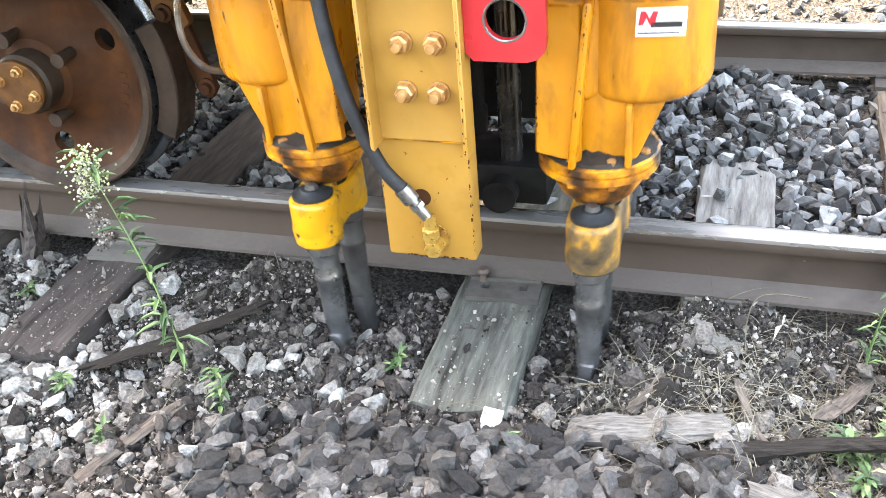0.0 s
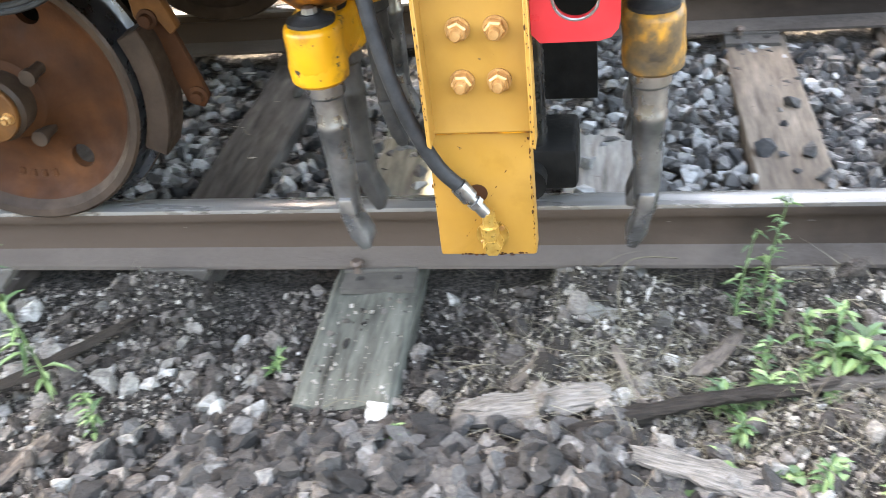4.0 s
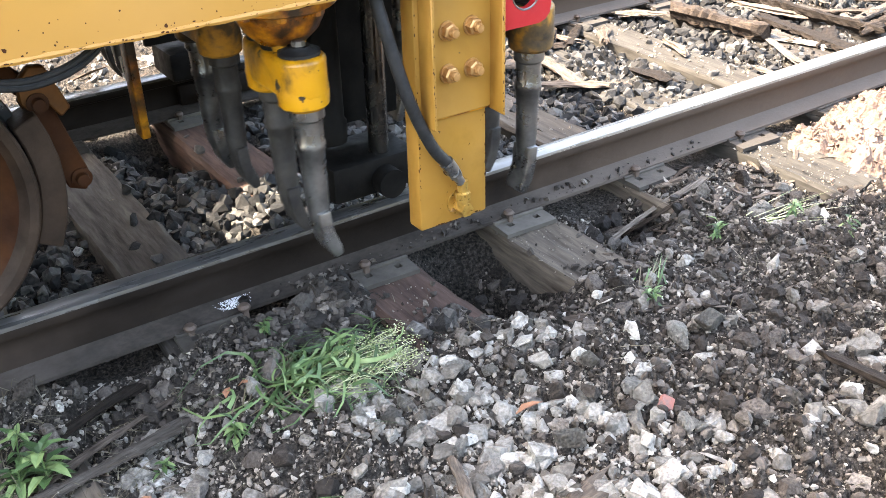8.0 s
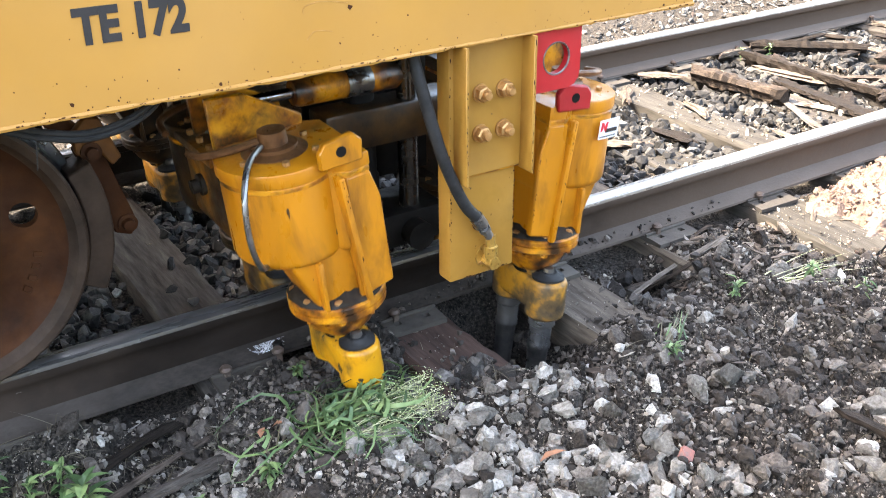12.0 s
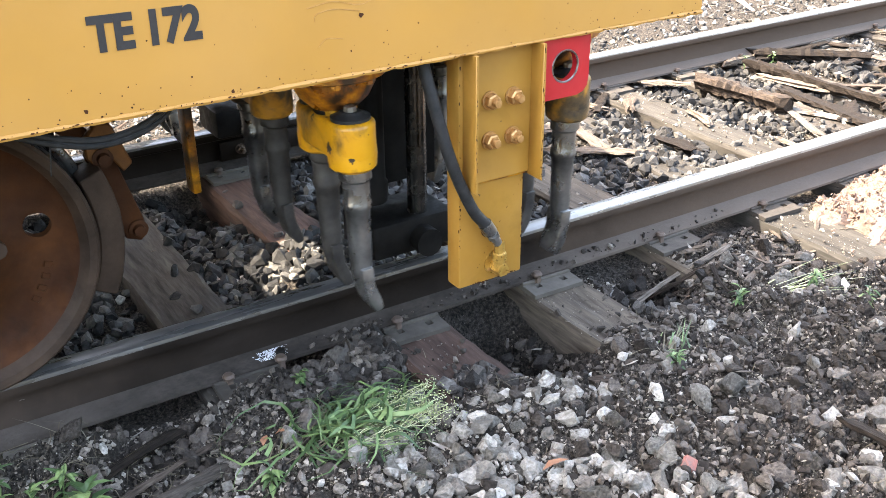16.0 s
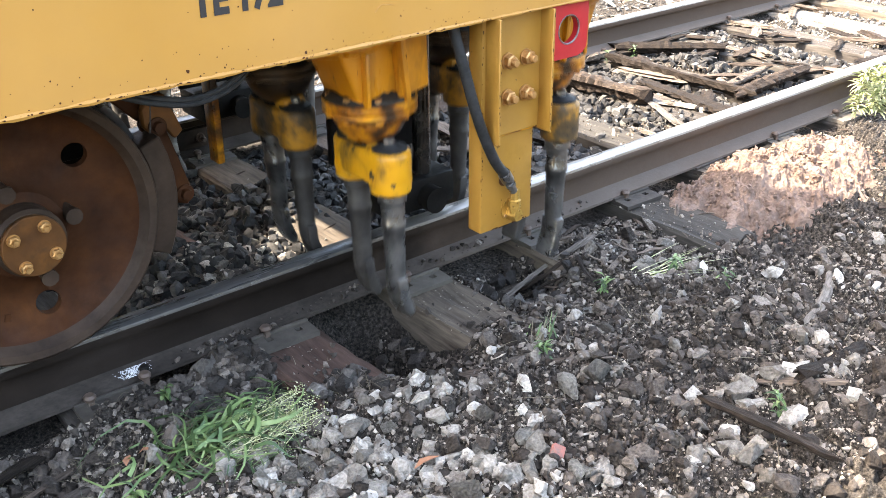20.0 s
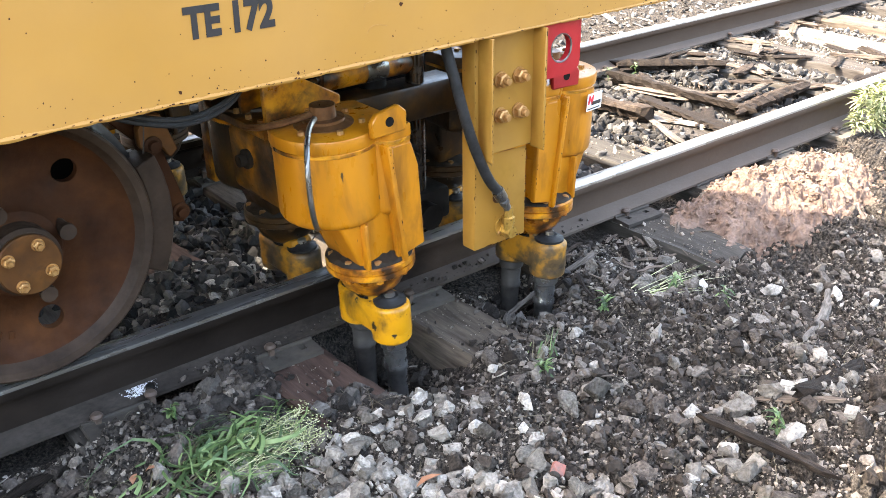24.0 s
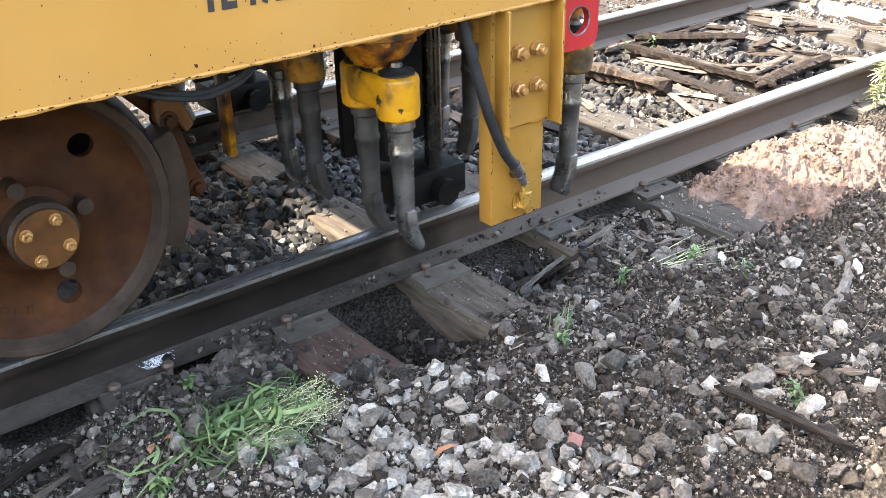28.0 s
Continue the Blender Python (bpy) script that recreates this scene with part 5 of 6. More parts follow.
def arm_pose(side, u, y, turned, drop, lean, shake=0.0):
    p = PIVOT[side]
    return Matrix.Translation((u + shake, y, ARM_Z + drop)) @ Matrix.Translation(p) @ Matrix.Rotation(radians(-side * lean), 4, "Y") @ Matrix.Translation(-p) @ pose(0, 0, 0, 0, 0, turned)


# ---- loose wood, sticks and plants ----
def make_stick(name, a, b, r, label, flat=0.6, seed=1, mat=None, lift=0.0):
    """A splintered piece of wood lying from a to b, uneven along its length."""
    rng = random.Random(seed)
    za, zb = [max(float(ground_height(*p)), -0.02) if p[1] > 0.1 and p[0] > 2.7 else float(ground_height(*p)) for p in (a, b)]
    A, B = Vector((*a, za + r * flat * 0.75 + lift + 0.010)), Vector((*b, zb + r * flat * 0.75 + lift + 0.010))
    L = (B - A).length
    bm = bmesh.new()
    n, m = 11, max(8, int(L / 0.025))
    rings = []
    bend = rng.uniform(-0.02, 0.02)
    prof = [rng.uniform(0.62, 1.2) for _ in range(n)]
    ends = [rng.uniform(0, 1) for _ in range(n)]
    for k in range(m + 1):
        t = k / m
        w = r * (0.92 + 0.12 * math.sin(5.0 * t + seed)) * rng.uniform(0.86, 1.12)
        if k in (0, m):
            w *= 0.85
        ring = []
        for j in range(n):
            q = 2 * math.pi * j / n
            e = prof[j] * rng.uniform(0.84, 1.16)
            ring.append(bm.verts.new((L * t + ((0.10 * ends[j] - 0.05) * min(1.0, r / 0.03) * (1 if k > 1 else -1) if k in (0, 1, m - 1, m) else 0), w * e * math.cos(q) + bend * math.sin(math.pi * t), w * flat * e * math.sin(q))))
        rings.append(ring)
    for p, q in zip(rings, rings[1:]):
        for j in range(n):
            bm.faces.new((p[j], p[(j + 1) % n], q[(j + 1) % n], q[j]))
    bm.faces.new(rings[0])
    bm.faces.new(rings[-1])
    ob = new(name, mesh_of(bm, name, mat or (DRIFT_DARK if "dark" in label or "brown" in label or "rotten" in label else DRIFT)))
    ob.matrix_basis = Matrix.Translation(A) @ (B - A).to_track_quat("X", "Z").to_matrix().to_4x4()
    return tagged(ob, label, "wood", "loose wood beside the track")


LOGS = [("broken_log", (-0.13, -0.585), (0.14, -0.565), 0.044, "short split grey log lying on ballast", 0.7),
        ("branch", (0.13, -0.655), (0.62, -0.515), 0.026, "long weathered grey branch on the soil", 0.7),
        ("branch", (0.60, -0.52), (1.06, -0.395), 0.019, "thin splintered grey branch beside the rail", 0.7),
        ("broken_log", (0.26, -0.735), (0.52, -0.775), 0.042, "flat grey log half covered by weeds", 0.5),
        ("stick", (1.51, -0.87), (1.42, -1.10), 0.015, "dark brown splintered stick among stones", 0.6),
        ("stick", (0.97, -0.79), (0.90, -1.02), 0.018, "flat grey stick on gravel", 0.5),
        ("branch", (1.07, -0.77), (1.13, -1.15), 0.020, "dark brown forked branch on gravel", 0.7),
        ("stick", (0.37, -0.44), (0.49, -0.24), 0.022, "dark grey rotten stick leaning by the weeds", 0.7),
        ("branch", (2.76, -1.27), (3.12, -1.26), 0.030, "rotten brown branch broken in two", 0.7),
        ("stick", (2.16, -0.48), (2.09, -0.62), 0.016, "reddish dark splinter on churned soil", 0.6),
        ("stick", (1.40, -0.95), (1.25, -1.22), 0.018, "pale tan stick on gravel", 0.5),
        ("stick", (2.73, -1.17), (2.83, -1.35), 0.016, "rotten brown stick on dark soil", 0.6),
        ("stick", (-0.03, -0.51), (0.02, -0.40), 0.013, "reddish brown stick in dry grass", 0.6),
        ("branch", (1.31, -1.21), (1.74, -1.14), 0.036, "dark weathered branch on gravel", 0.7),
        ("stick", (0.72, -0.36), (1.02, -0.20), 0.020, "dark rotten stick beside the rail foot", 0.5),
        ("stick", (1.06, -0.30), (0.72, -0.46), 0.013, "thin dark stick by the rail", 0.6),
        ("stick", (-1.20, -0.99), (-1.06, -0.76), 0.022, "pale brown splintered stick", 0.6),
        ("plank_piece", (-1.40, -0.60), (-1.02, -0.37), 0.028, "flat grey splintered plank piece", 0.3),
        ("branch", (2.49, -1.14), (2.56, -1.50), 0.022, "rotten brown branch on dark soil", 0.7),
                ("stick", (2.07, -0.63), (2.33, -0.76), 0.014, "dark stick on churned soil", 0.7),
                ("stick", (2.66, -0.14), (2.98, -0.36), 0.022, "flat splintered wood beside the rail", 0.4),
        ("stick", (2.60, -0.22), (2.95, -0.30), 0.015, "grey splinters beside the rail", 0.4),
        ("plank_piece", (3.37, -0.19), (3.66, -0.13), 0.036, "pale broken plank on a tie end", 0.3),
        ("stick", (0.02, 1.38), (0.52, 1.40), 0.016, "dark stick lying against the rail", 0.6),
        ("branch", (0.4, 1.86), (1.5, 1.94), 0.03, "dark branch lying beyond the rail", 0.7),
        ("stick", (5.0, 1.35), (5.6, 1.38), 0.03, "dark splintered wood beside the far rail", 0.5),
        ("stick", (1.47, -0.30), (1.38, -0.14), 0.011, "thin dark stick leaning by the rail foot", 0.6),
        ("stick", (0.20, -0.42), (0.28, -0.60), 0.014, "brown stick in dry grass", 0.6),
        ("plank_piece", (4.42, 0.70), (4.60, 0.30), 0.03, "pale broken board between the rails", 0.3),
        ("stick", (4.9, 0.55), (5.35, 0.62), 0.028, "dark fallen stick between the rails", 0.7),
        ("stick", (3.15, -1.05), (3.5, -0.92), 0.02, "grey broken stick on soil", 0.6),
        ("stick", (-0.65, -0.48), (-0.35, -0.42), 0.012, "small dark root in dug soil", 0.6)]
LOGS += [("rotten_log", (4.35, 1.20), (4.41, 0.66), 0.060, "thick dark rotten log between the rails", 0.8),
         ("plank_piece", (4.50, 0.80), (4.25, 0.33), 0.026, "pale broken board between the rails", 0.35),
         ("plank_piece", (4.66, 0.90), (4.57, 0.28), 0.055, "pale grey rotten boards between the rails", 0.3),
         ("plank_piece", (4.76, 1.12), (4.85, 0.78), 0.045, "grey rotten board between the rails", 0.3),
         ("rotten_log", (4.80, 0.40), (5.46, 0.44), 0.040, "dark split log lying along the rail", 0.8),
         ("rotten_log", (5.02, 1.42), (5.50, 1.00), 0.055, "dark jagged rotten log between the rails", 0.7),
         ("rotten_log", (4.85, 1.30), (4.87, 0.35), 0.040, "dark rotten timber edge between the rails", 0.9),
         ("stick", (4.78, 1.40), (5.20, 1.42), 0.030, "dark branch beside the far rail", 0.7),
         ("plank_piece", (3.90, -0.13), (4.15, -0.11), 0.030, "pale broken plank beside the rail foot", 0.3),
         ("plank_piece", (4.16, -0.16), (4.42, -0.11), 0.036, "grey flat board leaning by the rail foot", 0.3)]
rng_debris = random.Random(41)
for debris_k in range(44):
    debris_x, debris_y = rng_debris.uniform(3.0, 7.0), rng_debris.uniform(0.14, 1.34)
    debris_a, debris_l = rng_debris.gauss(1.57, 0.5) if debris_k % 3 else rng_debris.gauss(0.1, 0.4), rng_debris.uniform(0.12, 0.42)
    debris_end = (debris_x + debris_l * math.cos(debris_a), min(max(debris_y + debris_l * math.sin(debris_a), 0.12), 1.38))
    LOGS.append(("plank_piece", (debris_x, debris_y), debris_end, rng_debris.uniform(0.018, 0.05), "dark splintered piece of rotten tie between the rails", 0.35))
for debris_k in range(70):
    debris_x, debris_y = rng_debris.gauss(2.95, 0.28), rng_debris.uniform(-0.46, -0.12)
    debris_a, debris_l = rng_debris.uniform(0, 6.28), rng_debris.uniform(0.06, 0.2)
    LOGS.append(("splinter", (debris_x, debris_y), (debris_x + debris_l * math.cos(debris_a), min(debris_y + debris_l * math.sin(debris_a), -0.10)), rng_debris.uniform(0.005, 0.014), "dark splinter of rotten wood beside the rail", 0.5))
for log_n, (log_name, log_a, log_b, log_r, log_label, log_flat) in enumerate(LOGS):
    make_stick(log_name, log_a, log_b, log_r, log_label, log_flat, log_n + 1)
stump = make_stick("wood_chunk", (-1.94, -0.13), (-1.86, -0.10), 0.05, "upright splintered reddish wood chunk", 0.9, 77, WOOD_BROWN)
stump.matrix_basis = pose(-1.92, -0.13, -0.06, 8, -78, 20) @ Matrix.Diagonal((2.0, 1, 1, 1))
wedge = tagged(new("rock_slab", mesh_of(box(-0.06, 0.06, -0.11, 0.11, -0.025, 0.02, 0.012), "rock_slab", STONE_PART)), "flat grey slab of stone by the rail", "stone")
wedge.matrix_basis = pose(0.17, -0.24, -0.02, 10, 12, 40)


def blade_mesh(bm, base, tip, width, sag, up=Vector((0, 0, 1))):
    """One curved grass blade."""
    d = tip - base
    side = d.cross(up)
    side = side.normalized() * width if side.length > 1e-5 else Vector((width, 0, 0))
    prev = None
    for k in range(5):
        t = k / 4
        p = base + d * t + Vector((0, 0, sag * 4 * t * (1 - t)))
        w = side * (1 - t * 0.92)
        pair = (bm.verts.new(p - w), bm.verts.new(p + w))
        if prev:
            bm.faces.new((prev[0], prev[1], pair[1], pair[0]))
        prev = pair


def leaf_mesh(bm, base, tip, width, curl=0.2):
    d = tip - base
    side = d.cross(Vector((0.1, 0.2, 1))).normalized() * width
    n = side.cross(d).normalized() * d.length * curl
    a, b = bm.verts.new(base), bm.verts.new(tip)
    m1, m2 = base + d * 0.35, base + d * 0.7
    l1, r1, c1 = bm.verts.new(m1 - side + n), bm.verts.new(m1 + side + n), bm.verts.new(m1 + n * 0.6)
    l2, r2, c2 = bm.verts.new(m2 - side * 0.75 + n * 0.7), bm.verts.new(m2 + side * 0.75 + n * 0.7), bm.verts.new(m2 + n * 0.4)
    for f in ((a, c1, l1), (a, r1, c1), (l1, c1, c2, l2), (c1, r1, r2, c2), (l2, c2, b), (c2, r2, b)):
        bm.faces.new(f)


def make_grass_pile():
    """A heap of pulled green grass with pale seed heads."""
    rng = random.Random(4)
    pile = empty("grass_pile", "heap of freshly pulled green grass on the gravel", "grass", at=pose(1.40, -0.46, float(ground_height(1.40, -0.46))))
    g = bmesh.new()
    for _ in range(190):
        ax, ay = rng.gauss(-0.02, 0.075), rng.gauss(0.0, 0.04)
        ang = rng.gauss(0.30, 0.55) + (math.pi if rng.random() < 0.35 else 0)
        L = rng.uniform(0.09, 0.24)
        b = Vector((ax, ay, rng.uniform(0.012, 0.055)))
        turn, w = rng.gauss(0, 1.6), rng.uniform(0.0022, 0.0065)
        up = Vector((rng.gauss(0, 0.8), rng.gauss(0, 0.8), 1)).normalized()
        prev = None
        for k in range(7):
            t = k / 6
            a2 = ang + turn * t * t
            p = b + Vector((math.cos(a2) * L * t, math.sin(a2) * L * t, 0.022 * math.sin(math.pi * t) * rng.uniform(0.6, 1.2) - 0.05 * t * t))
            p.z = max(p.z, 0.008)
            d2 = Vector((math.cos(a2), math.sin(a2), 0.1))
            sd = d2.cross(up).normalized() * w * (1 - 0.9 * t * t)
            pair = (g.verts.new(p - sd), g.verts.new(p + sd))
            if prev:
                g.faces.new((prev[0], prev[1], pair[1], pair[0]))
            prev = pair
    stalks = bmesh.new()
    for _ in range(40):
        b = Vector((rng.gauss(-0.13, 0.06), rng.gauss(-0.03, 0.04), rng.uniform(0.01, 0.04)))
        a2, L = rng.gauss(0.35, 0.5), rng.uniform(0.12, 0.26)
        blade_mesh(stalks, b, b + Vector((math.cos(a2) * L, math.sin(a2) * L, rng.uniform(-0.01, 0.02))), rng.uniform(0.0012, 0.0025), 0.01)
    tagged(part("dry_stalk", stalks, STRAW, pile, "pale dry stalks in the grass", smooth=False), kind="stuff")
    tagged(part("grass_blade", g, LEAF, pile), kind="stuff")
    sh = bmesh.new()
    for _ in range(70):
        a = rng.uniform(0.02, 0.24), rng.uniform(-0.13, 0.04)
        b = Vector((a[0] - 0.12, a[1] + rng.uniform(-0.03, 0.03), 0.02))
        tip = Vector((a[0], a[1], rng.uniform(0.01, 0.06)))
        tube([b, (b + tip) / 2 + Vector((0, 0, 0.015)), tip], 0.0008, 4, sh, steps=2)
        for _ in range(16):
            o = tip + Vector((rng.gauss(0, 0.016), rng.gauss(0, 0.016), rng.gauss(0, 0.008)))
            bmesh.ops.create_icosphere(sh, subdivisions=1, radius=rng.uniform(0.0012, 0.0024), matrix=Matrix.Translation(o))
    tagged(part("seed_head", sh, SEED, pile, "pale seed heads", smooth=False), kind="stuff")
    return pile


make_grass_pile()


def make_weed(at, height, lean, label, seed, leaves=16, leaf_len=0.07, leaf_w=0.007, flowers=0):
    rng = random.Random(seed)
    z = float(ground_height(*at))
    weed = empty("weed", label, "plant", "weeds beside the track", at=pose(at[0], at[1], z - 0.01))
    top = Vector((lean[0], lean[1], height))
    mid = top * 0.5 + Vector((-lean[0] * 0.18, -lean[1] * 0.18, 0))
    part("stem", tube([Vector((0, 0, 0)), mid, top], 0.0030, 6, taper=0.0014), LEAF, weed)
    g = bmesh.new()
    for k in range(leaves):
        t = rng.uniform(0.12, 1.0)
        p = mid * (2 * t) if t < 0.5 else mid + (top - mid) * (2 * t - 1)
        a = rng.uniform(0, 6.283)
        L = leaf_len * rng.uniform(0.5, 1.15)
        leaf_mesh(g, p, p + Vector((math.cos(a) * L, math.sin(a) * L, L * rng.uniform(-0.45, 0.45))), leaf_w * rng.uniform(0.7, 1.3))
    part("leaves", g, LEAF, weed, smooth=False)
    if flowers:
        f = bmesh.new()
        for _ in range(flowers):
            p = top + Vector((rng.gauss(0, 0.022), rng.gauss(0, 0.022), rng.uniform(-0.10, 0.02)))
            bmesh.ops.create_icosphere(f, subdivisions=1, radius=rng.uniform(0.002, 0.004), matrix=Matrix.Translation(p))
        tagged(part("flower_head", f, SEED, weed, "pale budding flowers", smooth=False), kind="stuff")
        d = bmesh.new()
        for _ in range(flowers):
            t = rng.uniform(0, 1)
            p = top + Vector((-0.015, -0.01, -0.03)) + Vector((0.02 * t, 0, -0.20 * t)) + Vector((rng.gauss(0, 0.012), rng.gauss(0, 0.012), 0))
            bmesh.ops.create_icosphere(d, subdivisions=1, radius=rng.uniform(0.002, 0.0038), matrix=Matrix.Translation(p))
        tagged(part("dried_flower", d, SPLINTER, weed, "brown dried flower spray", smooth=False), kind="stuff")
    return weed


make_weed((-1.14, -0.55), 0.60, (-0.14, 0.01), "tall leaning goldenrod with narrow leaves and drying buds", 3, 46, 0.085, 0.0065, 320)
make_weed((0.62, -0.36), 0.09, (-0.01, 0.01), "low dark green weed by the rail", 5, 16, 0.055, 0.008)
make_weed((0.68, -0.34), 0.12, (0.02, 0.01), "leafy dark green weed by the rail", 6, 18, 0.05, 0.009)
make_weed((0.72, -0.44), 0.10, (0.0, 0.0), "low broad-leaved green plant", 7, 26, 0.07, 0.013)
make_weed((0.66, -0.43), 0.08, (0.01, 0.0), "low broad-leaved green plant", 8, 26, 0.065, 0.012)
make_weed((0.47, -0.25), 0.27, (0.04, 0.03), "tall thin flowering weed beside the rail", 11, 30, 0.045, 0.004, 0)
make_weed((0.53, -0.22), 0.34, (0.05, 0.02), "tall feathery green weed beside the rail", 12, 60, 0.04, 0.0035, 0)
make_weed((0.42, -0.52), 0.07, (0.0, 0.0), "low bright green leafy weed", 13, 40, 0.05, 0.008)
make_weed((0.50, -0.50), 0.08, (0.02, 0.0), "low bright green leafy weed", 14, 40, 0.05, 0.008)
for clover_n in range(16):
    make_weed((0.62 + 0.30 * math.sin(clover_n * 2.4) * (0.3 + clover_n / 22), -0.83 + 0.09 * math.cos(clover_n * 3.7)), 0.035, (0.004, 0.003), "bright green clover sprout on the soil", 300 + clover_n, 12, 0.030, 0.011)
for moss_n in range(9):
    make_weed((0.40 + 0.03 * moss_n, -0.50 + 0.03 * math.sin(moss_n * 2.1)), 0.045, (0.004, 0.003), "low feathery yellow-green weed", 330 + moss_n, 46, 0.030, 0.0028)
for bush_n, (bush_x, bush_y) in enumerate(((4.98, -0.15), (5.08, -0.20), (5.16, -0.13))):
    bush = make_weed((bush_x, bush_y), 0.26, (0.02, -0.02), "bushy pale green weed in the sun", 70 + bush_n, 130, 0.07, 0.006)
    for bush_part in bush.children:
        bush_part.data.materials[0] = SEED
for weed_n, (wx, wy, wh) in enumerate([(-1.03, -0.62, 0.05), (-0.98, -0.68, 0.07), (-1.22, -0.83, 0.05), (-1.44, -0.68, 0.06), (-0.62, -0.44, 0.05), (-0.47, -0.50, 0.04), (-1.80, -0.33, 0.05), (0.58, -0.80, 0.09), (0.70, -0.85, 0.09), (0.45, -0.62, 0.07),
                                       (0.52, -0.42, 0.12), (0.55, -0.26, 0.15), (0.95, -0.50, 0.05), (1.36, -0.20, 0.06), (1.12, -0.55, 0.05), (2.30, -0.72, 0.05), (2.75, -0.55, 0.05), (3.02, -0.62, 0.05), (3.05, -0.80, 0.06), (4.85, 1.33, 0.12), (5.05, 1.30, 0.10), 
                                       (2.65, -1.28, 0.08), (3.0, -1.42, 0.1), (0.86, -0.95, 0.07), (1.06, -0.98, 0.07), (-0.28, -0.72, 0.05), (0.40, -0.70, 0.06)]):
    make_weed((wx, wy), wh, (0.01, 0.01), "small green weed sprouting between stones", 20 + weed_n, 22, 0.04, 0.006)


def make_litter():
    """Dry grass, straw and splinters strewn over the shoulder."""
    rng = random.Random(9)
    g = bmesh.new()
    for _ in range(2400):
        if rng.random() < 0.66:
            x, y = rng.gauss(0.38, 0.30), rng.gauss(-0.45, 0.18)
        else:
            x, y = rng.uniform(-2, 3.4), rng.uniform(-1.5, -0.15)
        z = float(ground_height(x, y))
        a, L = rng.uniform(0, 6.283), 0.03 + 0.13 * rng.random() ** 2
        b = Vector((x, y, z + rng.uniform(0.004, 0.022)))
        blade_mesh(g, b, b + Vector((math.cos(a) * L, math.sin(a) * L, rng.uniform(-0.01, 0.02))), rng.uniform(0.0006, 0.0016), rng.uniform(0, 0.014))
    tagged(part("dry_grass", g, STRAW, None, smooth=False), "dry straw-coloured grass strewn on the soil", "grass", kind="stuff")
    st = bmesh.new()
    tube([(0.21, -0.30, -0.03), (0.20, -0.26, 0.06), (0.215, -0.22, 0.115), (0.26, -0.20, 0.125), (0.34, -0.19, 0.115)], 0.0016, 5, st)
    tagged(part("bent_straw", st, STRAW, None), "single bent dry stalk before the rail", "grass")
    lf = bmesh.new()
    leaf_mesh(lf, Vector((0, 0, 0)), Vector((0.075, -0.012, 0.012)), 0.013, 0.15)
    leaf_z = float(ground_height(1.72, -0.84))
    tagged(part("dry_leaf", lf, DRY_BROWN, None, smooth=False, at=pose(1.71, -0.86, leaf_z + 0.025)), "curled reddish-brown dry leaf on gravel", "leaf")
    for k, (x, y) in enumerate(((1.19, -0.42), (1.15, -0.44), (0.90, -0.60), (0.83, -0.66), (2.02, -0.52))):
        lf = bmesh.new()
        leaf_mesh(lf, Vector((0, 0, 0)), Vector((0.035, 0.02 * (k % 3 - 1), 0.008)), 0.010, 0.25)
        tagged(part("dry_leaf", lf, DRY_BROWN, None, smooth=False, at=pose(x, y, float(ground_height(x, y)) + 0.022, 0, 0, 50 * k)), "small orange-brown dry leaf", "leaf")


make_litter()


def make_bundle(x, y, z_turn, count, length, label, mat, seed):
    """A small loose bundle of stalks lying on the soil."""
    rng = random.Random(seed)
    g = bmesh.new()
    for _ in range(count):
        b = Vector((rng.gauss(-length / 2, length * 0.12), rng.gauss(0, 0.022), rng.uniform(0.012, 0.04)))
        a, L = rng.gauss(0, 0.22), length * rng.uniform(0.5, 1.1)
        blade_mesh(g, b, b + Vector((math.cos(a) * L, math.sin(a) * L, rng.uniform(-0.015, 0.02))), rng.uniform(0.0012, 0.0035), rng.uniform(0, 0.015))
    ob = part("straw_bundle", g, mat, None, smooth=False, at=pose(x, y, float(ground_height(x, y)), 0, 0, z_turn))
    return tagged(ob, label, "straw", kind="stuff")


make_bundle(2.40, -0.62, 28, 9, 0.20, "bundle of pale dry stalks on dark soil", STRAW, 61)
make_bundle(2.44, -0.60, 40, 10, 0.14, "few green and dry stalks on dark soil", LEAF, 62)
make_bundle(3.05, -0.62, -15, 16, 0.34, "green-grey stalks lying on dark soil", SEED, 63)
make_bundle(0.95, -0.72, 30, 7, 0.30, "long dry stalks beside a branch", STRAW, 65)
make_bundle(1.22, -0.98, -50, 14, 0.22, "long green blades lying on gravel", LEAF, 66)


# ---- stones ----
ROCKS = rock_shapes(40, 14, 2, 0.85)
WORN = worn_shapes(40, 2, 7, 11)
CHIPS = rock_shapes(40, 9, 5, 0.95)
STONES = chiselled_shapes(48, 9, 17)


def visible_tie(x, y):
    """Ties or tie ends that lie bare."""
    for t, k in TIES:
        if abs(x - t) < 0.118:
            if y > 0.12:
                return False if t == 3.44 else 0.72 < y < 1.40 if t == 1.80 else y < 0.62 if t == 0.15 else y < 0.40 if t == -0.435 else (y < 0.55 or y > 1.05) if t == 2.34 else y < 1.40 and k != 2 or y < 1.0
            return BARE.get(t, -0.16) < y
    return False


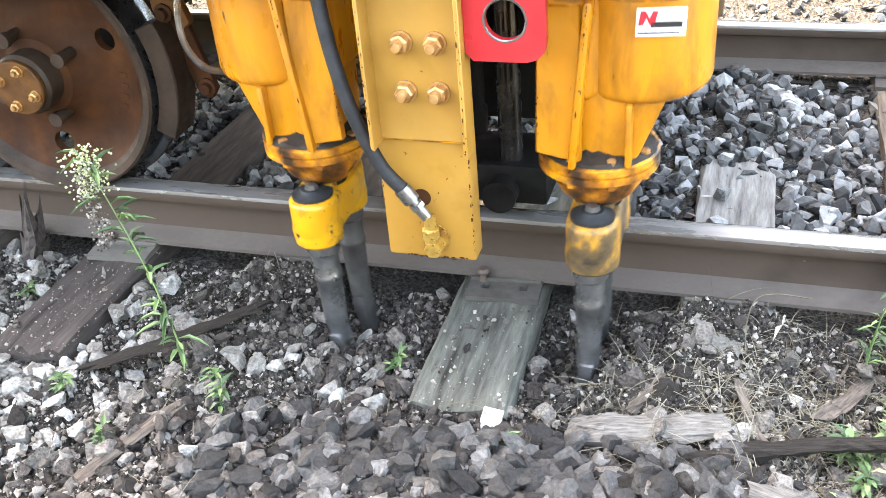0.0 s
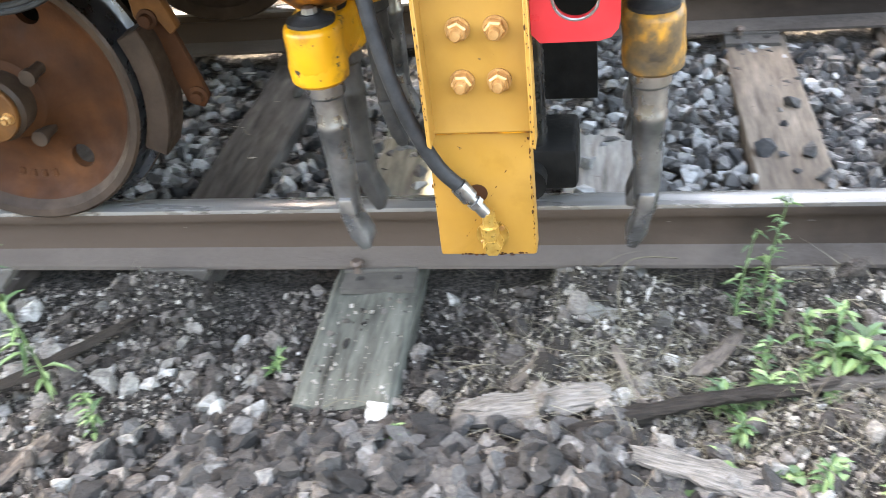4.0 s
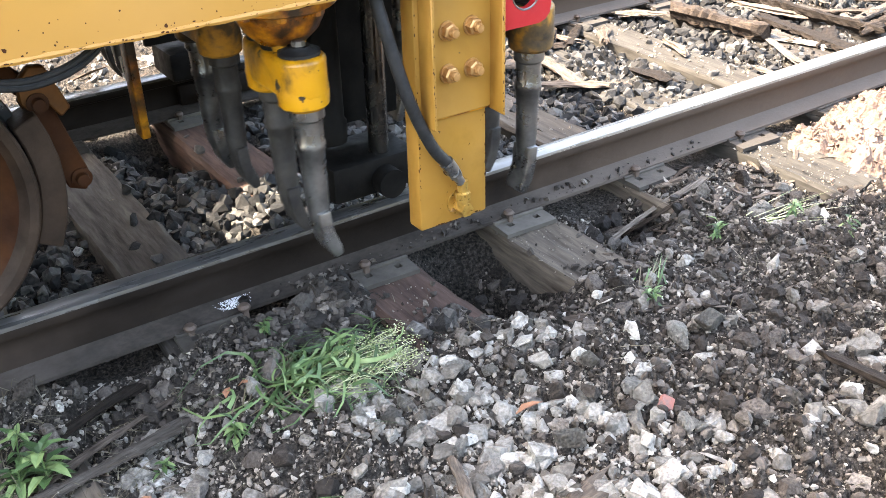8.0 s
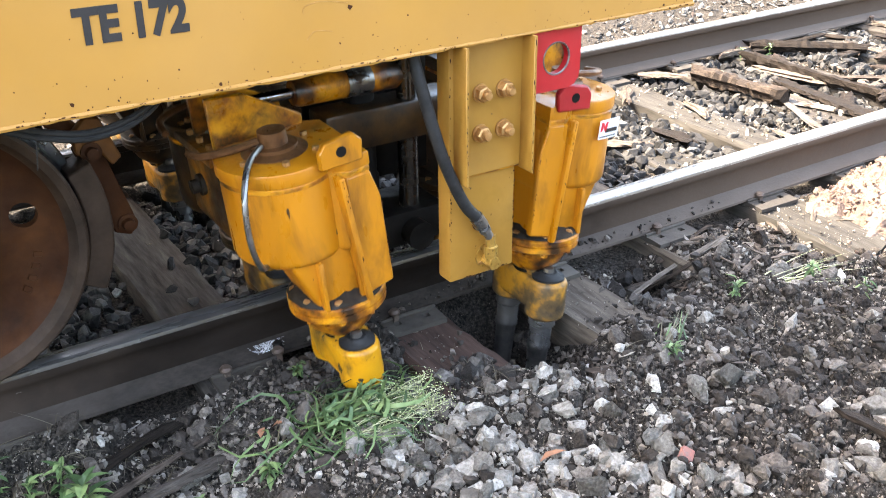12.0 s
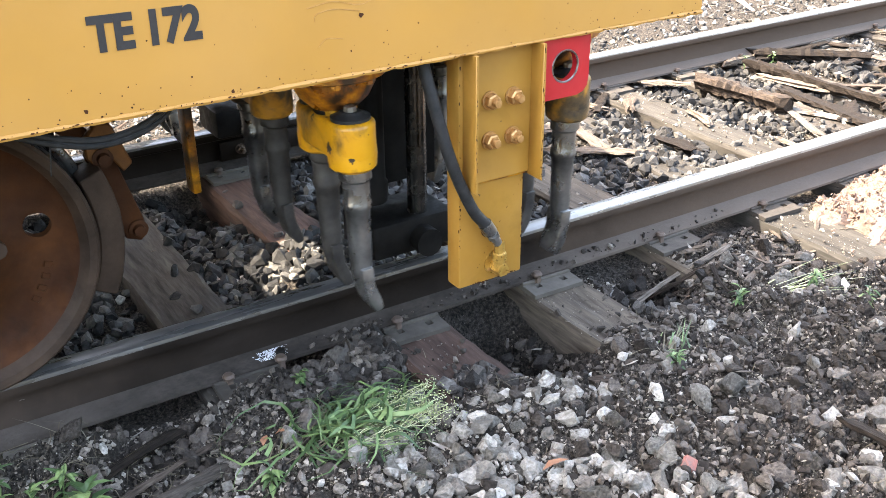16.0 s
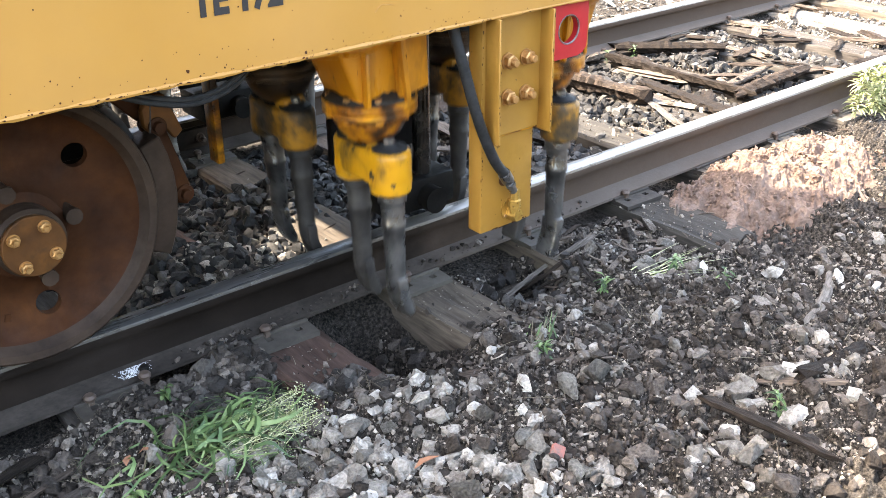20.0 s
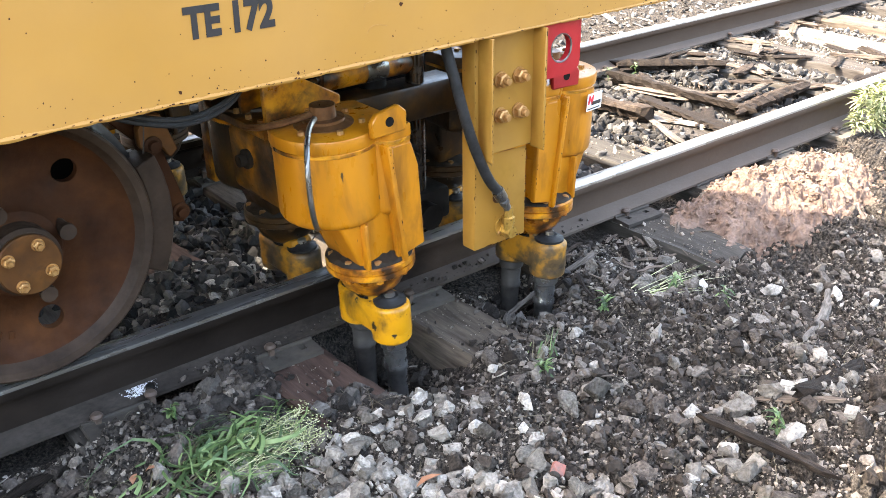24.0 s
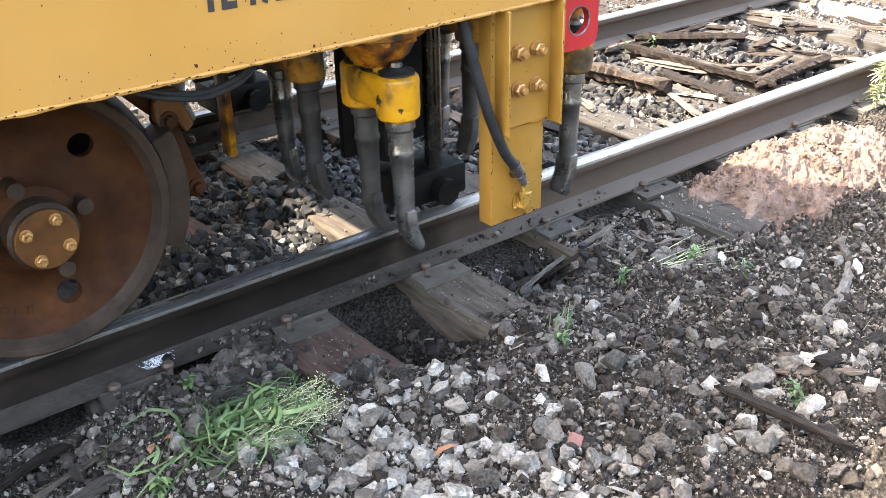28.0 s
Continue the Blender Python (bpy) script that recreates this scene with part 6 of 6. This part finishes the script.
def places(count, x0, x1, y0, y1, lo, hi, seed, keep=0.0, dense=None, power=2.0):
    rng = random.Random(seed)
    rows = []
    tries = 0
    while len(rows) < count and tries < count * 6:
        tries += 1
        x, y = rng.uniform(x0, x1), rng.uniform(y0, y1)
        if dense is not None and rng.random() > dense(x, y):
            continue
        if abs(y) < 0.074 or abs(y - 1.507) < 0.074:
            continue
        if visible_tie(x, y) and rng.random() > keep:
            continue
        s = lo + (hi - lo) * rng.random() ** power
        rows.append((x, y, s))
    h = ground_height([r[0] for r in rows], [r[1] for r in rows])
    return [(x, y, max(float(z), -0.02) if visible_tie(x, y) else float(z), s) for (x, y, s), z in zip(rows, h)]


def pale(x, y):
    """Where clean pale stone lies on the shoulder."""
    v = 0.036
    for cx, cy, rx, ry, a in ((1.62, -0.98, 0.42, 0.20, 1.7), (1.25, -0.75, 0.28, 0.20, 1.0), (2.05, -1.15, 0.35, 0.18, 0.5), (-1.6, -0.75, 0.28, 0.26, 0.8), (-0.95, -0.52, 0.28, 0.10, 0.6), (-1.75, -0.25, 0.3, 0.15, 0.6), (2.75, -1.25, 0.35, 0.15, 0.2), (1.9, -0.62, 0.25, 0.10, 0.35), (0.98, -0.45, 0.14, 0.12, 0.5)):
        v += a * math.exp(-((x - cx) / rx) ** 2 - ((y - cy) / ry) ** 2)
    c = noise.noise(Vector((x * 4.2, y * 4.2, 1.7))) + 0.6 * noise.noise(Vector((x * 11, y * 11, 5.1)))
    return min(max(v * (0.80 + 1.6 * c), 0.004), 1.0)


def heaped(x, y):
    """Where dug clods and dirty stones lie thick."""
    v = 0.16
    for cx, cy, rx, ry, a in ((-0.30, -0.80, 0.60, 0.22, 1.0), (0.0, -0.95, 0.5, 0.2, 0.7), (1.55, -0.22, 0.20, 0.14, 1.0), (2.1, -0.55, 0.35, 0.2, 0.2), (2.7, -0.55, 0.5, 0.35, 0.12), (2.4, -1.0, 0.6, 0.3, 0.2), (-0.75, -0.38, 0.3, 0.12, 0.7), (1.1, -0.3, 0.3, 0.1, 0.5), (-1.0, -0.95, 0.4, 0.2, 0.3)):
        v += a * math.exp(-((x - cx) / rx) ** 2 - ((y - cy) / ry) ** 2)
    c = noise.noise(Vector((x * 6.1, y * 6.1, 8.7)))
    return min(max(v * (1 + 1.2 * c), 0.02), 1.0)


def on_shoulder(x, y):
    return 0.15 if x > 3.5 and -0.75 < y else 1.0


def damp(x, y):
    """Where freshly turned black earth lies: round the pits that the tines leave and along the rail."""
    v = 0.0
    for cx, cy, rx, ry, a in ((1.58, -0.24, 0.22, 0.17, 1.2), (2.08, -0.27, 0.20, 0.24, 1.6), (2.62, -0.30, 0.22, 0.20, 0.9), (1.80, -0.42, 0.30, 0.10, 0.5), (-0.72, -0.30, 0.28, 0.16, 1.0), (-0.20, -0.26, 0.12, 0.16, 1.0), (-0.25, -0.85, 0.6, 0.2, 0.55), (2.5, -0.95, 0.7, 0.4, 0.35), (1.2, -0.22, 0.3, 0.1, 0.6)):
        v += a * math.exp(-((x - cx) / rx) ** 2 - ((y - cy) / ry) ** 2)
    return min(max(v * (1 + 0.9 * noise.noise(Vector((x * 5, y * 5, 3.3)))), 0.0), 1.0)


scatter("shoulder_gravel", places(2500, -2.3, 4.2, -1.75, -0.10, 0.016, 0.060, 21, 0.0, lambda x, y: pale(x, y) * on_shoulder(x, y) * (1 - 0.85 * damp(x, y)), 1.6), STONES, STONE, "dusty grey angular gravel on the shoulder", "gravel", seed=2, sink=0.42)
scatter("fine_gravel", places(5200, -2.3, 4.2, -1.75, -0.10, 0.009, 0.026, 36, 0.02, lambda x, y: pale(x, y) * on_shoulder(x, y) * (1 - 0.85 * damp(x, y)), 1.3), ROCKS, STONE, "small grey gravel between the stones", "gravel", seed=15)
scatter("soil_crumbs", places(46000, -2.1, 4.0, -1.55, -0.085, 0.007, 0.030, 22, 0.10, lambda x, y: on_shoulder(x, y) * (1 - 0.92 * damp(x, y)), 3.4), CHIPS, CRUMB, "dry grey soil crumbs", "soil", seed=3)
scatter("damp_crumbs", places(24000, -1.4, 3.6, -1.40, -0.085, 0.007, 0.045, 46, 0.03, damp, 2.6), CHIPS, DAMP, "freshly turned damp black earth", "soil", seed=25)
scatter("soil_clods", places(1500, -1.9, 4.2, -1.6, -0.09, 0.018, 0.055, 30, 0.0, lambda x, y: heaped(x, y) * on_shoulder(x, y), 1.9), WORN, DAMP, "dug clods of damp dark earth", "soil", seed=14, sink=0.35)
scatter("dirty_gravel", places(1500, -1.9, 4.2, -1.6, -0.09, 0.016, 0.058, 45, 0.0, lambda x, y: heaped(x, y) * on_shoulder(x, y) * (1 - 0.9 * damp(x, y)), 1.9), STONES, CLOD, "stones caked with dark earth", "gravel", seed=24, sink=0.35)
rng_foot = random.Random(51)
FOOT_AT = []
for foot_n in range(190):
    foot_x, foot_y = rng_foot.choice((rng_foot.gauss(1.64, 0.07), rng_foot.gauss(1.56, 0.04), rng_foot.gauss(2.08, 0.10), rng_foot.gauss(2.5, 0.10), rng_foot.gauss(2.9, 0.2))), -rng_foot.uniform(0.034, 0.068)
    FOOT_AT.append((foot_x, foot_y, 0.011 + (0.070 + foot_y) * 0.4, 0.005 + 0.030 * rng_foot.random() ** 2))
scatter("foot_dirt", FOOT_AT, CHIPS, DAMP, "crumbs of soil lying on the rail foot", "soil", seed=18, sink=0.12)
scatter("heap_clods", places(1100, -0.95, 0.55, -1.10, -0.62, 0.024, 0.064, 47, 0.0, lambda x, y: math.exp(-((x + 0.25) / 0.55) ** 2 - ((y + 0.86) / 0.17) ** 2), 1.4), STONES, DAMP_STONE, "heap of dug stones caked with damp earth", "soil", seed=26, sink=0.3)
scatter("black_heap", places(900, 1.30, 1.92, -0.42, -0.085, 0.014, 0.050, 49, 0.0, lambda x, y: math.exp(-((x - 1.58) / 0.15) ** 2 - ((y + 0.19) / 0.11) ** 2), 1.8), WORN, DAMP, "heap of black crumbly earth against the rail", "soil", seed=28, sink=0.2)
scatter("pit_stones", places(260, 1.40, 2.85, -0.46, -0.085, 0.022, 0.062, 48, 0.0, damp, 1.5), STONES, DAMP_STONE, "damp stones at the bottom of the tamped pits", "ballast", seed=27)
scatter("grit", places(42000, -2.0, 4.0, -1.5, -0.08, 0.003, 0.010, 29, 0.40, lambda x, y: on_shoulder(x, y) * (1 - 0.85 * damp(x, y))), CHIPS, CRUMB, "fine grit on the soil", "soil", seed=12)
# dark stones lie thin before x 0.6 and full beyond it
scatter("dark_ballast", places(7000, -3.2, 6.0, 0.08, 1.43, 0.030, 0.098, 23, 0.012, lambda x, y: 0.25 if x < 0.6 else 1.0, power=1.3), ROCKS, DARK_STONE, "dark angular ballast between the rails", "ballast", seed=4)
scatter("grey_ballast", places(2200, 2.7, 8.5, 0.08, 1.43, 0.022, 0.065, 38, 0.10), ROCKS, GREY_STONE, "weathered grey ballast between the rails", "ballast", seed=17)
# pale stones crowd the sun patch, so part of its brightness is colour
scatter("pale_ballast", places(1300, -0.2, 8.0, 0.08, 1.43, 0.024, 0.070, 24, 0.04, lambda x, y: 0.95 if 1.45 < x < 2.4 and 0.22 < y < 0.72 else 0.05), ROCKS, STONE, "pale grey ballast, thickest where the sun patch falls", "ballast", seed=5)
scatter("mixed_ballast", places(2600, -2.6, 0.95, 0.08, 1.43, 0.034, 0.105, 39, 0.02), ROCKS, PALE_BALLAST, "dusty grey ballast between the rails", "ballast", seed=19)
scatter("track_dirt", places(14000, 2.7, 8.5, 0.08, 1.43, 0.006, 0.030, 37, 0.30, None, 3.0), CHIPS, CRUMB, "brown dirt and crumbled wood on the ties", "soil", seed=16)
scatter("far_ballast", places(7500, -3.0, 9.5, 1.58, 3.6, 0.022, 0.07, 25, 0.1), ROCKS, GREY_STONE, "grey ballast beyond the far rail", "ballast", seed=6)
scatter("wood_splinters", places(2600, -2.0, 6.5, -1.4, 1.42, 0.018, 0.085, 26, 0.35, lambda x, y: 1.0 if x > 2.5 and y > -0.4 else 0.35), CHIPS, SPLINTER, "splinters of grey and brown wood", "wood chips", seed=7, tilt=0.25, stretch=(1.6, 0.28, 0.16))
scatter("far_splinters", places(900, -2.0, 9.0, 1.6, 3.4, 0.04, 0.20, 27, 0.3), CHIPS, SPLINTER, "dark wood litter beyond the far rail", "wood chips", seed=8, tilt=0.25, stretch=(1.8, 0.3, 0.18))


def make_heap():
    """A heap of dry tan soil on the shoulder, lumpy and uneven at its rim."""
    xs, ys = np.arange(3.30, 4.75, 0.013), np.arange(-0.95, -0.08, 0.013)
    X, Y = np.meshgrid(xs, ys)
    d = ((X - 4.02) / 0.58) ** 2 + ((Y + 0.37) / 0.28) ** 2 + 0.22 * np.sin(9 * X + 3 * np.sin(7 * Y)) * np.sin(8 * Y + 2) + 0.12 * np.sin(23 * X) * np.sin(19 * Y)
    Z = ground_height(X, Y) + 0.075 * np.clip(1.1 - d, -0.6, 1) + 0.35 * clods(X, Y, 0.11, 3.3) + 0.3 * clods(X, Y, 0.05, 6.1) - 0.028
    w, h = len(xs), len(ys)
    i = (np.arange(h - 1)[:, None] * w + np.arange(w - 1)).ravel()
    me = bpy.data.meshes.new("soil_heap")
    me.from_pydata(np.stack([X, Y, Z], -1).reshape(-1, 3).tolist(), [], np.stack([i, i + 1, i + w + 1, i + w], 1).tolist())
    me.materials.append(TAN_SOIL)
    return tagged(new("soil_heap", me), "heap of dry tan soil in the sun beside the rail", "soil", kind="stuff")


make_heap()
HEAP_AT = [(x, y, z + 0.075 * max(0.0, 1.1 - ((x - 4.02) / 0.58) ** 2 - ((y + 0.37) / 0.28) ** 2), s) for x, y, z, s in places(1300, 3.35, 4.6, -0.68, -0.12, 0.008, 0.042, 28, 0.02, None, 2.6)]
scatter("tan_clods", HEAP_AT, CHIPS, TAN_SOIL, "dry tan clods of soil", "soil", seed=9)

# single stones that stand out
ROCK_MESHES = []
for rock_n, (rock_v, rock_f) in enumerate(STONES[:24]):
    rock_me = bpy.data.meshes.new("stone")
    rock_me.from_pydata(rock_v.tolist(), [], rock_f.tolist())
    rock_me.materials.append(STONE_PART)
    ROCK_MESHES.append(rock_me)
rng_stone = random.Random(31)
for stone_n, (sx, sy, sz, ss) in enumerate(places(110, -1.9, 3.0, -1.35, -0.18, 0.034, 0.066, 33, 0.0, lambda x, y: pale(x, y) * (1 - 0.9 * damp(x, y)), 1.6)):
    st = new("stone", ROCK_MESHES[stone_n % 24])
    st.parent = ground
    st.matrix_basis = pose(sx, sy, sz + ss * 0.06, rng_stone.gauss(0, 22), rng_stone.gauss(0, 22), rng_stone.uniform(0, 360)) @ Matrix.Diagonal((ss, ss, ss, 1))
for sx, sy, ss, turn in ((2.02, -0.975, 0.095, 60), (2.02, -0.93, 0.07, 10), (2.35, -0.88, 0.085, 30), (2.25, -0.86, 0.08, 80), (1.63, -0.50, 0.05, 0), (1.75, -1.0, 0.07, 120), (1.55, -0.86, 0.06, 40), (2.02, -1.12, 0.065, 75), (0.30, -0.27, 0.05, 20), (-0.51, -0.25, 0.045, 0)):
    st = new("stone", ROCK_MESHES[int(turn) % 24])
    st.parent = ground
    st.matrix_basis = pose(sx, sy, float(ground_height(sx, sy)) + ss * 0.18, 8, 10, turn) @ Matrix.Diagonal((ss, ss * 0.8, ss, 1))
red_me = ROCK_MESHES[3].copy()
red_me.materials.clear()
red_me.materials.append(RED_STONE)
red = tagged(new("red_stone", red_me), "broken brick-red stone on dark soil", "stone")
red.matrix_basis = pose(2.02, -1.045, float(ground_height(2.02, -1.045)) + 0.012, 5, 8, 30) @ Matrix.Diagonal((0.055, 0.045, 0.05, 1))


# ---- what moves ----
# machine: seconds, travel, lift
TRAVEL = [(0, -1.638, 0), (2.5, -1.638, 0), (4.5, -0.938, 0), (5, -0.627, 0), (5.5, -0.321, 0), (6, -0.002, 0), (6.5, 0.278, 0), (7, 0.516, 0), (7.5, 0.65, 0), (8, 0.675, 0), (9, 0.675, 0.014), (10, 0.682, 0.008), (10.5, 0.699, 0), (11, 0.685, 0), (11.5, 0.662, 0), (12, 0.668, 0), (12.5, 0.666, 0), (14.5, 0.686, 0), (15.5, 0.686, 0), (16.5, 0.686, 0), (17, 0.7, 0), (17.5, 0.801, 0), (18, 0.982, 0), (18.5, 1.135, 0), (19, 1.23, 0), (19.5, 1.242, 0), (20, 1.242, 0), (21, 1.242, 0.022), (21.5, 1.242, 0.022), (23.5, 1.213, 0.018), (25, 1.213, 0.018), (26, 1.213, 0.008), (28, 1.213, 0.006)]
# arms: seconds, drop, lean
STROKE = [(0.0, -0.458, 0), (0.3, -0.385, 0), (0.5, -0.3, 0), (1.0, -0.14, 0), (1.4, -0.01, 0), (1.6, 0, 0), (7.9, 0, 0), (8.0, -0.01, 0), (8.1, -0.12, 0), (8.4, -0.54, 0), (8.7, -0.565, 0), (9.0, -0.6, 2), (9.3, -0.665, 4), (9.6, -0.71, 6), (9.9, -0.735, 7),
          (10.2, -0.735, 7), (10.5, -0.675, 6), (10.8, -0.57, 2), (11.0, -0.522, 0), (11.2, -0.43, 0), (11.6, -0.605, 0), (12.0, -0.69, 5), (12.5, -0.735, 8.5), (13.3, -0.73, 8), (13.9, -0.55, 2), (14.5, -0.23, 0), (14.8, -0.1, 0), (15.1, -0.02, 0), (15.4, 0, 0), (19.6, 0, 0),
          (19.8, -0.07, 0), (20.0, -0.231, 0), (20.4, -0.53, 0), (20.8, -0.62, 0), (21.2, -0.633, 0.5), (21.5, -0.64, 1.5), (22.3, -0.7, 6), (22.9, -0.58, 2), (23.2, -0.48, 0), (23.5, -0.53, 0), (23.8, -0.655, 0), (24.1, -0.66, 3.2), (24.4, -0.645, 6.4), (24.7, -0.625, 6.4),
          (25.0, -0.6, 5.3), (25.3, -0.54, 2.1), (25.6, -0.475, 0), (25.9, -0.37, 0), (26.2, -0.26, 0), (26.5, -0.13, 0), (26.8, -0.02, 0), (27.0, 0, 0), (28.0, 0, 0)]


def motions():
    walk(machine, [(t, pose(m, 0, lift)) for t, m, lift in TRAVEL])
    rows, last = [], TRAVEL[0]
    steps = [last]
    for row in TRAVEL[1:]:
        k = max(1, math.ceil(abs(row[1] - last[1]) / 0.45))
        for i in range(1, k + 1):
            steps.append((last[0] + (row[0] - last[0]) * i / k, last[1] + (row[1] - last[1]) * i / k, 0))
        last = row
    for wheel, y in zip(wheels, (-0.008, 1.515)):
        walk(wheel, [(t, pose(WHEEL_U, y, 0.527 - 0.0) @ Matrix.Rotation((m - TRAVEL[0][1]) / 0.356, 4, "Y")) for t, m, _ in steps])
    top = Matrix.Translation((0, 0, 0.30))
    ts, drops, leans = zip(*STROKE)
    for arm, side, u, y, turned in arms:
        rows = []
        for k in range(28 * FPS + 1):
            t = k / FPS
            swing = Matrix.Rotation(radians(0.65 * side * math.sin(math.pi * k / 2)), 4, "Y")
            rows.append((t, arm_pose(side, u, y, turned, min(float(np.interp(t, ts, drops)) + 0.035, 0.0), float(np.interp(t, ts, leans))) @ top @ swing @ top.inverted()))
        walk(arm, rows if y < 1 else [(t, arm_pose(side, u, y, turned, min(d + 0.035, 0.0), l)) for t, d, l in STROKE])
    walk(rider, [(t, pose(0, 0, ARM_Z + min(drop + 0.035, 0.0))) for t, drop, lean in STROKE])


motions()
